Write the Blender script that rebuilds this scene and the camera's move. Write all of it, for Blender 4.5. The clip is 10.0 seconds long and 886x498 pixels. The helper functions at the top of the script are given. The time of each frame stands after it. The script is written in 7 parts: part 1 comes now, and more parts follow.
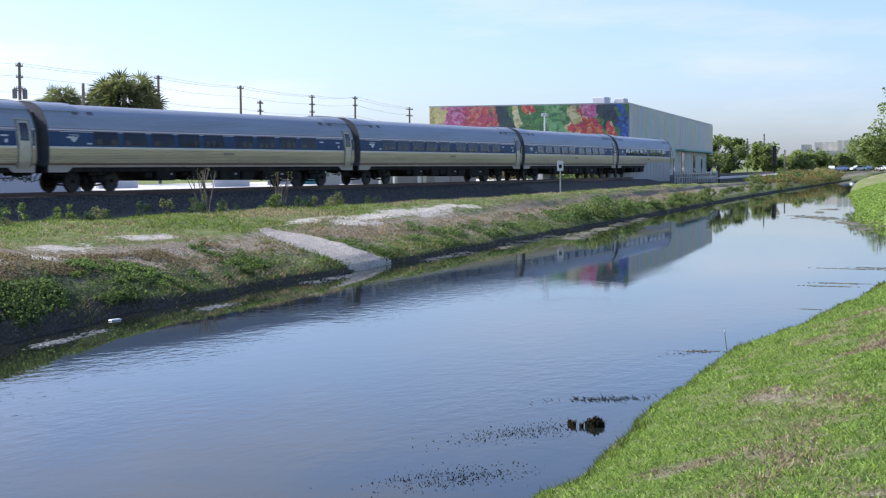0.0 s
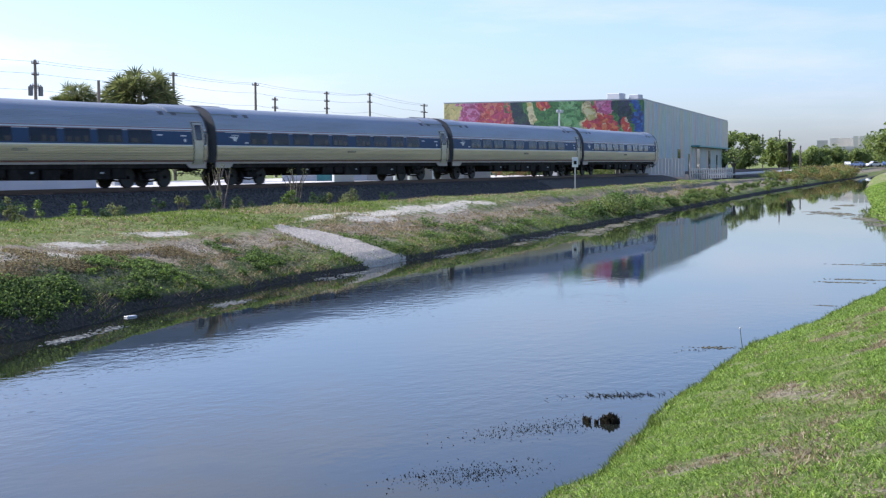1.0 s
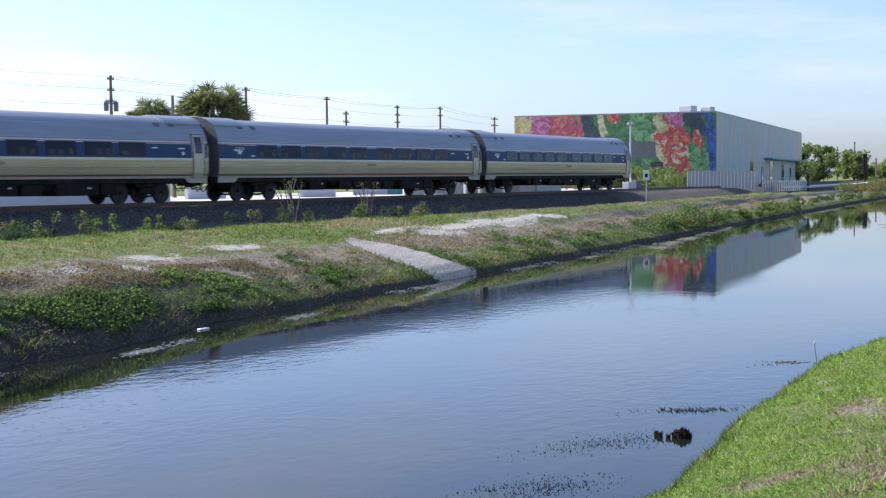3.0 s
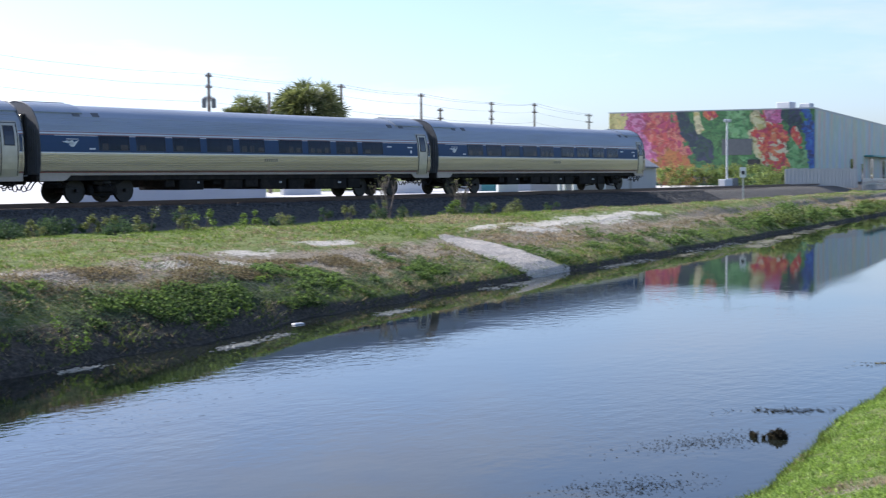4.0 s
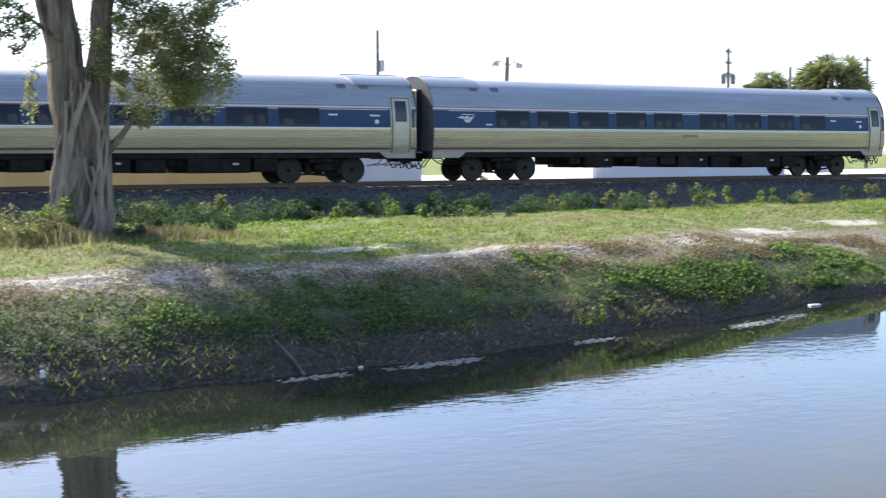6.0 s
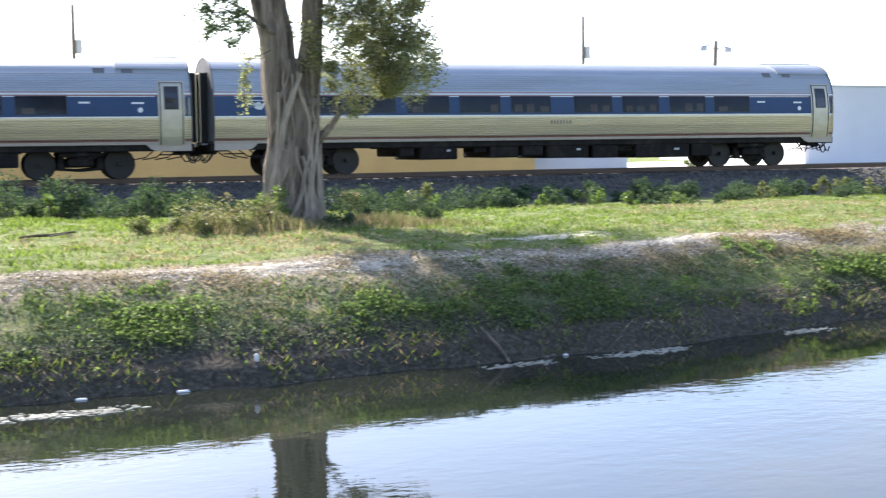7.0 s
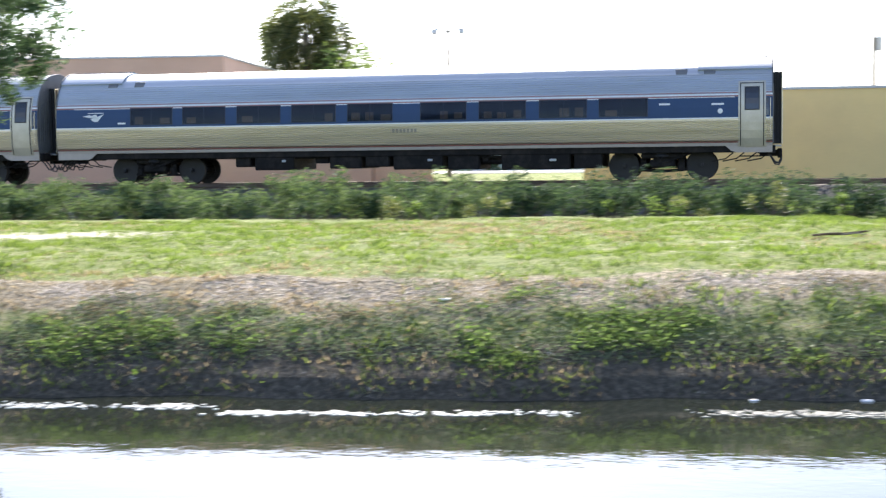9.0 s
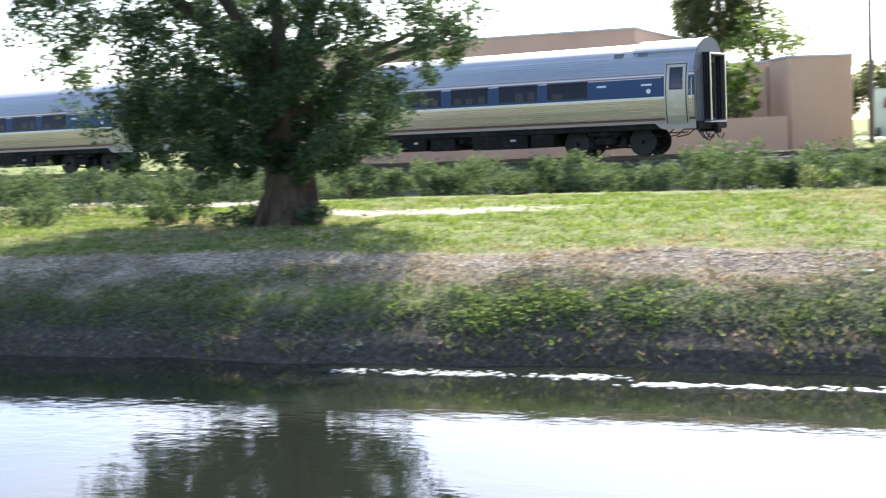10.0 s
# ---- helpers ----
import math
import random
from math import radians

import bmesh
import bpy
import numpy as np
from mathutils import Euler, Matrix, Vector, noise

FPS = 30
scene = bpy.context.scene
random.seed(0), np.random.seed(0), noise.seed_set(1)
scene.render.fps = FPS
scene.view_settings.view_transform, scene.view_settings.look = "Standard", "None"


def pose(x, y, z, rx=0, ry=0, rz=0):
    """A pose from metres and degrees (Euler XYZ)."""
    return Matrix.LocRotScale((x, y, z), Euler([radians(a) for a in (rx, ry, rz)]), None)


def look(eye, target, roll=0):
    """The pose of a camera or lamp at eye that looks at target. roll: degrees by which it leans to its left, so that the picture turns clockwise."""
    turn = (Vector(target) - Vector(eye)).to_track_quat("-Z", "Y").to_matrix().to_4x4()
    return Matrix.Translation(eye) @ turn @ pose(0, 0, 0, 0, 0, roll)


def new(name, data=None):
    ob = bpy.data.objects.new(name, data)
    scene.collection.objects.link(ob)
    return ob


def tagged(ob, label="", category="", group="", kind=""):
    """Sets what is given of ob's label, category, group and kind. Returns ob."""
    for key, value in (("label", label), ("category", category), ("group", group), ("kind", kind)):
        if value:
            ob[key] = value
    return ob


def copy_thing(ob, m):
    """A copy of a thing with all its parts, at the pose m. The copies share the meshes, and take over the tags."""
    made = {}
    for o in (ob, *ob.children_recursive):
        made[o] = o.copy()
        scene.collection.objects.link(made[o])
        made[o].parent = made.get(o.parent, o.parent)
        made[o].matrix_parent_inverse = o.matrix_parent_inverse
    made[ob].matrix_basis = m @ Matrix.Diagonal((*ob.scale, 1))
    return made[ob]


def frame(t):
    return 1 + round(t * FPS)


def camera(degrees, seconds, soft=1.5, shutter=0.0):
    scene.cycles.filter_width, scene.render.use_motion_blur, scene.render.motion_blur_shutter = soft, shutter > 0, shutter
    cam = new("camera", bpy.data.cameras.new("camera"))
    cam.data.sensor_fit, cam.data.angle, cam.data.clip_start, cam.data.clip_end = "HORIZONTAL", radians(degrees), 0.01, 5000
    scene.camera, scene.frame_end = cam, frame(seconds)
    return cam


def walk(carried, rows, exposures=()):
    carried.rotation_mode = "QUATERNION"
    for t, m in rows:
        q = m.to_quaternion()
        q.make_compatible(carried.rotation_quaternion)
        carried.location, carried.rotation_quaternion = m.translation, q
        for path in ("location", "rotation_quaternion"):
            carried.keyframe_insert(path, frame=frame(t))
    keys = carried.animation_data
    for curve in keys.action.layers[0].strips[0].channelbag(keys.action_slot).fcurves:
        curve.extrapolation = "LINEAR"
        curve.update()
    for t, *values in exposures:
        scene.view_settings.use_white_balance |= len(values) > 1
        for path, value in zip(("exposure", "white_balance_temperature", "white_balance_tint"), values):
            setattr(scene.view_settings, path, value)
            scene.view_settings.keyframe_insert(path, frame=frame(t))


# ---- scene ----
EYE = 3.0
cam = camera(34.83, 10.0, soft=1.25, shutter=0.3)
VIEW = [
    (0, -58.22, -3.28, -0.34),
    (0.5, -57.87, -3.34, -0.36),
    (1, -57.62, -3.42, -0.42),
    (1.5, -57.47, -3.44, -0.35),
    (2, -56.96, -3.26, -0.34),
    (2.5, -55.85, -2.97, -0.68),
    (2.7, -55.29, -2.87, -0.66),
    (3.8, -52.51, -3.06, -0.35),
    (4, -50.98, -2.96, -0.41),
    (4.5, -46.32, -3.10, -0.86),
    (5, -41.81, -3.27, -1.02),
    (5.5, -35.87, -3.44, -0.64),
    (5.7, -33.26, -3.55, -0.39),
    (6.8, -24.06, -4.25, -0.65),
    (7, -21.94, -4.22, -0.75),
    (7.5, -17.22, -3.83, -1.10),
    (8, -10.19, -3.01, -0.72),
    (8.5, -1.47, -3.10, -0.78),
    (9, 9.45, -3.88, -0.69),
    (9.5, 17.95, -4.30, -1.61),
    (10, 26.17, -4.55, -2.47),
]
walk(cam, [(t, pose(0, 0, EYE, 90 + p, 0, yaw) @ pose(0, 0, 0, 0, 0, roll)) for t, yaw, p, roll in VIEW],
     exposures=[(0.0, 0.52, 5900, 16), (2.7, 0.52, 5900, 16), (4.5, 0.68, 6050, 13), (5.5, 0.95, 6250, 12), (7.0, 1.60, 6650, 12), (8.0, 1.70, 6700, 12), (8.8, 1.64, 6650, 12), (10.0, 1.62, 6700, 12)])

# ---- sky and sun ----
SUN_AZ, SUN_EL = -11.0, 37.0
world = bpy.data.worlds.new("sky")
scene.world = world
world.use_nodes = True
wn = world.node_tree
wn.nodes.clear()
sky = wn.nodes.new("ShaderNodeTexSky")
sky.sky_type = "NISHITA"
sky.sun_disc = False
sky.sun_elevation = radians(SUN_EL)
sky.sun_rotation = radians(SUN_AZ)
sky.air_density, sky.dust_density, sky.ozone_density = 0.9, 1.3, 3.0
bg = wn.nodes.new("ShaderNodeBackground")
bg.inputs[1].default_value = 0.14
wout = wn.nodes.new("ShaderNodeOutputWorld")
# thin high cloud, whiter than the blue behind it
tc = wn.nodes.new("ShaderNodeTexCoord")
mp = wn.nodes.new("ShaderNodeMapping")
mp.inputs["Scale"].default_value = (1.6, 1.6, 9.0)
mp.inputs["Rotation"].default_value = (0.0, 0.10, 0.4)
cl = wn.nodes.new("ShaderNodeTexNoise")
cl.inputs["Scale"].default_value, cl.inputs["Detail"].default_value, cl.inputs["Roughness"].default_value = 1.7, 6, 0.62
cr = wn.nodes.new("ShaderNodeValToRGB")
cr.color_ramp.elements[0].position, cr.color_ramp.elements[1].position = 0.49, 0.80
cr.color_ramp.elements[0].color, cr.color_ramp.elements[1].color = (0.12, 0.12, 0.12, 1), (0.85, 0.85, 0.85, 1)
bw = wn.nodes.new("ShaderNodeRGBToBW")
gain = wn.nodes.new("ShaderNodeMath")
gain.operation, gain.inputs[1].default_value = "MULTIPLY", 1.25
mixw = wn.nodes.new("ShaderNodeMix")
mixw.data_type = "RGBA"
wn.links.new(tc.outputs["Generated"], mp.inputs[0])
wn.links.new(mp.outputs[0], cl.inputs["Vector"])
wn.links.new(cl.outputs["Fac"], cr.inputs[0])
cool = wn.nodes.new("ShaderNodeMix")
cool.data_type, cool.blend_type = "RGBA", "MULTIPLY"
cool.inputs[0].default_value, cool.inputs[7].default_value = 1.0, (0.925, 0.975, 1.08, 1)
wn.links.new(sky.outputs[0], cool.inputs[6])
wn.links.new(cool.outputs[2], bw.inputs[0])
wn.links.new(bw.outputs[0], gain.inputs[0])
wn.links.new(cr.outputs[0], mixw.inputs[0])
wn.links.new(cool.outputs[2], mixw.inputs[6])
wn.links.new(gain.outputs[0], mixw.inputs[7])
wn.links.new(mixw.outputs[2], bg.inputs[0])
wn.links.new(bg.outputs[0], wout.inputs[0])
sun = new("sun", bpy.data.lights.new("sun", "SUN"))
sun.data.energy, sun.data.angle, sun.data.color = 4.8, radians(0.6), (1.0, 0.94, 0.85)
_a, _e = radians(SUN_AZ), radians(SUN_EL)
SUN_DIR = Vector((math.sin(_a) * math.cos(_e), math.cos(_a) * math.cos(_e), math.sin(_e)))
sun.matrix_world = look((0, 0, 60), Vector((0, 0, 60)) - SUN_DIR)


# ---- materials ----
def nodes_of(m):
    m.use_nodes = True
    return m.node_tree, m.node_tree.nodes, m.node_tree.links


def ramp(nt, src, stops):
    r = nt.nodes.new("ShaderNodeValToRGB")
    while len(r.color_ramp.elements) < len(stops):
        r.color_ramp.elements.new(0.5)
    for e, (p, c) in zip(r.color_ramp.elements, stops):
        e.position = p
        e.color = (*c, 1) if len(c) == 3 else c
    nt.links.new(src, r.inputs[0])
    return r.outputs[0]


def noise_out(nt, scale, detail=4, rough=0.6, vec=None, dim="3D"):
    n = nt.nodes.new("ShaderNodeTexNoise")
    n.inputs["Scale"].default_value, n.inputs["Detail"].default_value, n.inputs["Roughness"].default_value = scale, detail, rough
    if vec is not None:
        nt.links.new(vec, n.inputs["Vector"])
    return n.outputs["Fac"]


def mixc(nt, fac, a, b, mode="MIX"):
    n = nt.nodes.new("ShaderNodeMix")
    n.data_type, n.blend_type = "RGBA", mode
    for sock, v in ((n.inputs[0], fac), (n.inputs[6], a), (n.inputs[7], b)):
        if isinstance(v, (int, float)):
            sock.default_value = v
        elif isinstance(v, tuple):
            sock.default_value = (*v, 1)
        else:
            nt.links.new(v, sock)
    return n.outputs[2]


def mathn(nt, op, a, b=0.0, clamp=False):
    n = nt.nodes.new("ShaderNodeMath")
    n.operation, n.use_clamp = op, clamp
    for sock, v in ((n.inputs[0], a), (n.inputs[1], b)):
        if isinstance(v, (int, float)):
            sock.default_value = v
        else:
            nt.links.new(v, sock)
    return n.outputs[0]


def attr(nt, name):
    n = nt.nodes.new("ShaderNodeAttribute")
    n.attribute_name = name
    return n.outputs["Fac"]


def coords(nt, stretch=(1, 1, 1), kind="Object"):
    t = nt.nodes.new("ShaderNodeTexCoord")
    m = nt.nodes.new("ShaderNodeMapping")
    m.inputs["Scale"].default_value = stretch
    nt.links.new(t.outputs[kind], m.inputs[0])
    return m.outputs[0]


def surface(name, base, rough=0.6, metal=0.0, vary=0.25, scale=3.0, fine=40.0, bump=0.02, stretch=(1, 1, 1), dirt_or_shade=None, dirt_or_shade_amount=0.5, island=0.0, spec=0.5):
    """A painted, woody, stony or metal surface with variation at two sizes."""
    m = bpy.data.materials.new(name)
    nt, nn, ln = nodes_of(m)
    b = nn["Principled BSDF"]
    vec = coords(nt, stretch)
    big, small = noise_out(nt, scale, 5, 0.6, vec), noise_out(nt, fine, 4, 0.65, vec)
    lo, hi = tuple(c * (1 - vary) for c in base), tuple(min(1, c * (1 + vary)) for c in base)
    col = ramp(nt, big, [(0.3, lo), (0.7, hi)])
    col = mixc(nt, 0.35, col, ramp(nt, small, [(0.3, lo), (0.7, hi)]))
    if dirt_or_shade:
        f = mathn(nt, "MULTIPLY", ramp(nt, noise_out(nt, scale * 0.6, 6, 0.7, vec), [(0.45, (0, 0, 0)), (0.7, (1, 1, 1))]), dirt_or_shade_amount)
        col = mixc(nt, f, col, dirt_or_shade)
    if island:
        g = nn.new("ShaderNodeNewGeometry")
        f = ramp(nt, g.outputs["Random Per Island"], [(0.0, (1 - island,) * 3), (1.0, (1 + island,) * 3)])
        col = mixc(nt, 1.0, col, f, "MULTIPLY")
    ln.new(col, b.inputs["Base Color"])
    b.inputs["Metallic"].default_value = metal
    b.inputs["Specular IOR Level"].default_value = spec
    ln.new(ramp(nt, big, [(0.2, (max(0, rough - 0.1),) * 3), (0.8, (min(1, rough + 0.1),) * 3)]), b.inputs["Roughness"])
    if bump:
        bp = nn.new("ShaderNodeBump")
        bp.inputs["Strength"].default_value, bp.inputs["Distance"].default_value = 0.6, bump
        ln.new(small, bp.inputs["Height"])
        ln.new(bp.outputs[0], b.inputs["Normal"])
    return m


def leaf_material(name, dark, light, trans=0.35, rough=0.5, through_tint=(1.2, 1.25, 0.75)):
    m = bpy.data.materials.new(name)
    nt, nn, ln = nodes_of(m)
    b = nn["Principled BSDF"]
    g = nn.new("ShaderNodeNewGeometry")
    col = ramp(nt, g.outputs["Random Per Island"], [(0.0, dark), (0.75, light), (1.0, tuple(c * 1.25 for c in light))])
    patch = ramp(nt, noise_out(nt, 0.6, 3), [(0.3, (0.75,) * 3), (0.7, (1.2,) * 3)])
    col = mixc(nt, 1.0, col, patch, "MULTIPLY")
    ln.new(col, b.inputs["Base Color"])
    b.inputs["Roughness"].default_value = rough
    b.inputs["Specular IOR Level"].default_value = 0.12
    t = nn.new("ShaderNodeBsdfTranslucent")
    ln.new(mixc(nt, 1.0, col, through_tint, "MULTIPLY"), t.inputs[0])
    mx = nn.new("ShaderNodeMixShader")
    mx.inputs[0].default_value = trans
    ln.new(b.outputs[0], mx.inputs[1])
    ln.new(t.outputs[0], mx.inputs[2])
    ln.new(mx.outputs[0], nn["Material Output"].inputs[0])
    return m


def glass_material(name, tint, rough=0.04):
    m = bpy.data.materials.new(name)
    nt, nn, ln = nodes_of(m)
    b = nn["Principled BSDF"]
    vec = coords(nt)
    ln.new(ramp(nt, noise_out(nt, 1.2, 3, 0.6, vec), [(0.3, tuple(c * 0.7 for c in tint)), (0.7, tuple(c * 1.3 for c in tint))]), b.inputs["Base Color"])
    b.inputs["Roughness"].default_value = rough
    b.inputs["Specular IOR Level"].default_value = 0.6
    return m


def ground_material():
    m = bpy.data.materials.new("grassy_ground")
    nt, nn, ln = nodes_of(m)
    b = nn["Principled BSDF"]
    vec = coords(nt)
    big = noise_out(nt, 0.35, 5, 0.6, vec)
    mid = noise_out(nt, 2.2, 6, 0.7, vec)
    fine = noise_out(nt, 13, 6, 0.75, vec)
    grass = mixc(nt, 0.6, ramp(nt, mid, [(0.32, (0.05, 0.095, 0.014)), (0.48, (0.15, 0.20, 0.045)), (0.58, (0.28, 0.285, 0.11)), (0.70, (0.48, 0.43, 0.28))]),
                 ramp(nt, fine, [(0.35, (0.04, 0.07, 0.012)), (0.5, (0.16, 0.21, 0.06)), (0.66, (0.42, 0.41, 0.22))]))
    dry = mixc(nt, 0.6, ramp(nt, mid, [(0.3, (0.15, 0.125, 0.085)), (0.7, (0.48, 0.41, 0.30))]),
               ramp(nt, fine, [(0.36, (0.05, 0.044, 0.03)), (0.5, (0.26, 0.22, 0.155)), (0.66, (0.64, 0.56, 0.44))]))
    mud_shade = ramp(nt, fine, [(0.35, (0.045, 0.04, 0.031)), (0.5, (0.088, 0.078, 0.062)), (0.65, (0.17, 0.15, 0.118))])
    sand = ramp(nt, fine, [(0.32, (0.30, 0.26, 0.20)), (0.5, (0.62, 0.57, 0.48)), (0.66, (0.86, 0.81, 0.71))])
    stone = ramp(nt, noise_out(nt, 9, 6, 0.75, vec), [(0.3, (0.06, 0.055, 0.045)), (0.7, (0.24, 0.22, 0.19))])

    def mask(name, lo, hi, n=mid, amount=0.9):
        a = mathn(nt, "ADD", attr(nt, name), mathn(nt, "MULTIPLY", mathn(nt, "SUBTRACT", n, 0.5), amount))
        return ramp(nt, a, [(lo, (0, 0, 0)), (hi, (1, 1, 1))])

    col = mixc(nt, mask("dry", 0.42, 0.62), grass, dry)
    col = mixc(nt, mask("mud_shade", 0.4, 0.6, fine, 0.6), col, mud_shade)
    col = mixc(nt, mask("sand", 0.42, 0.62, noise_out(nt, 3.0, 8, 0.85, coords(nt, (0.55, 1.3, 1))), 3.6), col, sand)
    col = mixc(nt, mask("ballast", 0.4, 0.6, fine, 0.4), col, stone)
    col = mixc(nt, mathn(nt, "MULTIPLY", ramp(nt, big, [(0.35, (0, 0, 0)), (0.65, (1, 1, 1))]), 0.25), col, mixc(nt, 1.0, col, (0.75, 0.8, 0.7), "MULTIPLY"))
    ln.new(col, b.inputs["Base Color"])
    b.inputs["Roughness"].default_value = 0.95
    b.inputs["Specular IOR Level"].default_value = 0.15
    bp = nn.new("ShaderNodeBump")
    bp.inputs["Strength"].default_value, bp.inputs["Distance"].default_value = 1.0, 0.075
    ln.new(mathn(nt, "ADD", fine, mathn(nt, "MULTIPLY", noise_out(nt, 5.0, 3, 0.6, vec), 1.2)), bp.inputs["Height"])
    ln.new(bp.outputs[0], b.inputs["Normal"])
    return m


def water_material():
    m = bpy.data.materials.new("canal_water")
    nt, nn, ln = nodes_of(m)
    b = nn["Principled BSDF"]
    b.inputs["Base Color"].default_value = (0.014, 0.017, 0.013, 1)
    b.inputs["Roughness"].default_value = 0.015
    b.inputs["IOR"].default_value = 1.33
    vec = coords(nt, (1.0, 1.5, 1.0))
    h1 = noise_out(nt, 2.6, 2, 0.5, vec)
    h2 = noise_out(nt, 8.0, 2, 0.5, vec)
    calm = ramp(nt, noise_out(nt, 0.12, 3, 0.5, vec), [(0.40, (0.22,) * 3), (0.62, (1,) * 3)])
    pos = nn.new("ShaderNodeSeparateXYZ")
    ln.new(coords(nt), pos.inputs[0])
    reach = ramp(nt, mathn(nt, "MULTIPLY", pos.outputs[0], 0.01), [(0.18, (1,) * 3), (0.42, (0.22,) * 3), (0.8, (0.12,) * 3)])
    calm = mathn(nt, "MULTIPLY", mathn(nt, "MULTIPLY", calm, reach), attr(nt, "open_water"))
    h = mathn(nt, "MULTIPLY", mathn(nt, "ADD", h1, mathn(nt, "MULTIPLY", h2, 0.35)), calm)
    bp = nn.new("ShaderNodeBump")
    bp.inputs["Strength"].default_value, bp.inputs["Distance"].default_value = 1.0, 0.0052
    ln.new(h, bp.inputs["Height"])
    ln.new(bp.outputs[0], b.inputs["Normal"])
    return m


STEEL = surface("brushed_stainless_steel", (0.66, 0.57, 0.42), 0.36, 0.62, 0.12, 1.2, 30, 0.002, (0.25, 3, 3), (0.30, 0.27, 0.22), 0.35)
ROOF_STEEL = surface("weathered_roof_steel", (0.42, 0.455, 0.49), 0.48, 0.55, 0.12, 0.8, 25, 0.002, (0.25, 3, 3), (0.25, 0.24, 0.23), 0.4)
BLUE = surface("blue_band_paint", (0.034, 0.068, 0.145), 0.55, 0.0, 0.12, 1.0, 30, 0.0, spec=0.25)
RED = surface("red_stripe_paint", (0.30, 0.11, 0.085), 0.5, 0.0, 0.15, 2.0, 30, 0.0)
WHITE = surface("white_stripe_paint", (0.75, 0.75, 0.74), 0.5, 0.0, 0.08, 2.0, 30, 0.0)
SKIRT = surface("dusty_tan_skirt_paint", (0.42, 0.36, 0.30), 0.6, 0.1, 0.2, 2.0, 30, 0.0)
BLACK = surface("grimy_black_underframe", (0.012, 0.011, 0.010), 0.8, 0.0, 0.3, 3, 30, 0.006, dirt_or_shade=(0.05, 0.042, 0.034), dirt_or_shade_amount=0.6, spec=0.2)
DOOR = surface("dull_steel_door", (0.50, 0.455, 0.37), 0.38, 0.5, 0.15, 1.5, 30, 0.0, dirt_or_shade=(0.30, 0.26, 0.2), dirt_or_shade_amount=0.4, spec=0.3)
LETTER = surface("faded_dark_lettering", (0.30, 0.265, 0.21), 0.6)
# kept dark to paint in the shade of the gap between cars
END_SHEET = surface("shaded_grey_end_sheet", (0.15, 0.152, 0.155), 0.6, 0.2, 0.3, 3, 30, 0.004)
FRAME = surface("dark_window_gasket", (0.03, 0.035, 0.05), 0.6, 0.0, 0.2, 3, 30, 0.0)
RUBBER = surface("black_rubber_bellows", (0.025, 0.025, 0.027), 0.7, 0.0, 0.2, 3, 30, 0.004)
def pane_material():
    m = bpy.data.materials.new("tinted_window_glass")
    nt, nn, ln = nodes_of(m)
    b = nn["Principled BSDF"]
    b.inputs["Base Color"].default_value = (0.36, 0.41, 0.50, 1)
    b.inputs["Roughness"].default_value, b.inputs["IOR"].default_value = 0.03, 1.22
    b.inputs["Transmission Weight"].default_value = 1.0
    return m


WINDOW = pane_material()
DARK_GLASS_TRAIN = glass_material("dark_door_glass", (0.02, 0.022, 0.028))
# dark colour that stands for the unlit inside of the cars
INTERIOR_SHADE = surface("car_interior_shade", (0.035, 0.040, 0.052), 0.8)
SEAT = surface("brown_seat_cloth", (0.26, 0.175, 0.12), 0.9, 0, 0.3, 5, 40)
WHEEL = surface("worn_wheel_steel", (0.022, 0.020, 0.018), 0.6, 0.2, 0.25, 4, 40, 0.003)
RAILSTEEL = surface("rusty_rail_steel", (0.11, 0.075, 0.055), 0.55, 0.5, 0.25, 3, 40, 0.003)
TIE = surface("weathered_tie_timber", (0.12, 0.10, 0.085), 0.9, 0.0, 0.3, 3, 40, 0.01, (0.5, 4, 4))
ROOT_BARK = surface("pale_root_bark", (0.36, 0.30, 0.24), 0.95, 0.0, 0.35, 2.0, 9, 0.05, (6, 6, 0.8), (0.12, 0.10, 0.08), 0.7, spec=0.1)
POLE = surface("weathered_pole_timber", (0.17, 0.14, 0.115), 0.85, 0.0, 0.25, 2, 30, 0.01, (4, 4, 0.5))
METAL_GREY = surface("galvanised_grey_metal", (0.42, 0.43, 0.44), 0.45, 0.5, 0.15, 3, 40, 0.003)
DULL_GREY = surface("dull_grey_steel", (0.16, 0.165, 0.17), 0.6, 0.3, 0.2, 3, 40, 0.003)
CABLE = surface("black_cable", (0.03, 0.03, 0.03), 0.6)
# the near-black streaks paint shade into the bark's crevices
BARK = surface("pale_stringy_bark", (0.31, 0.25, 0.20), 0.95, 0.0, 0.6, 1.6, 9, 0.18, (6, 6, 0.6), (0.04, 0.032, 0.026), 1.0, spec=0.1)
BARK_BROWN = surface("rough_brown_bark", (0.13, 0.095, 0.068), 0.95, 0.0, 0.5, 1.6, 8, 0.10, (5, 5, 0.8), (0.03, 0.025, 0.02), 0.9, spec=0.1)
BARK_DARK = surface("dark_grey_bark", (0.10, 0.083, 0.066), 0.9, 0.0, 0.35, 3, 16, 0.04, (4, 4, 1))
YELLOW_WALL = surface("yellow_stucco", (0.74, 0.55, 0.24), 0.9, 0.0, 0.08, 0.4, 12, 0.01, dirt_or_shade=(0.55, 0.40, 0.2), dirt_or_shade_amount=0.4)
TAN_WALL = surface("tan_stucco", (0.58, 0.38, 0.27), 0.9, 0.0, 0.08, 0.4, 12, 0.01, dirt_or_shade=(0.45, 0.30, 0.2), dirt_or_shade_amount=0.3)
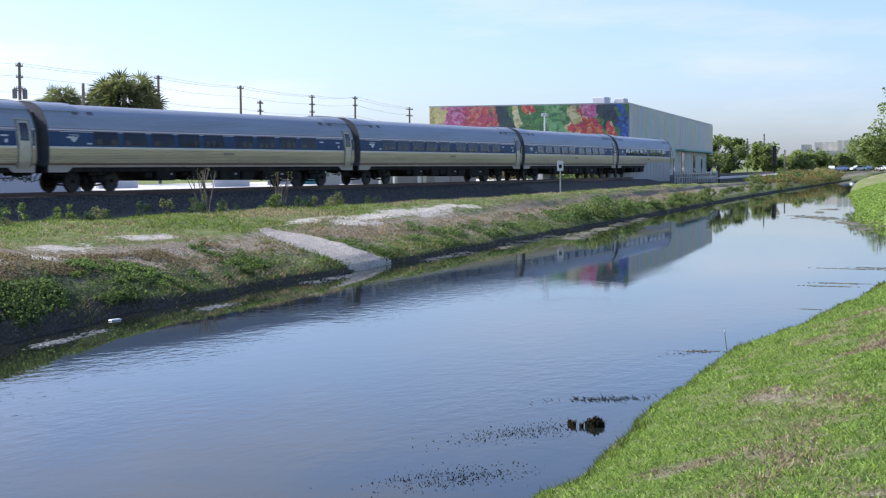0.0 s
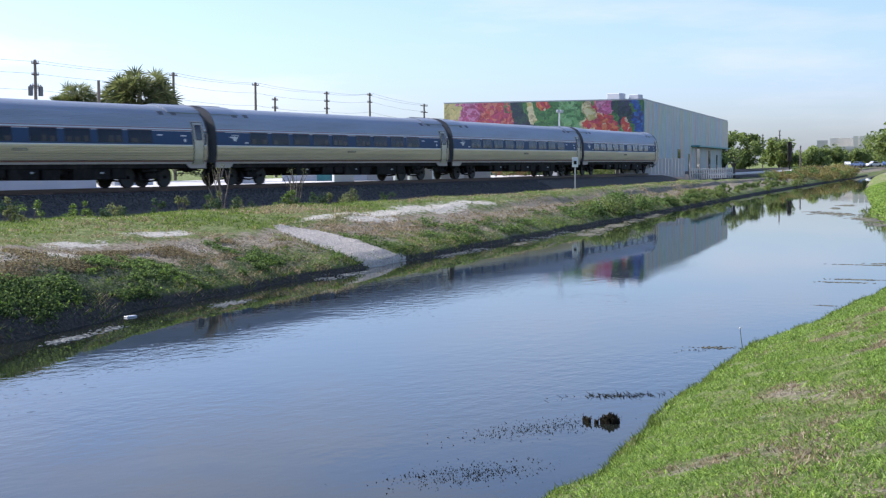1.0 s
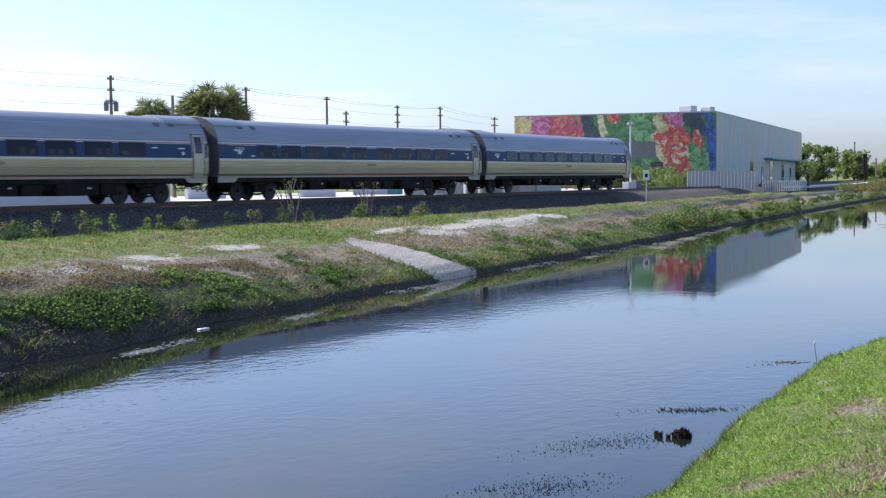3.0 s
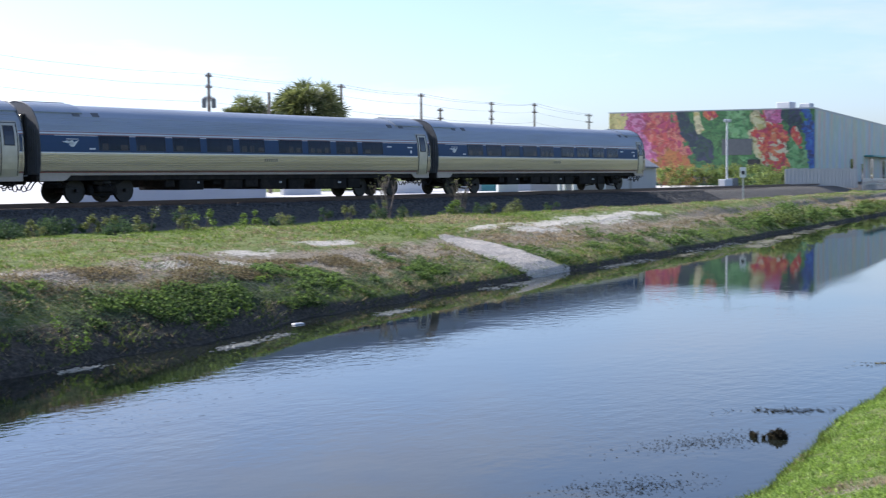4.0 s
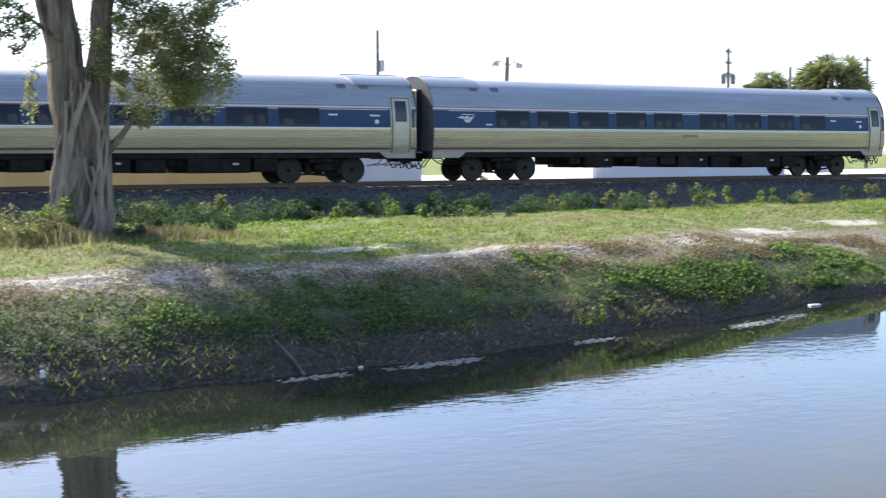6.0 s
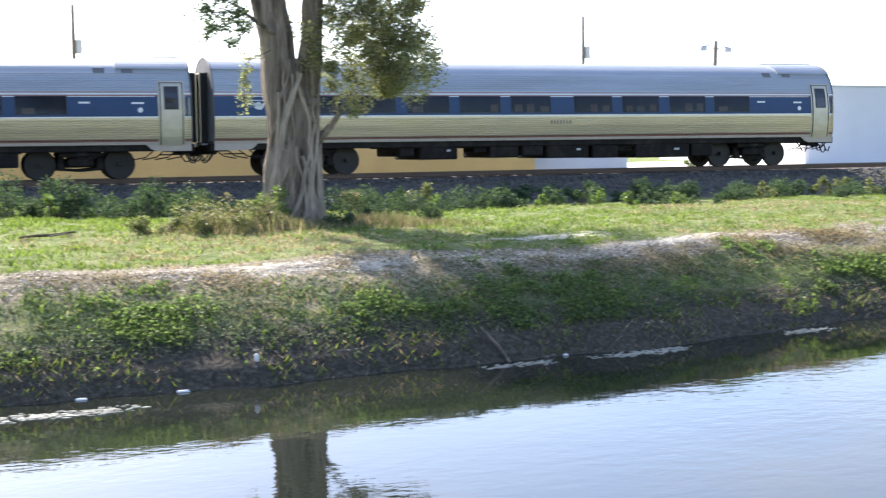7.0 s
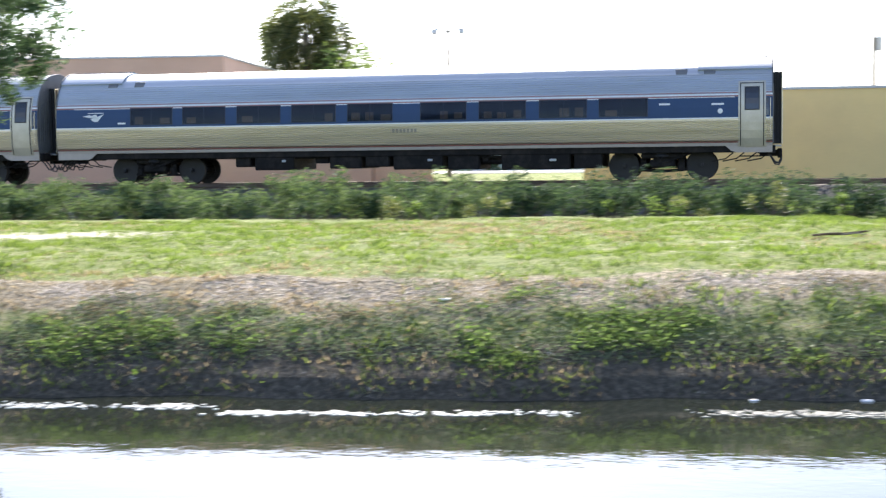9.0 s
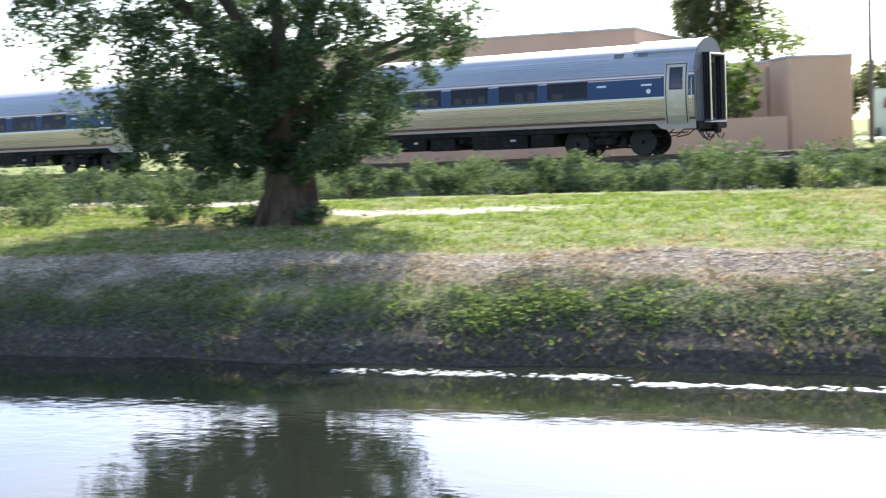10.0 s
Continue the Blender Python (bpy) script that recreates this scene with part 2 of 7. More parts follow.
WHITE_WALL = surface("white_painted_metal_wall", (0.60, 0.61, 0.62), 0.7, 0.0, 0.06, 0.4, 12, 0.004, dirt_or_shade=(0.5, 0.5, 0.5), dirt_or_shade_amount=0.3)
GREY_WALL = surface("grey_siding", (0.46, 0.45, 0.43), 0.8, 0.0, 0.08, 0.5, 14, 0.004)
GREY_ROOF = surface("grey_roof_membrane", (0.33, 0.33, 0.33), 0.9, 0.0, 0.15, 0.5, 10, 0.01)
RED_ROOF = surface("faded_red_shingles", (0.24, 0.13, 0.10), 0.9, 0.0, 0.2, 1.0, 10, 0.02)
DARK_GLASS = glass_material("dark_building_glass", (0.03, 0.035, 0.04))
CONCRETE = surface("pale_concrete", (0.66, 0.63, 0.57), 0.9, 0.0, 0.15, 0.7, 12, 0.01, dirt_or_shade=(0.3, 0.28, 0.25), dirt_or_shade_amount=0.4)
GROUND = ground_material()
WATER = water_material()


# ---- mesh helpers ----
class Shape:
    """Collects vertices and faces for one mesh."""

    def __init__(self):
        self.v, self.f = [], []

    def add(self, verts, faces, m=None):
        n = len(self.v)
        self.v += [tuple(m @ Vector(p)) for p in verts] if m is not None else [tuple(p) for p in verts]
        self.f += [tuple(i + n for i in f) for f in faces]
        return self

    def box(self, x0, y0, z0, x1, y1, z1, c=0.0, m=None):
        """A box, its edges chamfered by c."""
        if c <= 0:
            vs = [(x, y, z) for x in (x0, x1) for y in (y0, y1) for z in (z0, z1)]
            fs = [(0, 1, 3, 2), (4, 6, 7, 5), (0, 4, 5, 1), (2, 3, 7, 6), (0, 2, 6, 4), (1, 5, 7, 3)]
            return self.add(vs, fs, m)
        bm = bmesh.new()
        bmesh.ops.create_cube(bm, size=1)
        for v in bm.verts:
            v.co = ((x0 + x1) / 2 + v.co.x * (x1 - x0), (y0 + y1) / 2 + v.co.y * (y1 - y0), (z0 + z1) / 2 + v.co.z * (z1 - z0))
        bmesh.ops.bevel(bm, geom=bm.edges[:], offset=min(c, 0.45 * min(x1 - x0, y1 - y0, z1 - z0)), segments=1, affect="EDGES")
        bm.verts.index_update()
        vs, fs = [v.co.copy() for v in bm.verts], [[v.index for v in f.verts] for f in bm.faces]
        bm.free()
        return self.add(vs, fs, m)

    def rod(self, path, radii, sides=8, caps=True):
        """A round bar along a path of points, with a radius at each."""
        path = [Vector(p) for p in path]
        if isinstance(radii, (int, float)):
            radii = [radii] * len(path)
        n0, ref = len(self.v), None
        for i, p in enumerate(path):
            d = (path[min(i + 1, len(path) - 1)] - path[max(i - 1, 0)]).normalized()
            if ref is None:
                ref = d.orthogonal().normalized()
            ref = (ref - d * ref.dot(d)).normalized()
            side = d.cross(ref)
            for k in range(sides):
                a = 2 * math.pi * k / sides
                self.v.append(tuple(p + (ref * math.cos(a) + side * math.sin(a)) * radii[i]))
        for i in range(len(path) - 1):
            for k in range(sides):
                a, b = n0 + i * sides + k, n0 + i * sides + (k + 1) % sides
                self.f.append((a, b, b + sides, a + sides))
        if caps:
            self.f.append(tuple(n0 + k for k in reversed(range(sides))))
            self.f.append(tuple(n0 + (len(path) - 1) * sides + k for k in range(sides)))
        return self

    def lathe(self, centre, axis, prof, sides=24):
        """A turned form: prof is (along, radius) pairs along the axis ('x', 'y' or 'z')."""
        n0 = len(self.v)
        for a, r in prof:
            for k in range(sides):
                t = 2 * math.pi * k / sides
                p = {"x": (a, r * math.cos(t), r * math.sin(t)), "y": (r * math.sin(t), a, r * math.cos(t)), "z": (r * math.cos(t), r * math.sin(t), a)}[axis]
                self.v.append((centre[0] + p[0], centre[1] + p[1], centre[2] + p[2]))
        for i in range(len(prof) - 1):
            for k in range(sides):
                a, b = n0 + i * sides + k, n0 + i * sides + (k + 1) % sides
                self.f.append((a, b, b + sides, a + sides))
        self.f.append(tuple(n0 + k for k in reversed(range(sides))))
        self.f.append(tuple(n0 + (len(prof) - 1) * sides + k for k in range(sides)))
        return self

    def strip(self, prof, x0, x1, closed=False):
        """A profile of (y, z) points drawn out along x."""
        n = len(self.v)
        k = len(prof)
        for x in (x0, x1):
            self.v += [(x, y, z) for y, z in prof]
        for i in range(k if closed else k - 1):
            j = (i + 1) % k
            self.f.append((n + i, n + k + i, n + k + j, n + j))
        if closed:
            self.f.append(tuple(n + i for i in range(k)))
            self.f.append(tuple(n + k + i for i in reversed(range(k))))
        return self


def mesh_of(name, shape, mat, smooth=False):
    me = bpy.data.meshes.new(name)
    me.from_pydata(shape.v, [], shape.f)
    bm = bmesh.new()
    bm.from_mesh(me)
    bmesh.ops.recalc_face_normals(bm, faces=bm.faces[:])
    bm.to_mesh(me)
    bm.free()
    if smooth:
        me.shade_smooth()
        me.set_sharp_from_angle(angle=radians(40))
    me.materials.append(mat)
    return me


def part(name, shape, mat, parent=None, label="", smooth=False, m=None):
    """One mesh object, under a thing or part where one is given."""
    ob = new(name, mesh_of(name, shape, mat, smooth))
    if parent is not None:
        ob.parent = parent
    if m is not None:
        ob.matrix_basis = m
    if label:
        tagged(ob, label=label)
    return ob


def fast_mesh(name, verts, faces, mat, kind_faces):
    """A big mesh from arrays; faces all have kind_faces corners."""
    me = bpy.data.meshes.new(name)
    verts, faces = np.asarray(verts, np.float32), np.asarray(faces, np.int32)
    me.vertices.add(len(verts))
    me.vertices.foreach_set("co", verts.ravel())
    me.loops.add(faces.size)
    me.loops.foreach_set("vertex_index", faces.ravel())
    me.polygons.add(len(faces))
    me.polygons.foreach_set("loop_start", np.arange(0, faces.size, kind_faces, dtype=np.int32))
    me.update(calc_edges=True)
    me.materials.append(mat)
    return me


def thing(name, label, category, m=None, group="", kind=""):
    ob = new(name)
    ob.empty_display_size = 0.2
    if m is not None:
        ob.matrix_basis = m
    return tagged(ob, label, category, group, kind)


# ---- the plan: water's edges, railway, ground ----
def smooth_line(xs, ys):
    """A smooth curve through plan points."""
    xs, ys = np.array(xs, float), np.array(ys, float)
    d = np.gradient(ys, xs)

    def at(x):
        x = np.asarray(x, float)
        i = np.clip(np.searchsorted(xs, x) - 1, 0, len(xs) - 2)
        h = xs[i + 1] - xs[i]
        t = np.clip((x - xs[i]) / h, 0, 1)
        a = (2 * t**3 - 3 * t**2 + 1) * ys[i] + (t**3 - 2 * t**2 + t) * h * d[i]
        b = (-2 * t**3 + 3 * t**2) * ys[i + 1] + (t**3 - t**2) * h * d[i + 1]
        lo, hi = np.minimum(x - xs[0], 0) * d[0], np.maximum(x - xs[-1], 0) * d[-1]
        return a + b + lo + hi
    return at


FAR_BASE = smooth_line([-60, -30, -15, -3, 3.5, 8.4, 12, 17, 21.5, 27, 36, 60, 123, 264, 700],
                       [12, 14.5, 16.0, 16.9, 17.3, 17.6, 18.3, 19.5, 21.0, 22.4, 24.4, 30, 45, 76, 176])
NEAR_BASE = smooth_line([-60, -20, 0, 8, 11.3, 14.1, 18.7, 25.6, 32.4, 38.6, 65, 74, 98, 146, 238, 700],
                        [1.5, 3.0, 4.6, 5.35, 5.8, 6.36, 7.35, 7.9, 8.6, 9.4, 16.2, 20, 27, 41, 66, 168])


def wob(x, s, seed):
    return np.sin(x * s + seed) * 0.5 + np.sin(x * s * 2.3 + seed * 1.7) * 0.3 + np.sin(x * s * 5.1 + seed * 2.9) * 0.2


def far_edge(x):
    return FAR_BASE(x) + 0.22 * wob(np.asarray(x, float), 0.9, 1.0)


def near_edge(x):
    return NEAR_BASE(x) + 0.12 * wob(np.asarray(x, float), 1.1, 4.0)


K, X0, Y0, RAIL_Z = 0.001723, 20.03, 48.63, 2.0
S_BEND = 128.0


def track(s):
    """Plan place and heading of the railway's middle, s metres along it."""
    if s <= S_BEND:
        return X0 + math.sin(s * K) / K, Y0 + (1 - math.cos(s * K)) / K, s * K
    x, y, a = track(S_BEND)
    return x + (s - S_BEND) * math.cos(a), y + (s - S_BEND) * math.sin(a), a


_ts = [track(s) for s in range(-400, 900, 4)]


def rail_y(x):
    return np.interp(x, [p[0] for p in _ts], [p[1] for p in _ts])


def field(x, y, seed=0.0):
    """Gentle unevenness, vectorised."""
    return (np.sin(0.71 * x + 0.33 * y + seed) * np.sin(0.53 * y - 0.27 * x + 2 * seed) + 0.5 * np.sin(1.9 * x - 1.1 * y + 3 * seed) * np.sin(1.3 * x + 2.1 * y)
            + 0.25 * np.sin(4.3 * x + 3.1 * y + seed) * np.sin(3.7 * y - 2.9 * x))


_table = np.random.default_rng(99).random((64, 64))


def blotch(x, y, seed=0):
    """Smooth random blotches about 1 m across, from 0 to 1, vectorised."""
    x, y = np.asarray(x, float) + 17.3 * seed, np.asarray(y, float) + 7.7 * seed
    i, j = np.floor(x).astype(int), np.floor(y).astype(int)
    u, v = x - i, y - j
    u, v = u * u * (3 - 2 * u), v * v * (3 - 2 * v)
    a = _table[i % 64, j % 64] * (1 - u) + _table[(i + 1) % 64, j % 64] * u
    b = _table[i % 64, (j + 1) % 64] * (1 - u) + _table[(i + 1) % 64, (j + 1) % 64] * u
    return a * (1 - v) + b * v


def crest(x):
    """How far from the water the meadow ends and falls to the railway ditch."""
    return np.interp(x, [-20, 0, 6, 12, 17, 22, 30, 45, 62, 90], [16, 16, 13, 11, 10, 9, 8, 7.2, 5.2, 4.6])


def far_profile(x, d):
    """Height of the far bank d metres from the water."""
    d = np.where(d > 3, 3 + (d - 3) * 9 / (crest(x) - 3), d)
    z = np.interp(d, [-3, -0.6, 0, 0.25, 0.8, 1.7, 2.6, 4.0, 7.0, 12, 15, 17, 20, 60],
                  [-1.0, -0.3, 0.0, 0.24, 0.54, 0.95, 1.24, 1.40, 1.48, 1.5, 1.35, 1.1, 1.0, 1.0])
    # farther along, the bank slopes gently up to the meadow
    soft = np.interp(d, [-3, -0.6, 0, 0.15, 0.5, 1.5, 3.0, 5.0, 8.0, 12, 15, 17, 20, 60],
                     [-1.0, -0.3, 0.0, 0.17, 0.36, 0.64, 0.95, 1.22, 1.43, 1.5, 1.35, 1.1, 1.0, 1.0])
    k = np.clip((np.asarray(x, float) - 19) / 7, 0, 1)
    z = z + (soft - z) * k * k * (3 - 2 * k)
    return z + np.clip(d / 2, 0, 1) * 0.05 * field(x, d)


def height(x, y):
    """Height of the ground's sheet."""
    x, y = np.asarray(x, float), np.asarray(y, float)
    fe, ne, ry = far_edge(x), near_edge(x), rail_y(x)
    zf = far_profile(x, y - fe)
    near = np.interp(ne - y, [-3, -0.5, 0, 0.2, 1.0, 2.5, 5.0, 9, 40], [-1.0, -0.3, 0.0, 0.22, 0.5, 0.95, 1.42, 1.45, 1.6])
    near = near + np.clip((ne - y) / 2, 0, 1) * 0.04 * field(x, y, 1.0)
    mid = (fe + ne) / 2
    z = np.where(y > mid, zf, near)
    d = np.abs(y - ry)
    bal = np.interp(d, [0, 1.75, 3.4, 3.6, 6], [1.78, 1.76, 1.05, -3, -9])
    z = np.where((d < 3.6) & (y > mid), np.maximum(z, bal), z)
    z = np.where((y > ry + 1) & (d >= 2.5), np.maximum(z, np.interp(y - ry, [2.5, 4.5, 7], [1.35, 1.55, 1.7])), z)
    return z


WORN = [(10.3, 3.95, 0.6, 0.36), (10.6, 3.5, 0.8, 0.32), (10.2, 4.35, 0.45, 0.28), (12.7, 5.9, 0.4, 0.15), (10.8, 5.4, 0.4, 0.15), (14.0, 4.8, 0.7, 0.3), (18.5, 5.6, 1.0, 0.3)]
SAND = [(43.8, 30.2, 5.0, 0.55), (48.5, 31.3, 5.0, 0.7), (53.5, 32.5, 3.5, 0.5), (41.0, 29.0, 2.6, 0.4), (38.0, 29.0, 1.6, 0.3), (28.0, 26.7, 1.8, 0.3), (23.6, 25.3, 1.3, 0.3), (21.4, 23.7, 1.7, 0.4), (19.2, 22.6, 1.3, 0.3),
        (13.0, 21.3, 2.0, 0.32), (14.2, 21.6, 1.5, 0.3), (10.8, 21.9, 1.4, 0.3), (5.6, 20.0, 2.0, 0.3), (1.3, 23.6, 1.2, 0.8),
        (-14.6, 26.4, 3.6, 0.9), (-12.2, 25.6, 2.6, 0.7), (-21.6, 30.4, 3.0, 0.6), (-33, 41.3, 7, 1.8)]


def sand_at(x, y):
    """How sandy the far bank is."""
    sand = np.zeros(len(x))
    for sx, sy, a, b in SAND:
        sl = 0.2 if sx > 12 else 0.05
        sand = np.maximum(sand, (0.45 if sx == 1.3 else 1.0) * np.exp(-(((x - sx) / a) ** 2 + ((y - sy - sl * (x - sx)) / b) ** 2)))
    return sand


def lawn_wear(x, y):
    """Bare worn places in the near lawn."""
    out = np.zeros(np.shape(x))
    for cx, cy, a, b in WORN:
        out = np.maximum(out, np.exp(-(((x - cx) / a) ** 2 + ((y - cy) / b) ** 2)))
    return out


def lip_shift(x):
    """How much wider than usual the worn lip of the far bank lies."""
    return np.interp(x, [-12, -2, 4, 8, 14], [0.0, 0.0, 0.35, 0.45, 0.3])


def in_spill(x, d):
    """Whether a place on the far bank lies under the spilled stone."""
    left = np.interp(d, [0, 0.3, 1.5, 2.6, 3.75], [33.8, 33.1, 32.95, 33.05, 34.2])
    right = np.interp(d, [0, 0.4, 1.1, 1.65, 3.0, 3.75], [36.8, 36.0, 35.8, 36.0, 35.75, 34.4])
    return (x > left) & (x < right) & (d > -0.2) & (d < 3.75)


def make_ground():
    xs = np.unique(np.concatenate([np.linspace(-1500, -60, 25), np.arange(-60, -30, 1.0), np.arange(-30, 60, 0.3), np.arange(60, 140, 1.0), np.arange(140, 320, 5.0), np.geomspace(320, 2600, 25)]))
    near_d = [1800, 700, 300, 120, 60, 30, 20, 15, 12, 10, 8.5, 7.2, 6.2, 5.4, 4.7, 4.0, 3.4, 2.9, 2.4, 2.0, 1.6, 1.25, 0.95, 0.7, 0.5, 0.35, 0.2, 0.1, 0.0, -0.15, -0.5, -1.2, -2.5]
    far_d = [-2.5, -1.2, -0.5, -0.15, 0.0, 0.08, 0.16, 0.26, 0.4, 0.55, 0.75] + [1.0 + 0.2 * i for i in range(11)] + [3.25 + 0.28 * i for i in range(43)]
    rail_d = [-9, -7, -5.5, -4.5, -3.6, -3.4, -2.9, -2.3, -1.75, -0.8, 0, 0.8, 1.75, 2.3, 3.4, 4.5, 6, 8, 12, 20, 40, 80, 160, 320, 700, 1500, 2600]
    cols = []
    fe, ne, ry = far_edge(xs), near_edge(xs), rail_y(xs)
    for d in near_d:
        cols.append(ne - d)
    for d in far_d:
        cols.append(fe + np.minimum(d, np.maximum((ry - 9.5 - fe) * d / 15.0, d * 0.2)) if d > 0 else fe + d)
    for d in rail_d:
        cols.append(ry + d)
    y = np.array(cols)
    y = np.maximum.accumulate(y + np.arange(len(cols))[:, None] * 1e-3, axis=0)
    x = np.broadcast_to(xs, y.shape)
    z = height(x, y)
    n, k = y.shape
    verts = np.stack([x, y, z], -1).reshape(-1, 3)
    i = (np.arange(n - 1)[:, None] * k + np.arange(k - 1)).ravel()
    faces = np.stack([i, i + 1, i + k + 1, i + k], -1)
    me = fast_mesh("ground", verts, faces, GROUND, 4)
    me.shade_smooth()
    X, Y = verts[:, 0].astype(float), verts[:, 1].astype(float)
    d, nd, rd = Y - far_edge(X), near_edge(X) - Y, np.abs(Y - rail_y(X))
    onfar = d > -2.5
    lip = lip_shift(X)
    worn_lip = np.interp(d - lip, [0, 0.8, 1.4, 1.75, 2.05, 2.5, 2.8, 3.2, 8], [0.40, 0.44, 0.50, 0.64, 0.98, 0.94, 0.48, 0.25, 0.21])
    soft_lip = np.interp(d, [0, 0.8, 1.4, 2.2, 3.2, 4.0, 8], [0.45, 0.55, 0.70, 0.95, 0.80, 0.36, 0.26]) - 0.12
    dry = np.where(onfar, worn_lip + (soft_lip - worn_lip) * np.interp(X, [12, 22], [0, 1]), np.interp(nd, [0, 1.6, 3.2, 20], [0.16, 0.22, 0.40, 0.45]) + 0.5 * lawn_wear(X, Y) + 0.5 * (blotch(X * 0.8, Y * 0.8, 1) < 0.3))
    dry = dry + 0.12 * field(X * 0.5, Y * 0.5, 2.0)
    # mud at the water; farther up the slope also painted shade between weeds
    mud_shade = np.where(onfar, np.interp(d, [-2, 0.0, 0.4, 0.8, 1.2, 1.7], [1, 1.0, 0.80, 0.60, 0.36, 0.0]), np.interp(nd, [-2, 0, 0.12, 0.3], [1, 1, 0.6, 0.0]))
    mud_shade = np.where(onfar & (d > 0), mud_shade * np.interp(X, [19, 26], [1, 0]) + np.interp(d, [0, 0.12, 0.28], [1, 0.6, 0.0]) * np.interp(X, [19, 26], [0, 1]), mud_shade)
    sand = np.where(in_spill(X, d), 1.5, sand_at(X, Y))
    bal = np.where(Y > far_edge(X), np.interp(rd, [0, 4.5, 7.5], [1, 0.9, 0]), 0)
    for name, v in (("dry", dry), ("mud_shade", mud_shade), ("sand", sand), ("ballast", bal)):
        a = me.attributes.new(name, "FLOAT", "POINT")
        a.data.foreach_set("value", v.astype(np.float32))
    tagged(new("ground", me), "grassy canal banks with dry worn and sandy patches", "ground", kind="structure")
    # the water: sheltered and smooth beside the far bank, rippled in the open
    xs2 = np.concatenate([np.arange(-80, 100, 2.0), np.arange(100, 300, 10), [300, 400, 600]])
    rows = [(0, -2.0, 0.8), (0, 1.0, 0.9), (0, 3.0, 1.0), (1, -4.2, 1.0), (1, -3.2, 0.9), (1, -2.2, 0.30), (1, -1.0, 0.12), (1, 1.5, 0.06)]
    edge = (near_edge(xs2), far_edge(xs2))
    wy = np.maximum.accumulate(np.array([edge[k] + o for k, o, _ in rows]), axis=0)
    wv = np.stack([np.broadcast_to(xs2, wy.shape), wy, np.zeros(wy.shape)], -1).reshape(-1, 3)
    q = len(xs2)
    i = (np.arange(len(rows) - 1)[:, None] * q + np.arange(q - 1)).ravel()
    wm = fast_mesh("water", wv, np.stack([i, i + 1, i + q + 1, i + q], -1), WATER, 4)
    wm.attributes.new("open_water", "FLOAT", "POINT").data.foreach_set("value", np.repeat([r[2] for r in rows], q).astype(np.float32))
    tagged(new("water", wm), "calm canal water mirroring the sky and banks", "water", kind="structure")


make_ground()


# ---- railway ----
def make_railway():
    s0, s1 = -160.0, 420.0
    ss = np.arange(s0, s1, 4.0)
    rail_prof = [(-0.07, 0), (0.07, 0), (0.07, 0.02), (0.015, 0.045), (0.015, 0.12), (0.036, 0.13), (0.036, 0.165), (-0.036, 0.165), (-0.036, 0.13), (-0.015, 0.12), (-0.015, 0.045), (-0.07, 0.02)]
    line = thing("railway_track", "rusty steel rails on timber ties and grey ballast", "railway track", pose(*track(0)[:2], RAIL_Z), kind="structure")
    inv = line.matrix_basis.inverted()
    for side in (-0.755, 0.755):
        sh = Shape()
        k = len(rail_prof)
        for s in ss:
            x, y, a = track(s)
            n = Vector((-math.sin(a), math.cos(a), 0))
            for py, pz in rail_prof:
                p = inv @ (Vector((x, y, RAIL_Z - 0.165 + pz)) + n * (side + py))
                sh.v.append(tuple(p))
        for i in range(len(ss) - 1):
            for j in range(k):
                a, b = i * k + j, i * k + (j + 1) % k
                sh.f.append((a, b, b + k, a + k))
        part("rail", sh, RAILSTEEL, line)
    base = Shape().box(-0.12, -1.3, -0.20, 0.12, 1.3, -0.02, 0.015)
    tie = mesh_of("tie", base, TIE)
    rng = random.Random(5)
    for i in range(230):
        s = -50 + i * 0.62
        x, y, a = track(s)
        ob = new("tie", tie)
        ob.parent = line
        ob.matrix_basis = inv @ (Matrix.Translation((x, y, RAIL_Z - 0.165)) @ Matrix.Rotation(a + rng.uniform(-0.02, 0.02), 4, "Z"))


make_railway()


# ---- the train ----
BODY = 25.30          # over the car's end sheets
PITCH = 26.01         # from coupler to coupler
LIFT = 0.07           # of the body over its bogies
HALF = [(1.08, 1.500), (1.30, 1.555), (1.60, 1.590), (1.95, 1.600), (2.30, 1.588), (2.66, 1.545), (2.82, 1.510), (3.05, 1.435), (3.25, 1.330), (3.42, 1.190), (3.56, 1.010), (3.68, 0.780), (3.77, 0.520), (3.82, 0.26), (3.835, 0.0)]


def raised(z):
    """Height on the roof, from the side's top edge upwards."""
    return 2.82 + (z - 2.82) * 1.115 if z > 2.82 else z


HALF = [(raised(z), y) for z, y in HALF]


def half_at(z):
    return float(np.interp(z, [p[0] for p in HALF], [p[1] for p in HALF]))


def side_panel(x0, x1, z0, z1, out, side, steps=4):
    """A thin curved panel that lies on the car's side."""
    zs = [z0 + (z1 - z0) * i / steps for i in range(steps + 1)]
    outer = [(side * (half_at(z) + out), z) for z in zs]
    inner = [(side * (half_at(z) - 0.03), z) for z in reversed(zs)]
    return Shape().strip(outer + inner, x0, x1, True)


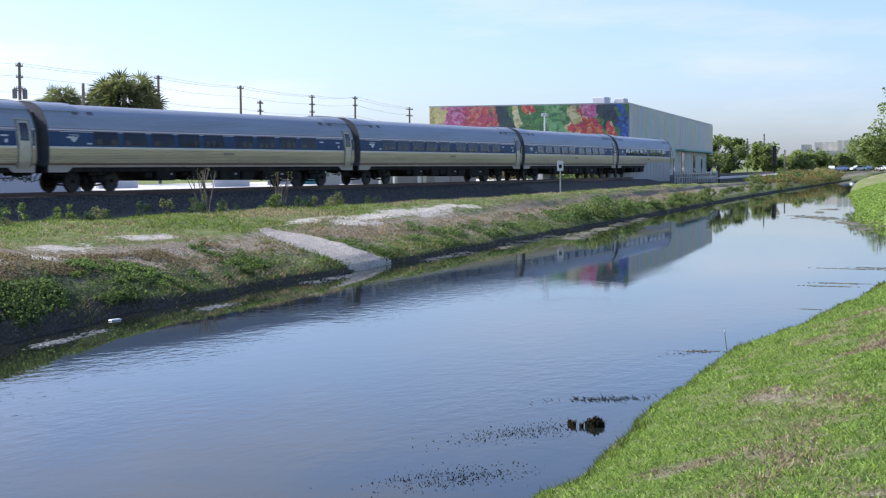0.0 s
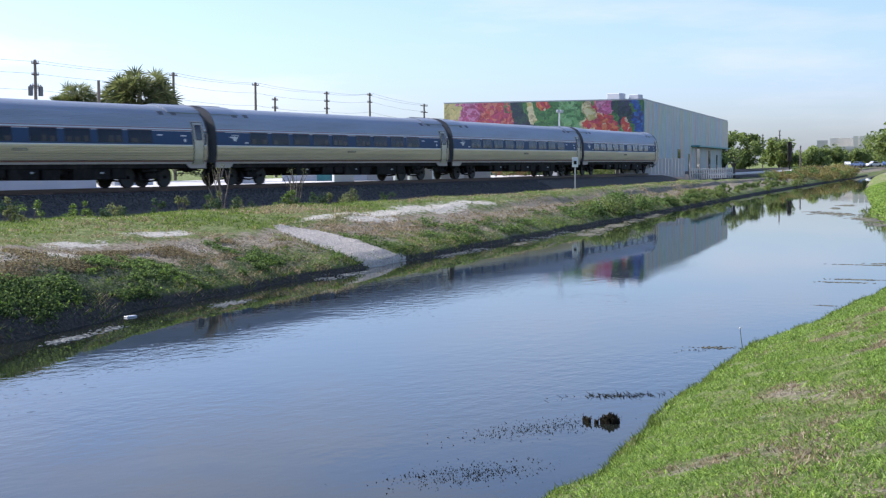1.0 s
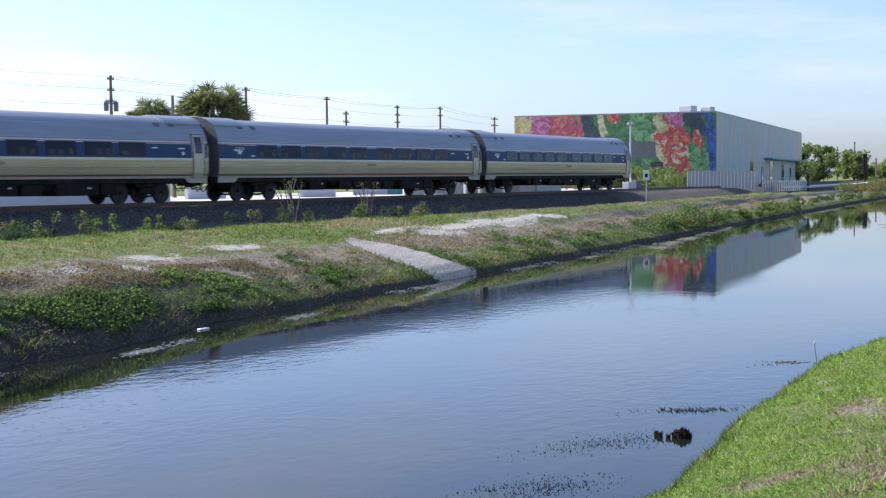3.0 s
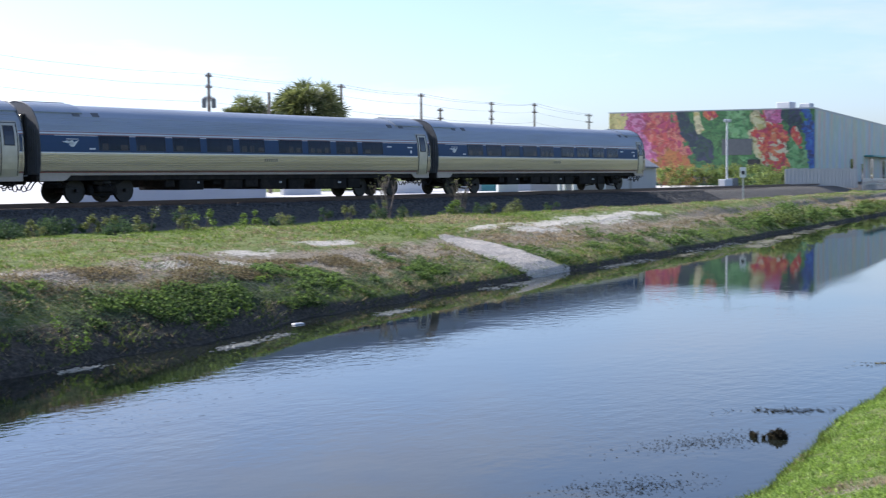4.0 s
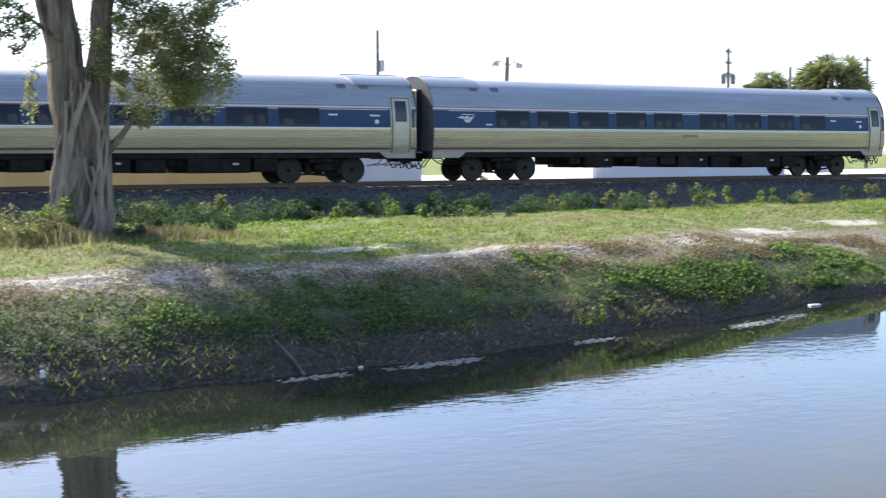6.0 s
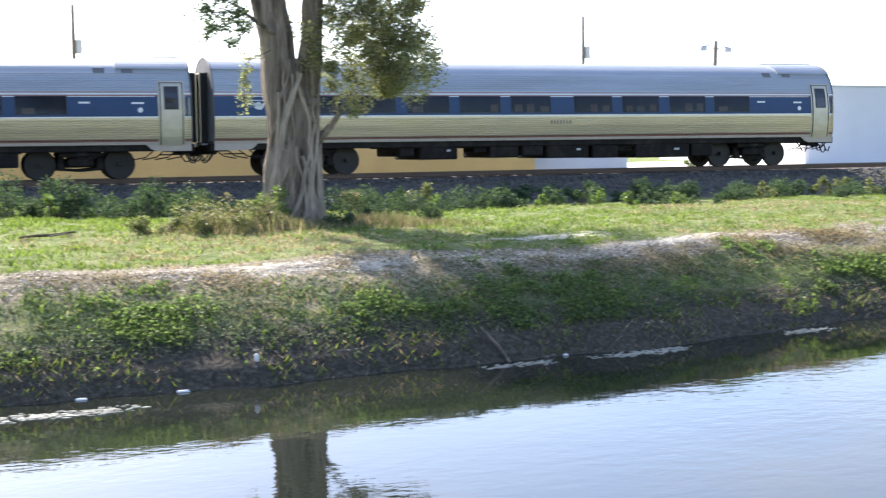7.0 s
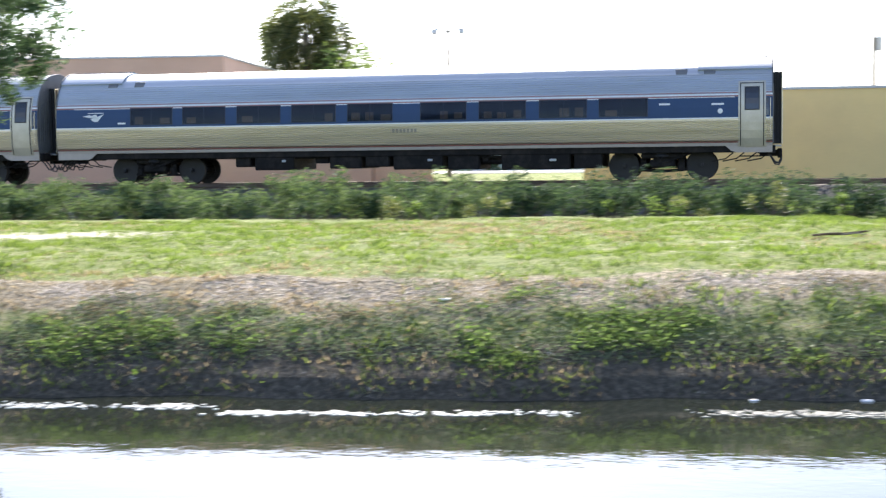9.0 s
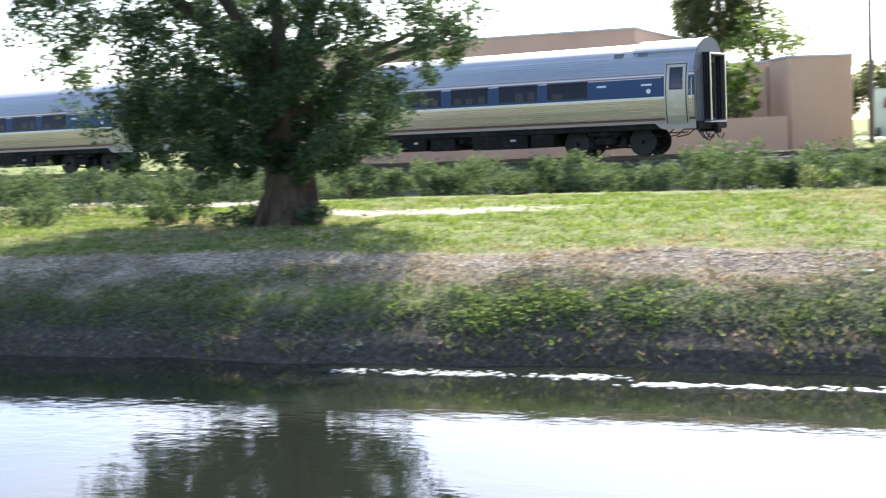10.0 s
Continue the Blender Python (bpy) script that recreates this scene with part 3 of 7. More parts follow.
def make_car():
    car = thing("passenger_car", "stainless steel passenger rail car with a blue window band", "train car", group="cars of the train")
    h = BODY / 2
    # lower fluted sides, upper shell
    low = Shape()
    for side in (-1, 1):
        prof = []
        z0, z1, ribs = 1.22, 1.90, 9
        for i in range(ribs):
            a = z0 + (z1 - z0) * i / ribs
            d = (z1 - z0) / ribs
            for t, o in ((0.0, 0.0), (0.25, 0.022), (0.65, 0.026), (0.9, 0.0)):
                z = a + d * t
                prof.append((side * (half_at(z) + o), z))
        prof.append((side * half_at(1.95), 1.95))
        prof += [(side * (half_at(1.95) - 0.05), 1.95), (side * (half_at(1.2) - 0.05), 1.2)]
        low.strip(prof, -h, h, True)
    part("fluted_side", low, STEEL, car, "horizontally ribbed stainless steel lower side")
    roof = Shape()
    zs = [z for z, _ in HALF if z >= 2.82]
    prof = [(half_at(z), z) for z in [2.66] + zs]
    prof = [(-y, z) for y, z in prof[:-1]] + [prof[-1]] + [(y, z) for y, z in reversed(prof[:-1])]
    inner = [(y * 0.96, z - 0.05) for y, z in reversed(prof)]
    roof.strip(prof + inner, -h, h, True)
    bead = []
    for z in [2.86 + i * 0.078 for i in range(8)]:
        bead += [(half_at(z), z), (half_at(z + 0.01) + 0.010, z + 0.01), (half_at(z + 0.02), z + 0.02)]
    top = [(half_at(z), z) for z in [raised(q) for q in (3.46, 3.5, 3.56, 3.62, 3.68, 3.73, 3.77, 3.80, 3.82, 3.835)]]
    full = [(half_at(2.66), 2.66), (half_at(2.82), 2.82)] + bead + top
    full = [(-y, z) for y, z in full[:-1]] + [full[-1]] + [(y, z) for y, z in reversed(full[:-1])]
    roof = Shape().strip(full + inner, -h, h, True)
    part("roof", roof, ROOF_STEEL, car, "rounded weathered steel roof", smooth=True)
    core = Shape()
    prof = [(half_at(z) - 0.035, z) for z in (1.12, 1.5, 1.95, 2.3, 2.7)]
    core.strip([(y, z) for y, z in prof] + [(-y, z) for y, z in reversed(prof)], -h + 0.02, h - 0.02, True)
    part("shell", core, BLACK, car)
    for side in (-1, 1):
        part("blue_band", side_panel(-h, h, 1.99, 2.655, 0.006, side), BLUE, car, "deep blue window band")
        part("silver_sill", side_panel(-h, h, 1.95, 1.99, 0.012, side, 1), WHITE, car)
        part("red_stripe", side_panel(-h, h, 2.665, 2.70, 0.010, side, 1), RED, car)
        part("white_stripe", side_panel(-h, h, 2.72, 2.755, 0.010, side, 1), WHITE, car)
        part("red_stripe", side_panel(-h, h, 2.785, 2.81, 0.010, side, 1), RED, car)
        part("red_stripe", side_panel(-h, h, 1.17, 1.20, 0.012, side, 1), RED, car)
        part("skirt", side_panel(-h, h, 1.06, 1.16, 0.004, side, 1), SKIRT, car)
        for e in (-1, 1):
            x0, x1 = sorted((e * h, e * (h - 1.45)))
            q = [(e * h, 1.06), (e * h, 0.84), (e * (h - 1.15), 0.84), (e * (h - 1.32), 0.90), (e * (h - 1.5), 1.06)]
            y = side * half_at(1.08)
            part("end_skirt", Shape().add([(a, y, z) for a, z in q] + [(a, y - side * 0.04, z) for a, z in q], [(0, 1, 2, 3, 4), (5, 6, 7, 8, 9)] + [(k, (k + 1) % 5, (k + 1) % 5 + 5, k + 5) for k in range(5)]), SKIRT, car, "dusty beige skirt below the vestibule")
    # windows, in a run of five and a run of four
    starts = [-9.75, -7.76, -5.72, -3.70, -1.67, 0.92, 2.96, 5.02, 7.03]
    for side in (-1, 1):
        for k, a in enumerate(starts):
            b = a + 1.58
            # a flat dark panel behind the pane paints in the shade inside
            win = part("window", side_panel(a, b, 2.08, 2.655, 0.008, side), INTERIOR_SHADE, car, "tinted window, its unlit inside painted as a dark panel with seats")
            wr = random.Random(k * 7 + 3)
            for q in range(3):
                if wr.random() < 0.62:
                    sx = a + 0.12 + q * 0.5 + wr.uniform(0, 0.08)
                    part("seat_back", side_panel(sx, sx + wr.uniform(0.26, 0.4), 2.10, wr.uniform(2.28, 2.40), 0.011, side, 2), SEAT, win)
            zs = (2.08, 2.27, 2.46, 2.655)
            pane = Shape().strip([(side * (half_at(z) + 0.021), z) for z in zs] + [(side * (half_at(z) + 0.015), z) for z in reversed(zs)], a, b, True)
            part("pane", pane, WINDOW, win).visible_shadow = False
            fr = Shape()
            for (p, q, z0, z1) in ((a - 0.02, b + 0.02, 2.655, 2.672), (a - 0.02, b + 0.02, 2.06, 2.08), (a - 0.02, a, 2.08, 2.655), (b, b + 0.02, 2.08, 2.655), ((a + b) / 2 - 0.012, (a + b) / 2 + 0.012, 2.08, 2.655)):
                s = side_panel(p, q, z0, z1, 0.020, side, 2)
                fr.add(s.v, s.f)
            part("window_frame", fr, FRAME, win)
            if k < 8:
                part("white_dash", side_panel(b + 0.03, starts[k + 1] - 0.03, 2.642, 2.668, 0.012, side, 1), WHITE, car)
        part("white_dash", side_panel(-11.95, starts[0] - 0.05, 2.642, 2.662, 0.012, side, 1), WHITE, car)
        part("white_dash", side_panel(starts[8] + 1.62, h - 1.2, 2.642, 2.662, 0.012, side, 1), WHITE, car)
    # emblem of plain swept bars, lettering as bars
    em = Shape()
    y = -(half_at(2.36) + 0.010)
    for q in (((-11.62, 2.40), (-11.36, 2.45), (-11.02, 2.34), (-11.12, 2.31)), ((-11.36, 2.39), (-11.10, 2.47), (-10.99, 2.33), (-11.10, 2.28)), ((-11.24, 2.32), (-10.78, 2.47), (-10.86, 2.40), (-11.05, 2.18)), ((-11.30, 2.29), (-11.20, 2.33), (-11.08, 2.18), (-11.12, 2.17))):
        em.add([(a, y - 0.006, z) for a, z in q] + [(a, y + 0.03, z) for a, z in q], [(0, 1, 2, 3), (4, 7, 6, 5), (0, 4, 5, 1), (1, 5, 6, 2), (2, 6, 7, 3), (3, 7, 4, 0)])
    em.box(-11.40, y - 0.006, 2.50, -10.80, y + 0.03, 2.525)
    part("emblem", em, WHITE, car, "white swept emblem of three bars")
    tx = Shape()
    for i in range(7):
        s = side_panel(-0.08 + i * 0.13, -0.01 + i * 0.13, 1.66, 1.78, 0.034, -1, 1)
        tx.add(s.v, s.f)
    tagged(part("lettering", tx, LETTER, car, "small dark lettering bars"), kind="stuff")
    for x0, x1, z in ((9.0, 9.36, 2.42), (10.7, 11.1, 2.40), (-10.25, -9.95, 2.1)):
        part("marking", side_panel(x0, x1, z, z + 0.06, 0.012, -1, 1), WHITE, car)
    part("round_badge", Shape().lathe((10.98, -half_at(2.2) - 0.004, 2.2), "y", [(0.03, 0.085), (-0.012, 0.085), (-0.016, 0.06), (-0.016, 0.001)], 16), WHITE, car)
    # doors near the rear end
    for side in (-1, 1):
        a, b = h - 1.00, h - 0.30
        rec = side_panel(a - 0.09, b + 0.09, 1.02, 3.17, 0.020, side, 8)
        part("door_frame", rec, DOOR, car)
        part("side_window", side_panel(h - 0.20, h - 0.12, 2.05, 2.62, 0.022, side, 3), DARK_GLASS_TRAIN, car)
        door = part("door", side_panel(a, b, 1.06, 3.08, 0.034, side, 8), DOOR, car, "stainless steel vestibule door")
        part("door_window", side_panel(a + 0.14, b - 0.14, 2.25, 2.95, 0.042, side, 4), DARK_GLASS_TRAIN, door)
        gr = Shape()
        for p, q, z0, z1 in ((a - 0.03, a - 0.005, 1.06, 3.1), (b + 0.005, b + 0.03, 1.06, 3.1), (a - 0.03, b + 0.03, 3.09, 3.115), (a + 0.11, b - 0.11, 2.95, 2.985), (a + 0.11, b - 0.11, 2.215, 2.25), (a + 0.11, a + 0.14, 2.25, 2.95), (b - 0.14, b - 0.11, 2.25, 2.95)):
            s = side_panel(p, q, z0, z1, 0.046, side, 6)
            gr.add(s.v, s.f)
        part("door_seal", gr, RUBBER, door)
        part("grab_rail", Shape().rod([(h - 0.07, side * 1.63, 1.3), (h - 0.07, side * 1.66, 1.4), (h - 0.07, side * 1.64, 2.5), (h - 0.07, side * 1.58, 2.6)], 0.016, 6), STEEL, car)
    # ends
    for e in (-1, 1):
        end = Shape()
        ring = [(half_at(z) - 0.01, z) for z in (1.1, 1.5, 1.95, 2.3, 2.66)]
        ring += [(half_at(z) + 0.014, z + 0.03) for z in [raised(q) for q in (2.82, 3.05, 3.25)]] + [(half_at(z) + 0.018, z + 0.066) for z in [raised(q) for q in (3.45, 3.56, 3.68, 3.77, 3.83)]]
        pts = [(y, z) for y, z in ring] + [(-y, z) for y, z in reversed(ring)]
        end.strip(pts, e * (h - 0.018), e * (h + 0.02), True)
        part("end_wall", end, END_SHEET, car, "grey ribbed steel end sheet")
        for y0 in (-1.42, -1.28, -1.14, -1.0, -0.86, 0.78, 0.92, 1.06, 1.20, 1.34):
            part("end_rib", Shape().box(min(e * (h + 0.02), e * (h + 0.05)), y0, 1.15, max(e * (h + 0.02), e * (h + 0.05)), y0 + 0.07, 2.75 + 0.55 * (1.5 - abs(y0))), END_SHEET, car)
        bl = part("bellows", Shape().box(min(e * (h + 0.02), e * (h + 0.03)), -0.70, 3.40, max(e * (h + 0.02), e * (h + 0.03)), 0.70, 3.50), RUBBER, car, "black rubber gangway bellows")
        for i in range(6):
            x0 = e * (h + 0.032 + i * 0.045)
            x1 = x0 + e * 0.04
            w = 0.74 if i % 2 else 0.66
            q = [(-w, 1.12), (-w, 3.48), (w, 3.48), (w, 1.12), (w - 0.12, 1.12), (w - 0.12, 3.36), (-w + 0.12, 3.36), (-w + 0.12, 1.12)]
            part("fold", Shape().add([(x0, y, z) for y, z in q] + [(x1, y, z) for y, z in q], [tuple(range(8)), tuple(range(15, 7, -1))] + [(k, (k + 1) % 8, (k + 1) % 8 + 8, k + 8) for k in range(8)]), RUBBER, bl)
        for y in (-0.80, 0.72):
            x0, x1 = sorted((e * (h + 0.29), e * (h + 0.335)))
            part("diaphragm_plate", Shape().box(x0, y, 1.10, x1, y + 0.09, 3.46, 0.015), STEEL, car, "bright steel gangway edge plate")
        x0, x1 = sorted((e * (h + 0.29), e * (h + 0.335)))
        part("diaphragm_head", Shape().box(x0, -0.70, 3.40, x1, 0.70, 3.47, 0.015), STEEL, car)
        x0, x1 = sorted((e * (h + 0.02), e * (h + 0.30)))
        part("buffer_step", Shape().box(x0, -0.85, 1.02, x1, 0.85, 1.08, 0.015), METAL_GREY, car)
        dx = sorted((e * (h + 0.02), e * (h + 0.06)))
        part("end_door", Shape().box(dx[0], -0.38, 1.2, dx[1], 0.38, 3.15, 0.02), BLACK, car)
        cp = Shape().box(min(e * (h - 0.4), e * (h + 0.30)), -0.12, 0.70, max(e * (h - 0.4), e * (h + 0.30)), 0.12, 0.92, 0.03)
        cp.box(min(e * (h + 0.18), e * (h + 0.34)), -0.2, 0.64, max(e * (h + 0.18), e * (h + 0.34)), 0.2, 0.97, 0.04)
        part("coupler", cp, BLACK, car)
        for y, dip in ((-1.05, 0.26), (-0.75, 0.32), (-0.45, 0.24), (0.6, 0.28)):
            part("hose", Shape().rod([(e * (h - 0.35), y, 0.98), (e * (h - 0.05), y, 0.86 - dip * 0.5), (e * (h + 0.10), y * 0.96, 0.76 - dip), (e * (h + 0.22), y * 0.92, 0.74 - dip), (e * (h + 0.31), y * 0.9, 0.92 - dip)], 0.026, 6), RUBBER, car)
        part("end_sill", Shape().box(min(e * (h - 0.5), e * (h + 0.10)), -1.45, 0.80, max(e * (h - 0.5), e * (h + 0.10)), 1.45, 1.08, 0.04), BLACK, car)
        for q in (0.35, 0.75, 1.15, 1.5):
            part("brake_rod", Shape().rod([(e * (h - q - 0.45), -1.25, 0.56), (e * (h - q), -1.3, 0.64), (e * (h - q + 0.25), -1.25, 0.84)], 0.022, 5), BLACK, car)
        part("step_tread", Shape().box(min(e * (h - 1.05), e * (h - 0.35)), -1.52, 0.70, max(e * (h - 1.05), e * (h - 0.35)), -1.25, 0.74, 0.01), BLACK, car)
    # roof fittings
    for x in (-10.58, -9.57, 9.71, 10.63):
        for side in (-1, 1):
            v = Shape().box(-0.20, -0.13, -0.12, 0.20, 0.13, 0.05, 0.03)
            ob = part("roof_vent", v, END_SHEET, car, "small roof ventilator hood", m=Matrix.Translation((x, side * 1.13, 3.50)) @ Matrix.Rotation(side * radians(-52), 4, "X"))
            # black plate on the closed hood, painted as the shade of a recess
            part("vent_shade_plate", Shape().box(-0.14, -0.134, -0.07, 0.14, -0.128, 0.03), BLACK, ob)
    for e in (-1, 1):
        zc = [raised(z) for z in (3.45, 3.52, 3.6, 3.68, 3.75, 3.80, 3.83)]
        cap = [(half_at(z) + 0.016, z + 0.065) for z in zc]
        cap = [(-y, z) for y, z in cap] + [(y, z) for y, z in reversed(cap)]
        cap += [(half_at(zc[0]) - 0.05, zc[0] - 0.03), (-half_at(zc[0]) + 0.05, zc[0] - 0.03)]
        part("roof_cap", Shape().strip(cap, min(e * (h - 2.4), e * (h - 0.02)), max(e * (h - 2.4), e * (h - 0.02)), True), ROOF_STEEL, car)
        part("cap_rim", Shape().rod([(e * (h - 2.4), 0, raised(3.835) + 0.07), (e * (h - 0.01), 0, raised(3.835) + 0.07)], 0.028, 6), DULL_GREY, car)
        arch = [(half_at(z) + 0.005, z + 0.075) for z in [raised(q) for q in (3.45, 3.56, 3.68, 3.77, 3.83)]]
        part("end_rim", Shape().rod([(e * (h + 0.005), -y, z) for y, z in arch] + [(e * (h + 0.005), y, z) for y, z in reversed(arch)], 0.03, 6), DULL_GREY, car)
    # underframe
    fr = Shape().box(-h + 0.6, -1.42, 0.84, h - 0.6, 1.42, 1.10, 0.03)
    part("underframe", fr, BLACK, car)
    for x, w, z, y0, y1 in ((-5.65, 0.55, 0.52, -1.3, 1.2), (-4.45, 1.45, 0.40, -1.38, 1.3), (-2.75, 0.5, 0.62, -1.2, -0.3), (-1.85, 1.15, 0.43, -1.36, 1.2), (-0.70, 0.85, 0.48, -1.38, 0.4), (0.75, 1.75, 0.38, -1.38, 1.3), (2.35, 1.1, 0.36, -1.36, 0.9), (3.1, 0.25, 0.60, -1.2, -0.7), (4.85, 2.35, 0.34, -1.38, 1.35), (6.62, 0.95, 0.36, -1.36, 1.2)):
        box = part("equipment_box", Shape().box(x - w / 2, y0, z, x + w / 2, y1, 1.0, 0.04), BLACK, car, "grimy black underfloor equipment box")
        if w > 1.4:
            part("box_door", Shape().box(x - w * 0.42, y0 - 0.015, z + 0.08, x + w * 0.05, y0, 0.92, 0.01), BLACK, box)
            part("box_latch", Shape().box(x + w * 0.2, y0 - 0.03, z + 0.28, x + w * 0.3, y0, z + 0.36, 0.01), METAL_GREY, box)
    part("air_pipe", Shape().rod([(-7, -1.2, 0.84), (-3.2, -1.22, 0.82), (0.5, -1.2, 0.86), (3.2, -1.24, 0.78), (7.2, -1.2, 0.84)], 0.03, 6), BLACK, car)
    part("air_tank", Shape().lathe((3.0, -0.9, 0.68), "x", [(-0.7, 0.02), (-0.66, 0.16), (0.66, 0.16), (0.7, 0.02)], 14), BLACK, car)
    for e in (-1, 1):
        cx = e * 9.07
        tr = Shape()
        for side in (-1, 1):
            y = side * 0.46
            tr.box(cx - 1.62, min(y, y + side * 0.14), 0.40, cx + 1.62, max(y, y + side * 0.14), 0.64, 0.05)
            tr.box(cx - 0.42, min(side * 0.62, side * 1.18), 0.42, cx + 0.42, max(side * 0.62, side * 1.18), 0.70, 0.06)
            for q in (-1.0, 1.0):
                tr.box(cx + q * 0.62 - 0.12, min(side * 0.80, side * 1.02), 0.30, cx + q * 0.62 + 0.12, max(side * 0.80, side * 1.02), 0.62, 0.05)
        tr.box(cx - 0.3, -1.1, 0.55, cx + 0.3, 1.1, 0.82, 0.05)
        tr.box(cx - 0.7, -1.2, 0.74, cx + 0.7, 1.2, 0.92, 0.05)
        part("bogie_frame", tr, BLACK, car, "grimy black bogie frame")
        for side in (-1, 1):
            prof = [(0.0, 0.16), (0.03, 0.24), (0.08, 0.26), (0.12, 0.22), (0.16, 0.26), (0.21, 0.24), (0.24, 0.16)]
            part("air_spring", Shape().lathe((cx, side * 1.08, 0.70), "z", prof, 14), RUBBER, car)
            part("anchor_rod", Shape().rod([(cx - 0.15, side * 1.16, 0.46), (cx + 0.45, side * 1.2, 0.66), (cx + 1.15, side * 1.2, 0.98)], 0.045, 6), BLACK, car)
            part("anchor_bracket", Shape().rod([(cx - 0.35, side * 1.2, 1.0), (cx - 0.05, side * 1.2, 0.62), (cx + 0.35, side * 1.2, 1.0)], 0.04, 6), BLACK, car)
            part("brake_beam", Shape().rod([(cx - 0.8, side * 0.9, 0.36), (cx, side * 1.0, 0.30), (cx + 0.8, side * 0.9, 0.36)], 0.045, 6), BLACK, car)
            for q in (-1.3, 1.3):
                part("brake_unit", Shape().box(cx + q * 0.48 - 0.11, side * 0.86 - 0.09, 0.52, cx + q * 0.48 + 0.11, side * 0.86 + 0.09, 0.76, 0.04), BLACK, car)
        for q in (-1.29, 1.29):
            ws = new("wheelset", None)
            ws.parent = car
            ws.matrix_basis = Matrix.Translation((cx + q, 0, 0.50))
            ws.empty_display_size = 0.2
            for side in (-1, 1):
                y = side * 0.72
                pr = [(-0.07, 0.33), (-0.065, 0.50), (0.04, 0.50), (0.06, 0.525), (0.075, 0.51), (0.075, 0.34), (0.02, 0.30), (0.02, 0.14), (0.09, 0.12), (0.09, 0.05)]
                pr = [(y - side * a, r) for a, r in pr]
                part("wheel", Shape().lathe((0, 0, 0), "y", pr, 28), WHEEL, ws)
            part("axle", Shape().lathe((0, 0, 0), "y", [(-0.95, 0.05), (-0.94, 0.075), (0.94, 0.075), (0.95, 0.05)], 12), WHEEL, ws)
    # the body rides a little above the plan heights
    for ob in car.children:
        if not ob.name.startswith(("wheelset", "bogie_frame", "brake_beam", "brake_unit")):
            ob.matrix_basis = Matrix.Translation((0, 0, LIFT)) @ ob.matrix_basis
    return car


CARS = [make_car()]
for _ in range(4):
    CARS.append(copy_thing(CARS[0], Matrix.Identity(4)))


def car_s(i, t):
    """Where car i's middle is along the railway; car 0 is the last one."""
    return 101.48 - 15.387 * t - 0.1321 * t * t / 2 + PITCH / 2 - 0.2 - PITCH * i


# ---- plants ----
def leaf_cloud(rng, centres, radii, count, size, up=0.2, squash=1.0):
    """Verts and quads of many small bent leaves scattered round centres."""
    centres, radii = np.array(centres, float), np.array(radii, float)
    idx = rng.integers(0, len(centres), count)
    v = rng.normal(size=(count, 3))
    v /= np.linalg.norm(v, axis=1)[:, None]
    r = rng.random(count) ** 0.45
    p = centres[idx] + v * (r * radii[idx])[:, None] * np.array([1, 1, squash])
    a = rng.normal(size=(count, 3))
    a[:, 2] = a[:, 2] * 0.6 - up
    a /= np.linalg.norm(a, axis=1)[:, None]
    b = np.cross(a, rng.normal(size=(count, 3)))
    b /= np.linalg.norm(b, axis=1)[:, None]
    s = size * rng.uniform(0.6, 1.35, count)[:, None]
    q = np.stack([p - a * s, p + b * s * 0.42, p + a * s, p - b * s * 0.42], 1)
    return q.reshape(-1, 3)


def leaves_mesh(name, verts, mat):
    n = len(verts) // 4
    return fast_mesh(name, verts, np.arange(4 * n).reshape(n, 4), mat, 4)


LEAF_GUM = leaf_material("olive_grey_leaves", (0.16, 0.17, 0.115), (0.36, 0.36, 0.225), 0.6)
LEAF_DARK = leaf_material("deep_green_leaves", (0.035, 0.065, 0.042), (0.105, 0.155, 0.085), 0.5, 0.5, (1.1, 1.2, 0.85))
LEAF_BUSH = leaf_material("grey_green_bush_leaves", (0.034, 0.066, 0.042), (0.10, 0.145, 0.082), 0.28, 0.8)
LEAF_LIGHT = leaf_material("light_green_weed_leaves", (0.08, 0.13, 0.04), (0.19, 0.26, 0.085), 0.4)
HEDGE_OLIVE = leaf_material("olive_weed_leaves", (0.09, 0.105, 0.05), (0.22, 0.235, 0.12), 0.4)
LEAF_CREEPER = leaf_material("creeping_weed_leaves", (0.045, 0.08, 0.028), (0.195, 0.26, 0.10), 0.5, 0.6, (1.1, 1.22, 0.8))
LEAF_GREY = leaf_material("dusty_bank_leaves", (0.078, 0.105, 0.06), (0.205, 0.245, 0.145), 0.36, 0.7, (1.0, 1.08, 0.9))
LEAF_BROWN = leaf_material("brown_dry_scrub", (0.10, 0.085, 0.05), (0.33, 0.285, 0.175), 0.35, 0.8, (1.1, 1.0, 0.8))
LEAF_YELLOW = leaf_material("yellow_green_leaves", (0.08, 0.14, 0.03), (0.20, 0.29, 0.08), 0.45)
LEAF_PALM = leaf_material("palm_fronds", (0.055, 0.075, 0.035), (0.165, 0.175, 0.09), 0.4)
LEAF_SOFT = leaf_material("soft_green_bush_leaves", (0.055, 0.095, 0.055), (0.15, 0.20, 0.105), 0.34, 0.8)
LEAF_DRY = leaf_material("dry_stalks", (0.14, 0.125, 0.075), (0.28, 0.25, 0.15), 0.3)
GRASS = leaf_material("grass_blades", (0.055, 0.10, 0.022), (0.215, 0.28, 0.082), 0.45, 0.7)
LAWN = leaf_material("lawn_blades", (0.085, 0.155, 0.028), (0.36, 0.48, 0.14), 0.45, 0.7)
GRASS_DRY = leaf_material("dry_grass_blades", (0.16, 0.13, 0.08), (0.50, 0.42, 0.28), 0.34, 0.8, (1.1, 1.0, 0.80))
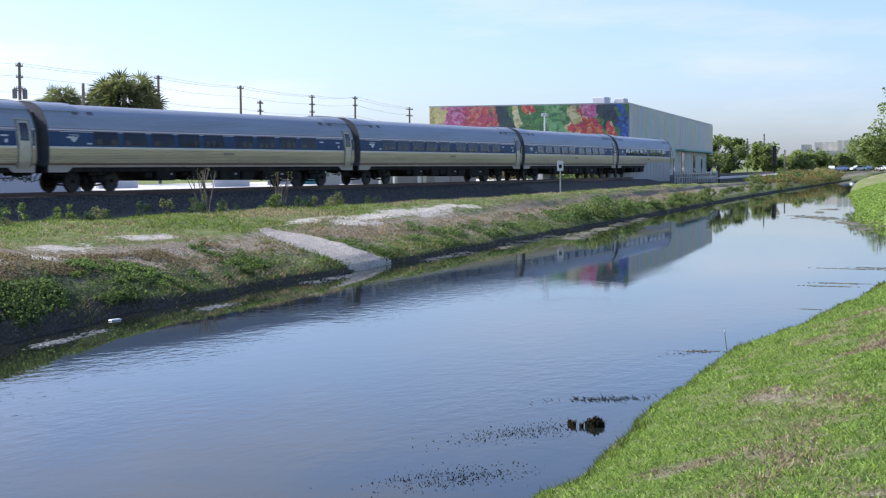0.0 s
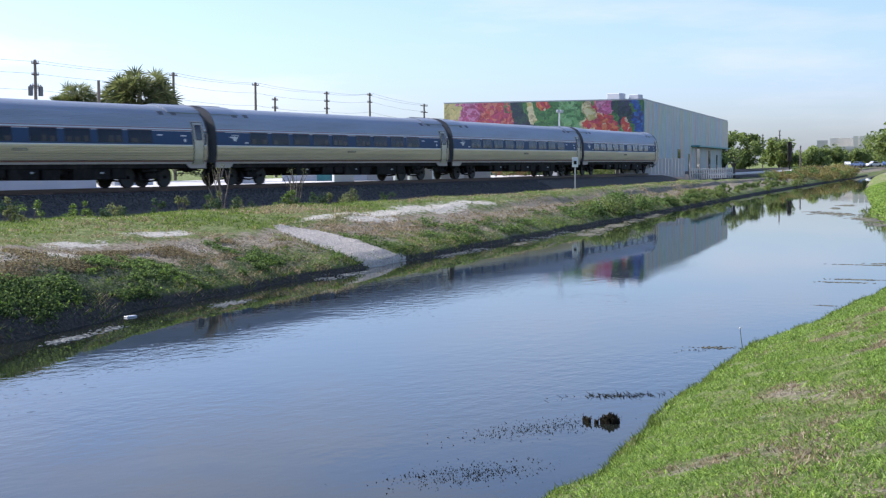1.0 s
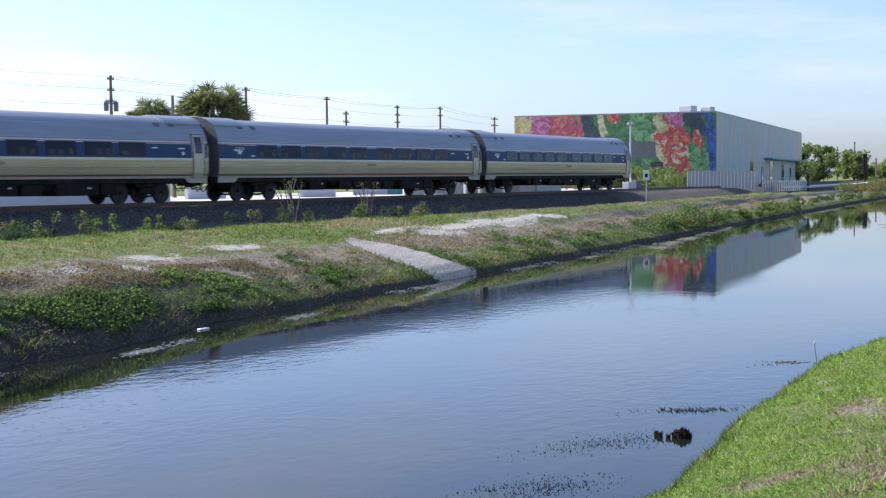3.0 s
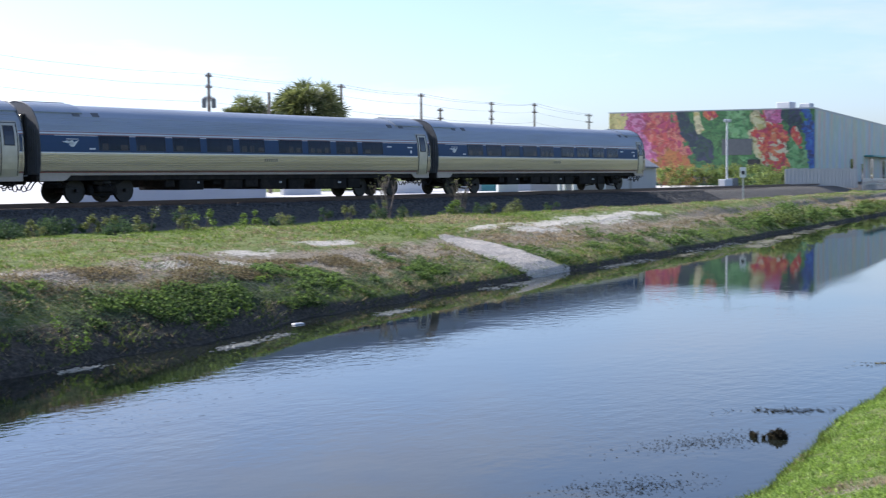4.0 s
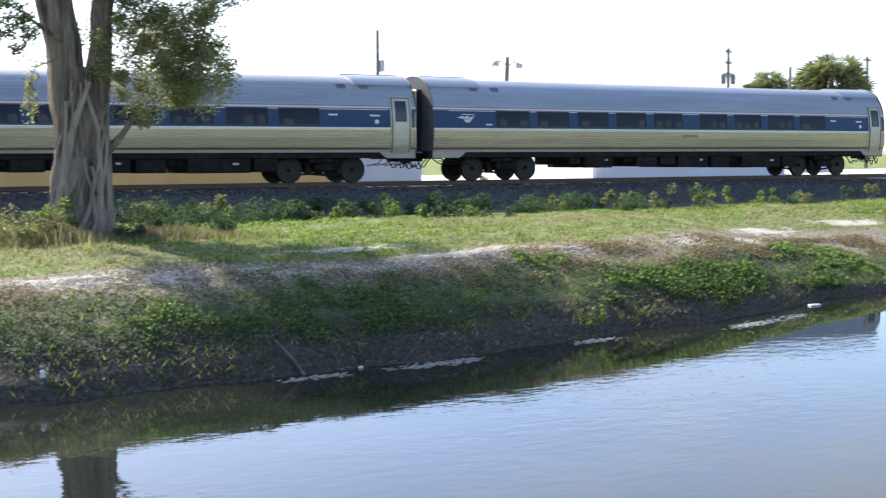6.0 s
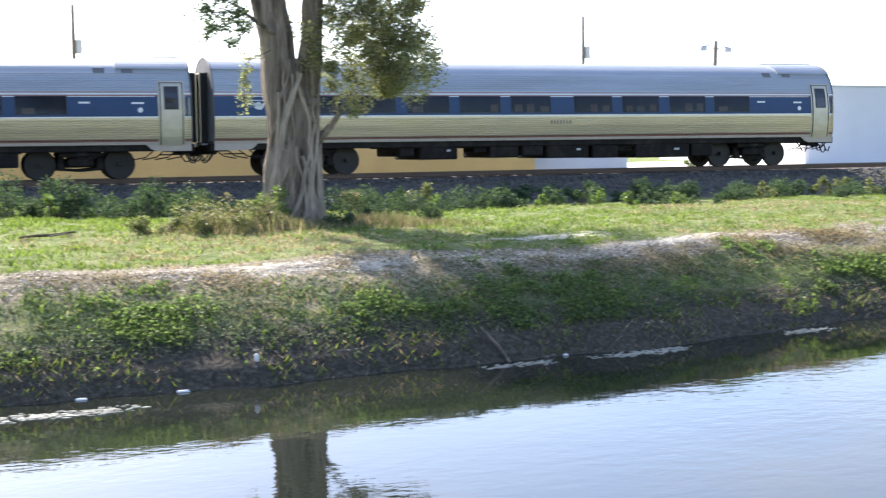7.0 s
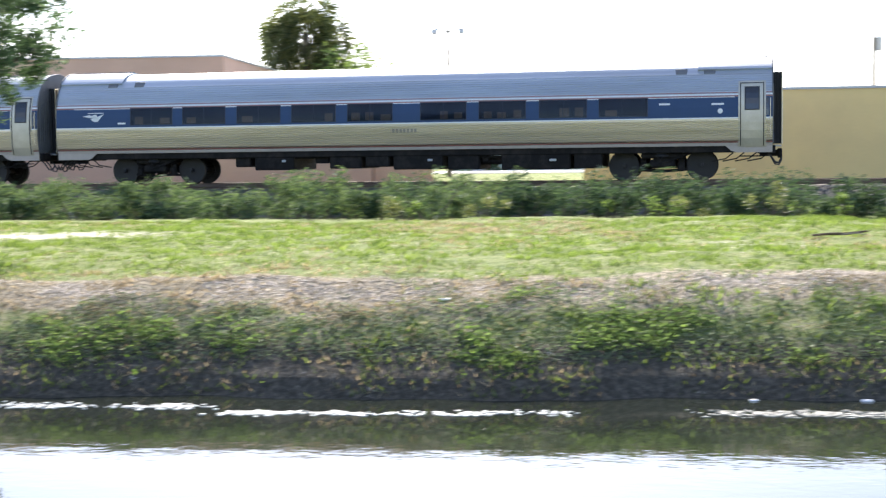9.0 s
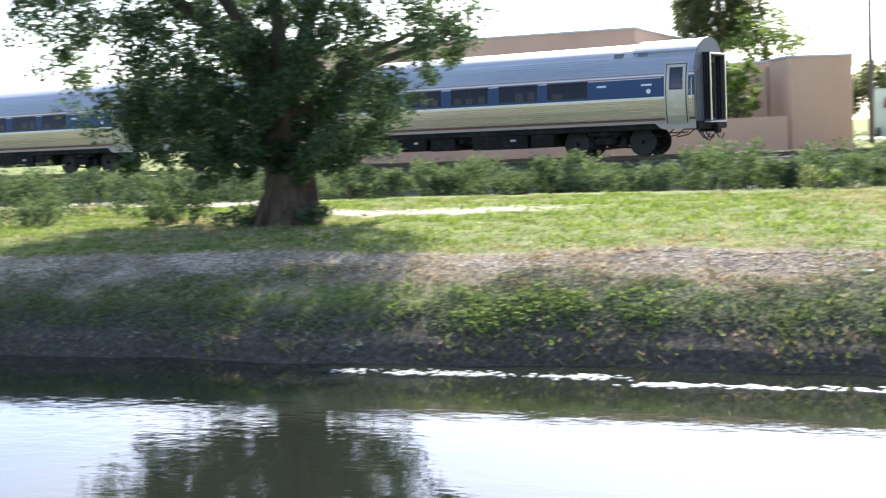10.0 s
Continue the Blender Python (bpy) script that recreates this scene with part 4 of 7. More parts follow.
GRASS_EDGE = leaf_material("coarse_edge_grass", (0.055, 0.09, 0.02), (0.20, 0.255, 0.07), 0.4, 0.8)
REED = leaf_material("dark_water_weed", (0.012, 0.010, 0.006), (0.05, 0.04, 0.02), 0.2)
FOAM_WHITE = surface("white_scum", (0.72, 0.71, 0.66), 0.5, 0.0, 0.15, 4, 30, 0.004)
FOAM = surface("pale_scum", (0.34, 0.33, 0.28), 0.6, 0.0, 0.2, 4, 30, 0.004)


def make_tree(name, label, base, limbs, trunk_mat, leaf_mat, clumps, leaves, size, seed, squash=0.8):
    """A tree: trunk and limbs as tapered, uneven bars, and a crown of leaves in clumps."""
    rng = np.random.default_rng(seed)
    tree = thing(name, label, "tree", pose(*base))
    tr = Shape()
    for k, (path, radii) in enumerate(limbs):
        pts, rr = [], []
        n = 18 if k == 0 else 12
        ts = np.linspace(0, len(path) - 1, n)
        for t in ts:
            p = [np.interp(t, range(len(path)), [q[j] for q in path]) for j in range(3)]
            wig = 0.04 * radii[0] / 0.4
            pts.append((p[0] + rng.normal() * wig, p[1] + rng.normal() * wig, p[2]))
            rr.append(float(np.interp(t, range(len(radii)), radii)) * rng.uniform(0.93, 1.07))
        tr.rod(pts, rr, 14 if k == 0 else 9)
    part("trunk", tr, trunk_mat, tree, smooth=True)
    cv = leaf_cloud(rng, [c[:3] for c in clumps], [c[3] for c in clumps], leaves, size, 0.3, squash)
    ob = new("crown", leaves_mesh("crown", cv, leaf_mat))
    ob.parent = tree
    return tree


def spread_clumps(rng, box, n, r0, r1, shape=None):
    out = []
    while len(out) < n:
        p = [rng.uniform(a, b) for a, b in box]
        if shape is None or shape(*p):
            out.append((*p, rng.uniform(r0, r1)))
    return out


def bark_skin(tree, mat, top, radii, seed):
    """An uneven fluted skin round a lower trunk, with a flared foot."""
    skin, sides, rows = Shape(), 56, 34
    for r in range(rows):
        z = -0.15 + top * r / (rows - 1)
        rad = float(np.interp(z / top, [-0.05, 0.03, 0.15, 0.45, 0.72, 0.95], radii))
        for q in range(sides):
            a = 2 * math.pi * q / sides
            g2 = 0.055 * math.sin(5 * a + 1.1 * z + seed) + 0.045 * math.sin(9 * a - 1.5 * z + 0.7 * math.sin(2 * z) + 2 * seed) + 0.030 * math.sin(17 * a + 2.3 * z) + 0.02 * math.sin(6.1 * z + 3 * a + seed)
            skin.v.append((0.03 * z + math.cos(a) * rad * (1 + g2), math.sin(a) * rad * (1 + g2) * 0.92, z))
    for r in range(rows - 1):
        for q in range(sides):
            a, b = r * sides + q, r * sides + (q + 1) % sides
            skin.f.append((a, b, b + sides, a + sides))
    part("bark_skin", skin, mat, tree, smooth=True)


def twisted_tree():
    rng = np.random.default_rng(3)
    g = float(height(7.62, 26.3))
    limbs = [([(0.0, 0, -0.2), (0, 0, 0.3), (0.0, 0, 1.2), (0.04, 0, 2.2), (0.10, 0.0, 3.1)], [0.54, 0.47, 0.45, 0.44, 0.22]),
             ([(-0.10, 0, 1.6), (-0.16, 0.05, 3.0), (-0.30, 0.1, 4.3), (-0.75, 0.3, 6.2), (-1.5, 0.4, 8.5)], [0.36, 0.37, 0.36, 0.26, 0.1]),
             ([(0.25, 0, 1.6), (0.40, -0.05, 3.0), (0.52, -0.1, 4.4), (0.8, -0.2, 7.0), (1.0, -0.3, 9.0)], [0.27, 0.25, 0.19, 0.15, 0.08]),
             ([(0.4, -0.1, 1.5), (0.75, -0.3, 1.9), (1.1, -0.5, 2.5)], [0.10, 0.065, 0.03]),
             ([(-0.3, -0.2, 3.6), (-1.0, -0.5, 4.0), (-1.45, -0.7, 3.95)], [0.05, 0.028, 0.010]),
             ([(0.6, -0.2, 4.6), (1.4, -0.6, 4.9), (2.2, -0.8, 4.4)], [0.12, 0.07, 0.03]),
             ([(0.7, -0.1, 5.6), (2.0, 0.8, 6.8), (3.6, 1.4, 7.8)], [0.14, 0.09, 0.04]), ([(0.8, 0.0, 6.2), (1.4, 2.0, 7.4), (1.6, 3.6, 8.2)], [0.13, 0.08, 0.03])]
    clumps = [(1.25, -0.6, 2.95, 0.45), (1.6, -0.7, 2.8, 0.5), (1.9, -0.6, 3.1, 0.45), (1.25, -0.6, 3.35, 0.5), (1.8, -0.5, 3.6, 0.45), (1.6, -0.7, 4.2, 0.5), (1.1, -0.5, 4.0, 0.4), (2.0, -0.8, 4.6, 0.45),
              (1.4, -0.4, 4.9, 0.5), (0.4, 0, 5.0, 0.35)]
    fine = []
    for x, y, z, r in clumps + clumps[:7]:
        for _ in range(9):
            v = rng.normal(size=3) * r
            fine.append((x + v[0] * 0.95, y + v[1], z + v[2] * 0.85, rng.uniform(0.14, 0.42)))
    clumps = fine + spread_clumps(rng, ((-2.4, 4.5), (-2.6, 4.6), (5.1, 9.6)), 620, 0.3, 0.65, lambda x, y, z: ((x - 1.0) / 3.6) ** 2 + ((y - 1.0) / 3.8) ** 2 < 1)
    make_tree("paperbark_tree", "tall paperbark tree with a pale twisted forked trunk on the bank", (7.46, 26.3, g), limbs, BARK, LEAF_GUM, clumps, 190000, 0.036, 11, 1.0)
    tree = bpy.data.objects["paperbark_tree"]
    # thin twigs with few leaves on the trunk's other side
    for twig, n in (([(-0.9, -0.45, 3.98), (-1.25, -0.6, 4.15), (-1.7, -0.7, 4.3)], 420), ([(-1.0, -0.5, 4.0), (-1.4, -0.65, 3.75), (-1.85, -0.7, 3.5)], 520), ([(-0.8, -0.4, 3.9), (-1.0, -0.5, 3.6), (-1.35, -0.6, 3.35)], 450), ([(-1.2, -0.6, 4.02), (-1.55, -0.7, 3.95), (-1.95, -0.75, 4.0)], 360), ([(-0.45, -0.4, 3.3), (-0.9, -0.5, 3.1), (-1.02, -0.52, 2.7), (-1.0, -0.5, 2.2)], 330)):
        tw = part("twig", Shape().rod(twig, [0.012] * (len(twig) - 1) + [0.005], 5), BARK_DARK, tree)
        f = rng.random(34) * (len(twig) - 1.3) + 0.3
        at = [[float(np.interp(t, range(len(twig)), [q[j] for q in twig])) + rng.normal() * 0.07 for j in range(3)] for t in f]
        ob = new("sprig", leaves_mesh("sprig", leaf_cloud(rng, at, [0.11] * len(at), n, 0.042), LEAF_SOFT if n > 340 else LEAF_GUM))
        tagged(ob, kind="stuff")
        ob.parent = tw
    bark_skin(tree, BARK, 3.3, [0.66, 0.57, 0.50, 0.475, 0.48, 0.40], 0.0)
    # strangling roots: a few stout ones, then many thin, winding and crossing
    for a0, a1, z1, r0 in ((1.02, 1.50, 2.95, 0.055), (0.98, 1.12, 1.5, 0.05), (1.74, 1.55, 1.4, 0.045), (1.60, 1.80, 2.3, 0.04), (1.86, 1.92, 1.7, 0.05), (1.30, 1.22, 2.6, 0.04)):
        strand = []
        for q in range(15):
            f, z = q / 14, -0.08 + z1 * q / 14
            a = math.pi * (a0 + (a1 - a0) * f) + 0.07 * math.sin(8 * f + 5 * a0)
            rad = float(np.interp(z, [-0.15, 0.1, 0.5, 1.5, 2.4, 3.3], [0.78, 0.64, 0.55, 0.52, 0.53, 0.48]))
            strand.append((math.cos(a) * rad + 0.03 * z, math.sin(a) * rad * 0.95, z))
        part("aerial_root", Shape().rod(strand, [r0 * (1.5 - 0.05 * q) for q in range(15)], 8), ROOT_BARK, tree, smooth=True)
    for k in range(13):
        a0 = math.pi * 0.95 + k * math.pi * 1.1 / 12
        tw, r0 = (rng.uniform(0.5, 1.5) if k < 7 else rng.uniform(-1.2, -0.2)), rng.uniform(0.018, 0.045)
        strand, top, f0 = [], rng.uniform(0.35, 1.0), rng.uniform(0.0, 0.12) if k % 3 == 0 else 0.0
        for q in range(15):
            f = f0 + (top - f0) * q / 14
            a = a0 + tw * f + 0.10 * math.sin(9 * f + k) + 0.05 * math.sin(23 * f + 2 * k)
            z = -0.08 + 3.3 * f
            rad = float(np.interp(z, [-0.15, 0.1, 0.5, 1.5, 2.4, 3.3], [0.72, 0.61, 0.54, 0.51, 0.52, 0.47])) + rng.uniform(-0.008, 0.012)
            strand.append((math.cos(a) * rad + 0.03 * z, math.sin(a) * rad * 0.94, z))
        part("aerial_root", Shape().rod(strand, [r0 * (1.6 - 0.06 * q) for q in range(15)], 7), ROOT_BARK if k % 4 else BARK, tree, smooth=True)


def round_tree():
    rng = np.random.default_rng(8)
    bx, by = -14.7, 23.3
    g = float(height(bx, by))
    limbs = [([(0, 0, -0.2), (0, 0, 0.4), (0.05, 0, 1.2), (0, 0, 2.0), (-0.1, 0.1, 3.4)], [0.50, 0.46, 0.44, 0.40, 0.3])]
    for i in range(9):
        a = i * 0.7 + 0.3
        limbs.append(([(0.1 * math.cos(a), 0.1 * math.sin(a), 1.7 + 0.1 * i), (1.3 * math.cos(a), 1.3 * math.sin(a), 2.9 + 0.2 * i), (3.1 * math.cos(a), 3.0 * math.sin(a), 3.4 + 0.35 * i)], [0.2, 0.12, 0.04]))
    clumps = spread_clumps(rng, ((-5.8, 4.0), (-3.6, 3.6), (1.0, 8.4)), 820, 0.2, 0.5,
                           lambda x, y, z: ((x + 0.8) / 5.0) ** 2 + (y / 3.6) ** 2 + ((z - 4.7) / 3.6) ** 2 < 1 and z > 1.0 + 0.10 * (x * x + y * y) ** 0.7)
    clumps += spread_clumps(rng, ((-2.8, 2.2), (-2.2, 1.0), (1.2, 2.8)), 110, 0.2, 0.4)
    clumps += spread_clumps(rng, ((-1.8, 1.2), (-1.4, 0.4), (0.9, 1.6)), 40, 0.15, 0.3)
    make_tree("broadleaf_tree", "dense dark green broadleaf tree shading the grass bank", (bx, by, g), limbs, BARK_DARK, LEAF_DARK, clumps, 130000, 0.058, 12, 0.9)
    tree = bpy.data.objects["broadleaf_tree"]
    bark_skin(tree, BARK_BROWN, 2.4, [0.78, 0.66, 0.55, 0.48, 0.46, 0.44], 2.0)
    for a0, r0, z1 in ((1.08, 0.09, 0.7), (1.33, 0.06, 0.9), (1.62, 0.10, 0.6), (1.9, 0.08, 1.1)):
        ridge = [(math.cos(math.pi * a0 + 0.3 * f) * (0.95 - 0.45 * f ** 0.5), math.sin(math.pi * a0 + 0.3 * f) * (0.95 - 0.45 * f ** 0.5), -0.10 + z1 * f) for f in (0, 0.1, 0.25, 0.5, 0.75, 1.0)]
        part("root_ridge", Shape().rod(ridge, [r0 * 1.2, r0 * 1.2, r0, r0, r0 * 0.8, r0 * 0.4], 7), BARK_BROWN, tree, smooth=True)


twisted_tree()
round_tree()


def polar(az, d):
    return d * math.sin(radians(az)), d * math.cos(radians(az))


def cabbage_palm(az, d, crown_z, spread, seed, tall=1.0):
    rng = np.random.default_rng(seed)
    x, y = polar(az, d)
    palm = thing("cabbage_palm", "cabbage palm with a shaggy round head of fan leaves", "palm tree", pose(x, y, 1.6))
    part("trunk", Shape().rod([(0, 0, -0.3), (0.05, 0, 2), (0, 0.05, crown_z - 1.6)], [0.24, 0.2, 0.22], 9), BARK_DARK, palm)
    n, c = 230, np.array([0, 0, crown_z - 1.6])
    vs = []
    for i in range(n):
        v = rng.normal(size=3)
        v[2] = v[2] * 0.8 + 0.2
        v /= np.linalg.norm(v)
        tip = c + v * spread * rng.uniform(0.15, 0.62) * np.array([1, 1, tall])
        tip[2] -= 0.15 * spread
        side = np.cross(v, rng.normal(size=3))
        side /= np.linalg.norm(side)
        nrm = np.cross(v, side)
        for k in range(12):
            a = (k - 5.5) / 5.5 * 1.25
            dirn = v * math.cos(a) + side * math.sin(a) + nrm * rng.normal() * 0.15
            l = spread * 0.34 * rng.uniform(0.7, 1.1)
            e = tip + dirn * l
            e[2] -= 0.3 * l
            w = np.cross(dirn, nrm)
            w = w / np.linalg.norm(w) * 0.032 * spread / 2.0
            m = (tip + e) / 2
            vs += [tip, m + w, e, m - w]
    ob = new("fronds", leaves_mesh("fronds", np.array(vs), LEAF_PALM))
    ob.parent = palm


cabbage_palm(43.15, 130, 8.5, 3.6, 1)
cabbage_palm(45.6, 122, 9.3, 4.2, 2)
cabbage_palm(-14.85, 88, 10.5, 3.9, 3, 1.25)
cabbage_palm(34.6, 112, 7.1, 2.4, 4)


def bush(x, y, r, hgt, mat, seed, leaves=500, size=0.07, name="bush", label="leafy grey-green bush beside the railway ditch"):
    rng = np.random.default_rng(seed)
    g = float(height(x, y))
    n = max(5, int(10 * r))
    cl = [(rng.uniform(-r, r) * 0.8, rng.uniform(-r, r) * 0.5, rng.uniform(0.15, 1) * hgt * 0.75, rng.uniform(0.25, 0.45) * min(r, hgt)) for _ in range(n)]
    v = leaf_cloud(rng, [c[:3] for c in cl], [c[3] for c in cl], leaves, size, -0.1)
    v[:, 2] = np.maximum(v[:, 2], 0.0)
    b = thing(name, label, "bush", pose(x, y, g - 0.02))
    ob = new("foliage", leaves_mesh("foliage", v, mat))
    ob.parent = b
    st = Shape()
    for c in cl[:7]:
        st.rod([(c[0] * 0.2, c[1] * 0.2, -0.1), (c[0] * 0.7, c[1] * 0.7, c[2] * 0.6), (c[0], c[1], c[2])], [0.02, 0.014, 0.006], 5)
    tagged(part("twig_tangle", st, BARK_DARK, b), kind="stuff")
    return b


# ---- grass and weeds ----
def blades(rng, x, y, hgt, width, lean=0.5):
    n = len(x)
    z = height(x, y) - 0.01
    a = rng.uniform(0, 2 * np.pi, n)
    h = hgt * rng.uniform(0.5, 1.3, n)
    w = width * rng.uniform(0.7, 1.3, n)
    lx, ly = np.cos(a) * h * lean * rng.uniform(0.1, 1, n), np.sin(a) * h * lean * rng.uniform(0.1, 1, n)
    b = rng.uniform(0, 2 * np.pi, n)
    sx, sy = np.cos(b) * w, np.sin(b) * w
    v = np.stack([np.stack([x - sx, y - sy, z], -1), np.stack([x + sx, y + sy, z], -1), np.stack([x + lx, y + ly, z + h], -1)], 1)
    return v.reshape(-1, 3)


def blades_object(name, label, verts, mat):
    n = len(verts) // 3
    tagged(new(name, fast_mesh(name, verts, np.arange(3 * n).reshape(n, 3), mat, 3)), label, "grass", kind="stuff")


def tufted(rng, n, tufts, spread, along, across):
    """n places gathered round tufts; along(k) and across(x) give the tufts' own places."""
    tx = along(tufts)
    td = across(tx)
    tall = rng.uniform(0.6, 1.7, tufts)
    i = rng.integers(0, tufts, n)
    wide = spread * np.clip(tx[i] / 18, 1, 3)
    return tx[i] + rng.normal(size=n) * wide, td[i] + rng.normal(size=n) * spread, tall[i], rng.random(tufts)[i]


def leaf_spread(rng, name, label, x, y, lift, size, mat):
    n = len(x)
    p = np.stack([x, y, height(x, y) + rng.uniform(0.0, 1.0, n) * lift], -1)
    a = rng.normal(size=(n, 3)) * np.array([1, 1, 0.5])
    a /= np.linalg.norm(a, axis=1)[:, None]
    b = np.cross(a, rng.normal(size=(n, 3)))
    b /= np.linalg.norm(b, axis=1)[:, None]
    s = np.broadcast_to(size, (n, 1)) * rng.uniform(0.5, 1.5, n)[:, None]
    q = np.stack([p - a * s, p + b * s * 0.6, p + a * s, p - b * s * 0.6], 1).reshape(-1, 3)
    tagged(new(name, leaves_mesh(name, q, mat)), label, "weeds", kind="stuff")


def make_grass():
    rng = np.random.default_rng(21)
    # near lawn: tufts of broad blades with worn gaps between them
    n = 360000
    x, dd, tall, kin = tufted(rng, n, 15000, 0.06, lambda k: 5 + 60 * rng.random(k) ** 2.0, lambda tx: 0.05 + rng.random(len(tx)) * (4.5 + 0.10 * tx))
    dd = np.abs(dd)
    y = near_edge(x) - dd
    patch = 0.55 * blotch(x * 0.8, y * 0.8, 1) + 0.3 * blotch(x * 2.1, y * 2.1, 2) + 0.15 * blotch(x * 5, y * 5, 3) + rng.normal(size=n) * 0.07 + (kin - 0.5) * 0.16
    worn = 0.32 * lawn_wear(x, y)
    g = patch - worn > np.interp(dd, [0, 0.5, 2.5, 6], [0.34, 0.31, 0.43, 0.45])
    sparse = ~((patch - worn < 0.18) & (rng.random(n) < 0.6))
    g &= sparse
    hg = (0.024 + 0.0008 * x) * tall
    blades_object("lawn_grass", "short bright green lawn grass on the near bank", blades(rng, x[g], y[g], hg[g], 0.007 + 0.0003 * x[g], 1.8), LAWN)
    leaf_spread(rng, "lawn_clover", "small bright leaves of clover and weeds in the near lawn", x[g], y[g], (0.012 + 0.0006 * x[g]) * tall[g] * 1.6, (0.004 + 0.0003 * x[g])[:, None], LAWN)
    d = ~g & sparse
    blades_object("dry_lawn_grass", "dry straw-coloured grass in the near lawn", blades(rng, x[d], y[d], hg[d] * 0.8, 0.007 + 0.0003 * x[d], 1.8), GRASS_DRY)
    n = 26000
    x = 6 + 50 * rng.random(n) ** 1.6
    y = near_edge(x) - rng.random(n) ** 2 * 0.35 + 0.03
    k = field(x * 2.6, y * 0.5, 2.0) + 0.4 * rng.normal(size=n) > -0.15
    blades_object("lawn_fringe", "longer green grass fringing the near water's edge", blades(rng, x[k], y[k], 0.06 + 0.0015 * x[k], 0.006 + 0.0003 * x[k], 1.0), GRASS_EDGE)
    n = 60000
    x = rng.uniform(48, 150, n)
    y = near_edge(x) + 0.1 - rng.random(n) ** 1.5 * 9
    leaf_spread(rng, "rough_grass", "rough bright green grass on the far end of the near bank", x, y, 0.10, 0.06, LAWN)
    # meadow and far bank
    n = 400000
    x, dd, tall, kin = tufted(rng, n, 26000, 0.10, lambda k: np.where(rng.random(k) < 0.75, rng.uniform(-32, 45, k), rng.uniform(45, 115, k)), lambda tx: rng.random(len(tx)) * 14.5)
    y = far_edge(x) + dd
    keep = (y < rail_y(x) - 4) & (dd < crest(x) + 1.2) & (sand_at(x, y) + rng.normal(size=n) * 0.33 < 0.38) & ~in_spill(x, dd) & (dd > np.interp(x, [18, 26], [0.45, 0.12]))
    bare = 1.7 * (blotch(x * 0.5, y * 1.5, 8) - 0.5) + 1.3 * (blotch(x * 1.3, y * 3.0, 9) - 0.5) + 0.25 * rng.normal(size=n)
    near_part = np.interp(x, [12, 22], [1, 0])
    up = dd - lip_shift(x)
    keep &= bare < np.interp(dd, [0, 1.5, 3, 5, 14], [1.2, 0.6, 0.12, 0.6, 0.85]) * (1 - near_part) + np.interp(up, [0, 1.4, 2.1, 2.5, 3.0, 14], [1.2, 0.9, 0.15, 0.2, 0.9, 1.1]) * near_part
    dry = np.interp(dd, [0, 1.4, 2.2, 3.4, 4.5, 8], [0.35, 0.5, 0.85, 0.72, 0.40, 0.32]) * (1 - near_part) + np.interp(up, [0, 1.3, 1.75, 2.05, 2.5, 2.9, 3.5, 8], [0.24, 0.40, 0.62, 0.9, 0.8, 0.40, 0.26, 0.24]) * near_part + 0.4 * field(x * 0.6, y * 0.6, 7.0) + np.interp(x, [15, 25], [0, 0.06])
    isdry = 0.35 * rng.random(n) + 0.65 * kin < dry
    far = np.clip(x / 20, 1, 1.6) * (1 + 0.3 * near_part)
    g = keep & ~isdry
    blades_object("meadow_grass", "patchy green grass on the far bank and meadow", blades(rng, x[g], y[g], 0.042 * tall[g] * far[g], 0.013 * far[g], 1.5), GRASS)
    d = keep & isdry
    blades_object("dry_bank_grass", "dry straw-coloured grass along the far bank", blades(rng, x[d], y[d], 0.036 * tall[d] * far[d], 0.013 * far[d], 1.9), GRASS_DRY)
    # tussocks that hang over the water's edge
    n = 17000
    x = np.where(rng.random(n) < 0.75, rng.uniform(-28, 45, n), rng.uniform(45, 115, n))
    y = far_edge(x) + rng.uniform(0.0, 0.55, n)
    k = field(x * 3.0, y * 0.5, 6.0) + 0.4 * rng.normal(size=n) > -0.1
    x, y = x[k], y[k]
    h = rng.random(len(x)) < 0.5
    blades_object("edge_grass", "coarse green grass hanging at the water's edge", blades(rng, x[h], y[h], 0.09, 0.014, 1.9), GRASS_EDGE)
    blades_object("dry_edge_grass", "coarse dry grass hanging at the water's edge", blades(rng, x[~h], y[~h], 0.07, 0.012, 2.0), GRASS_DRY)
    # leafy creeping weeds on the far slope, in drifts, with brown scrub above them
    n = 440000
    x = np.where(rng.random(n) < 0.74, rng.uniform(-25, 30, n), rng.uniform(30, 110, n))
    dd = rng.uniform(0.15, 2.9, n)
    y = far_edge(x) + dd
    lush = np.interp(x, [-30, 0, 12, 22, 60], [-0.10, -0.12, 0.02, 0.30, 0.34])
    low = np.interp(x, [-5, 5, 14, 22], [0.85, 1.0, 1.0, 0.95])
    w = 1.9 * (blotch(x * 0.55, dd * 1.1, 4) - 0.5) + 1.1 * (blotch(x * 1.7, dd * 2.6, 5) - 0.5) + 0.9 * (blotch(x * 5.0, dd * 6.5, 6) - 0.5) + 0.11 * rng.normal(size=n) + lush - np.abs(dd - low) * 0.70 - 0.25 * np.clip((x - 24) / 6, 0, 1) - 1.3 * np.clip(0.6 - dd, 0, 1) * np.interp(x, [10, 20], [1, 0])
    w += 0.35 * np.clip((x - 15) / 10, 0, 1) * field(x * 0.9, dd * 1.6, 13.0)
    bare = in_spill(x, dd)
    k = (w > 0.16) & ~bare
    leaf_spread(rng, "bank_weeds", "low leafy green weeds on the far bank slope", x[k], y[k], 0.10 + 0.001 * np.clip(x[k], 0, 60), (0.024 + 0.0004 * np.clip(x[k] - 8, 0, 70))[:, None], LEAF_CREEPER)
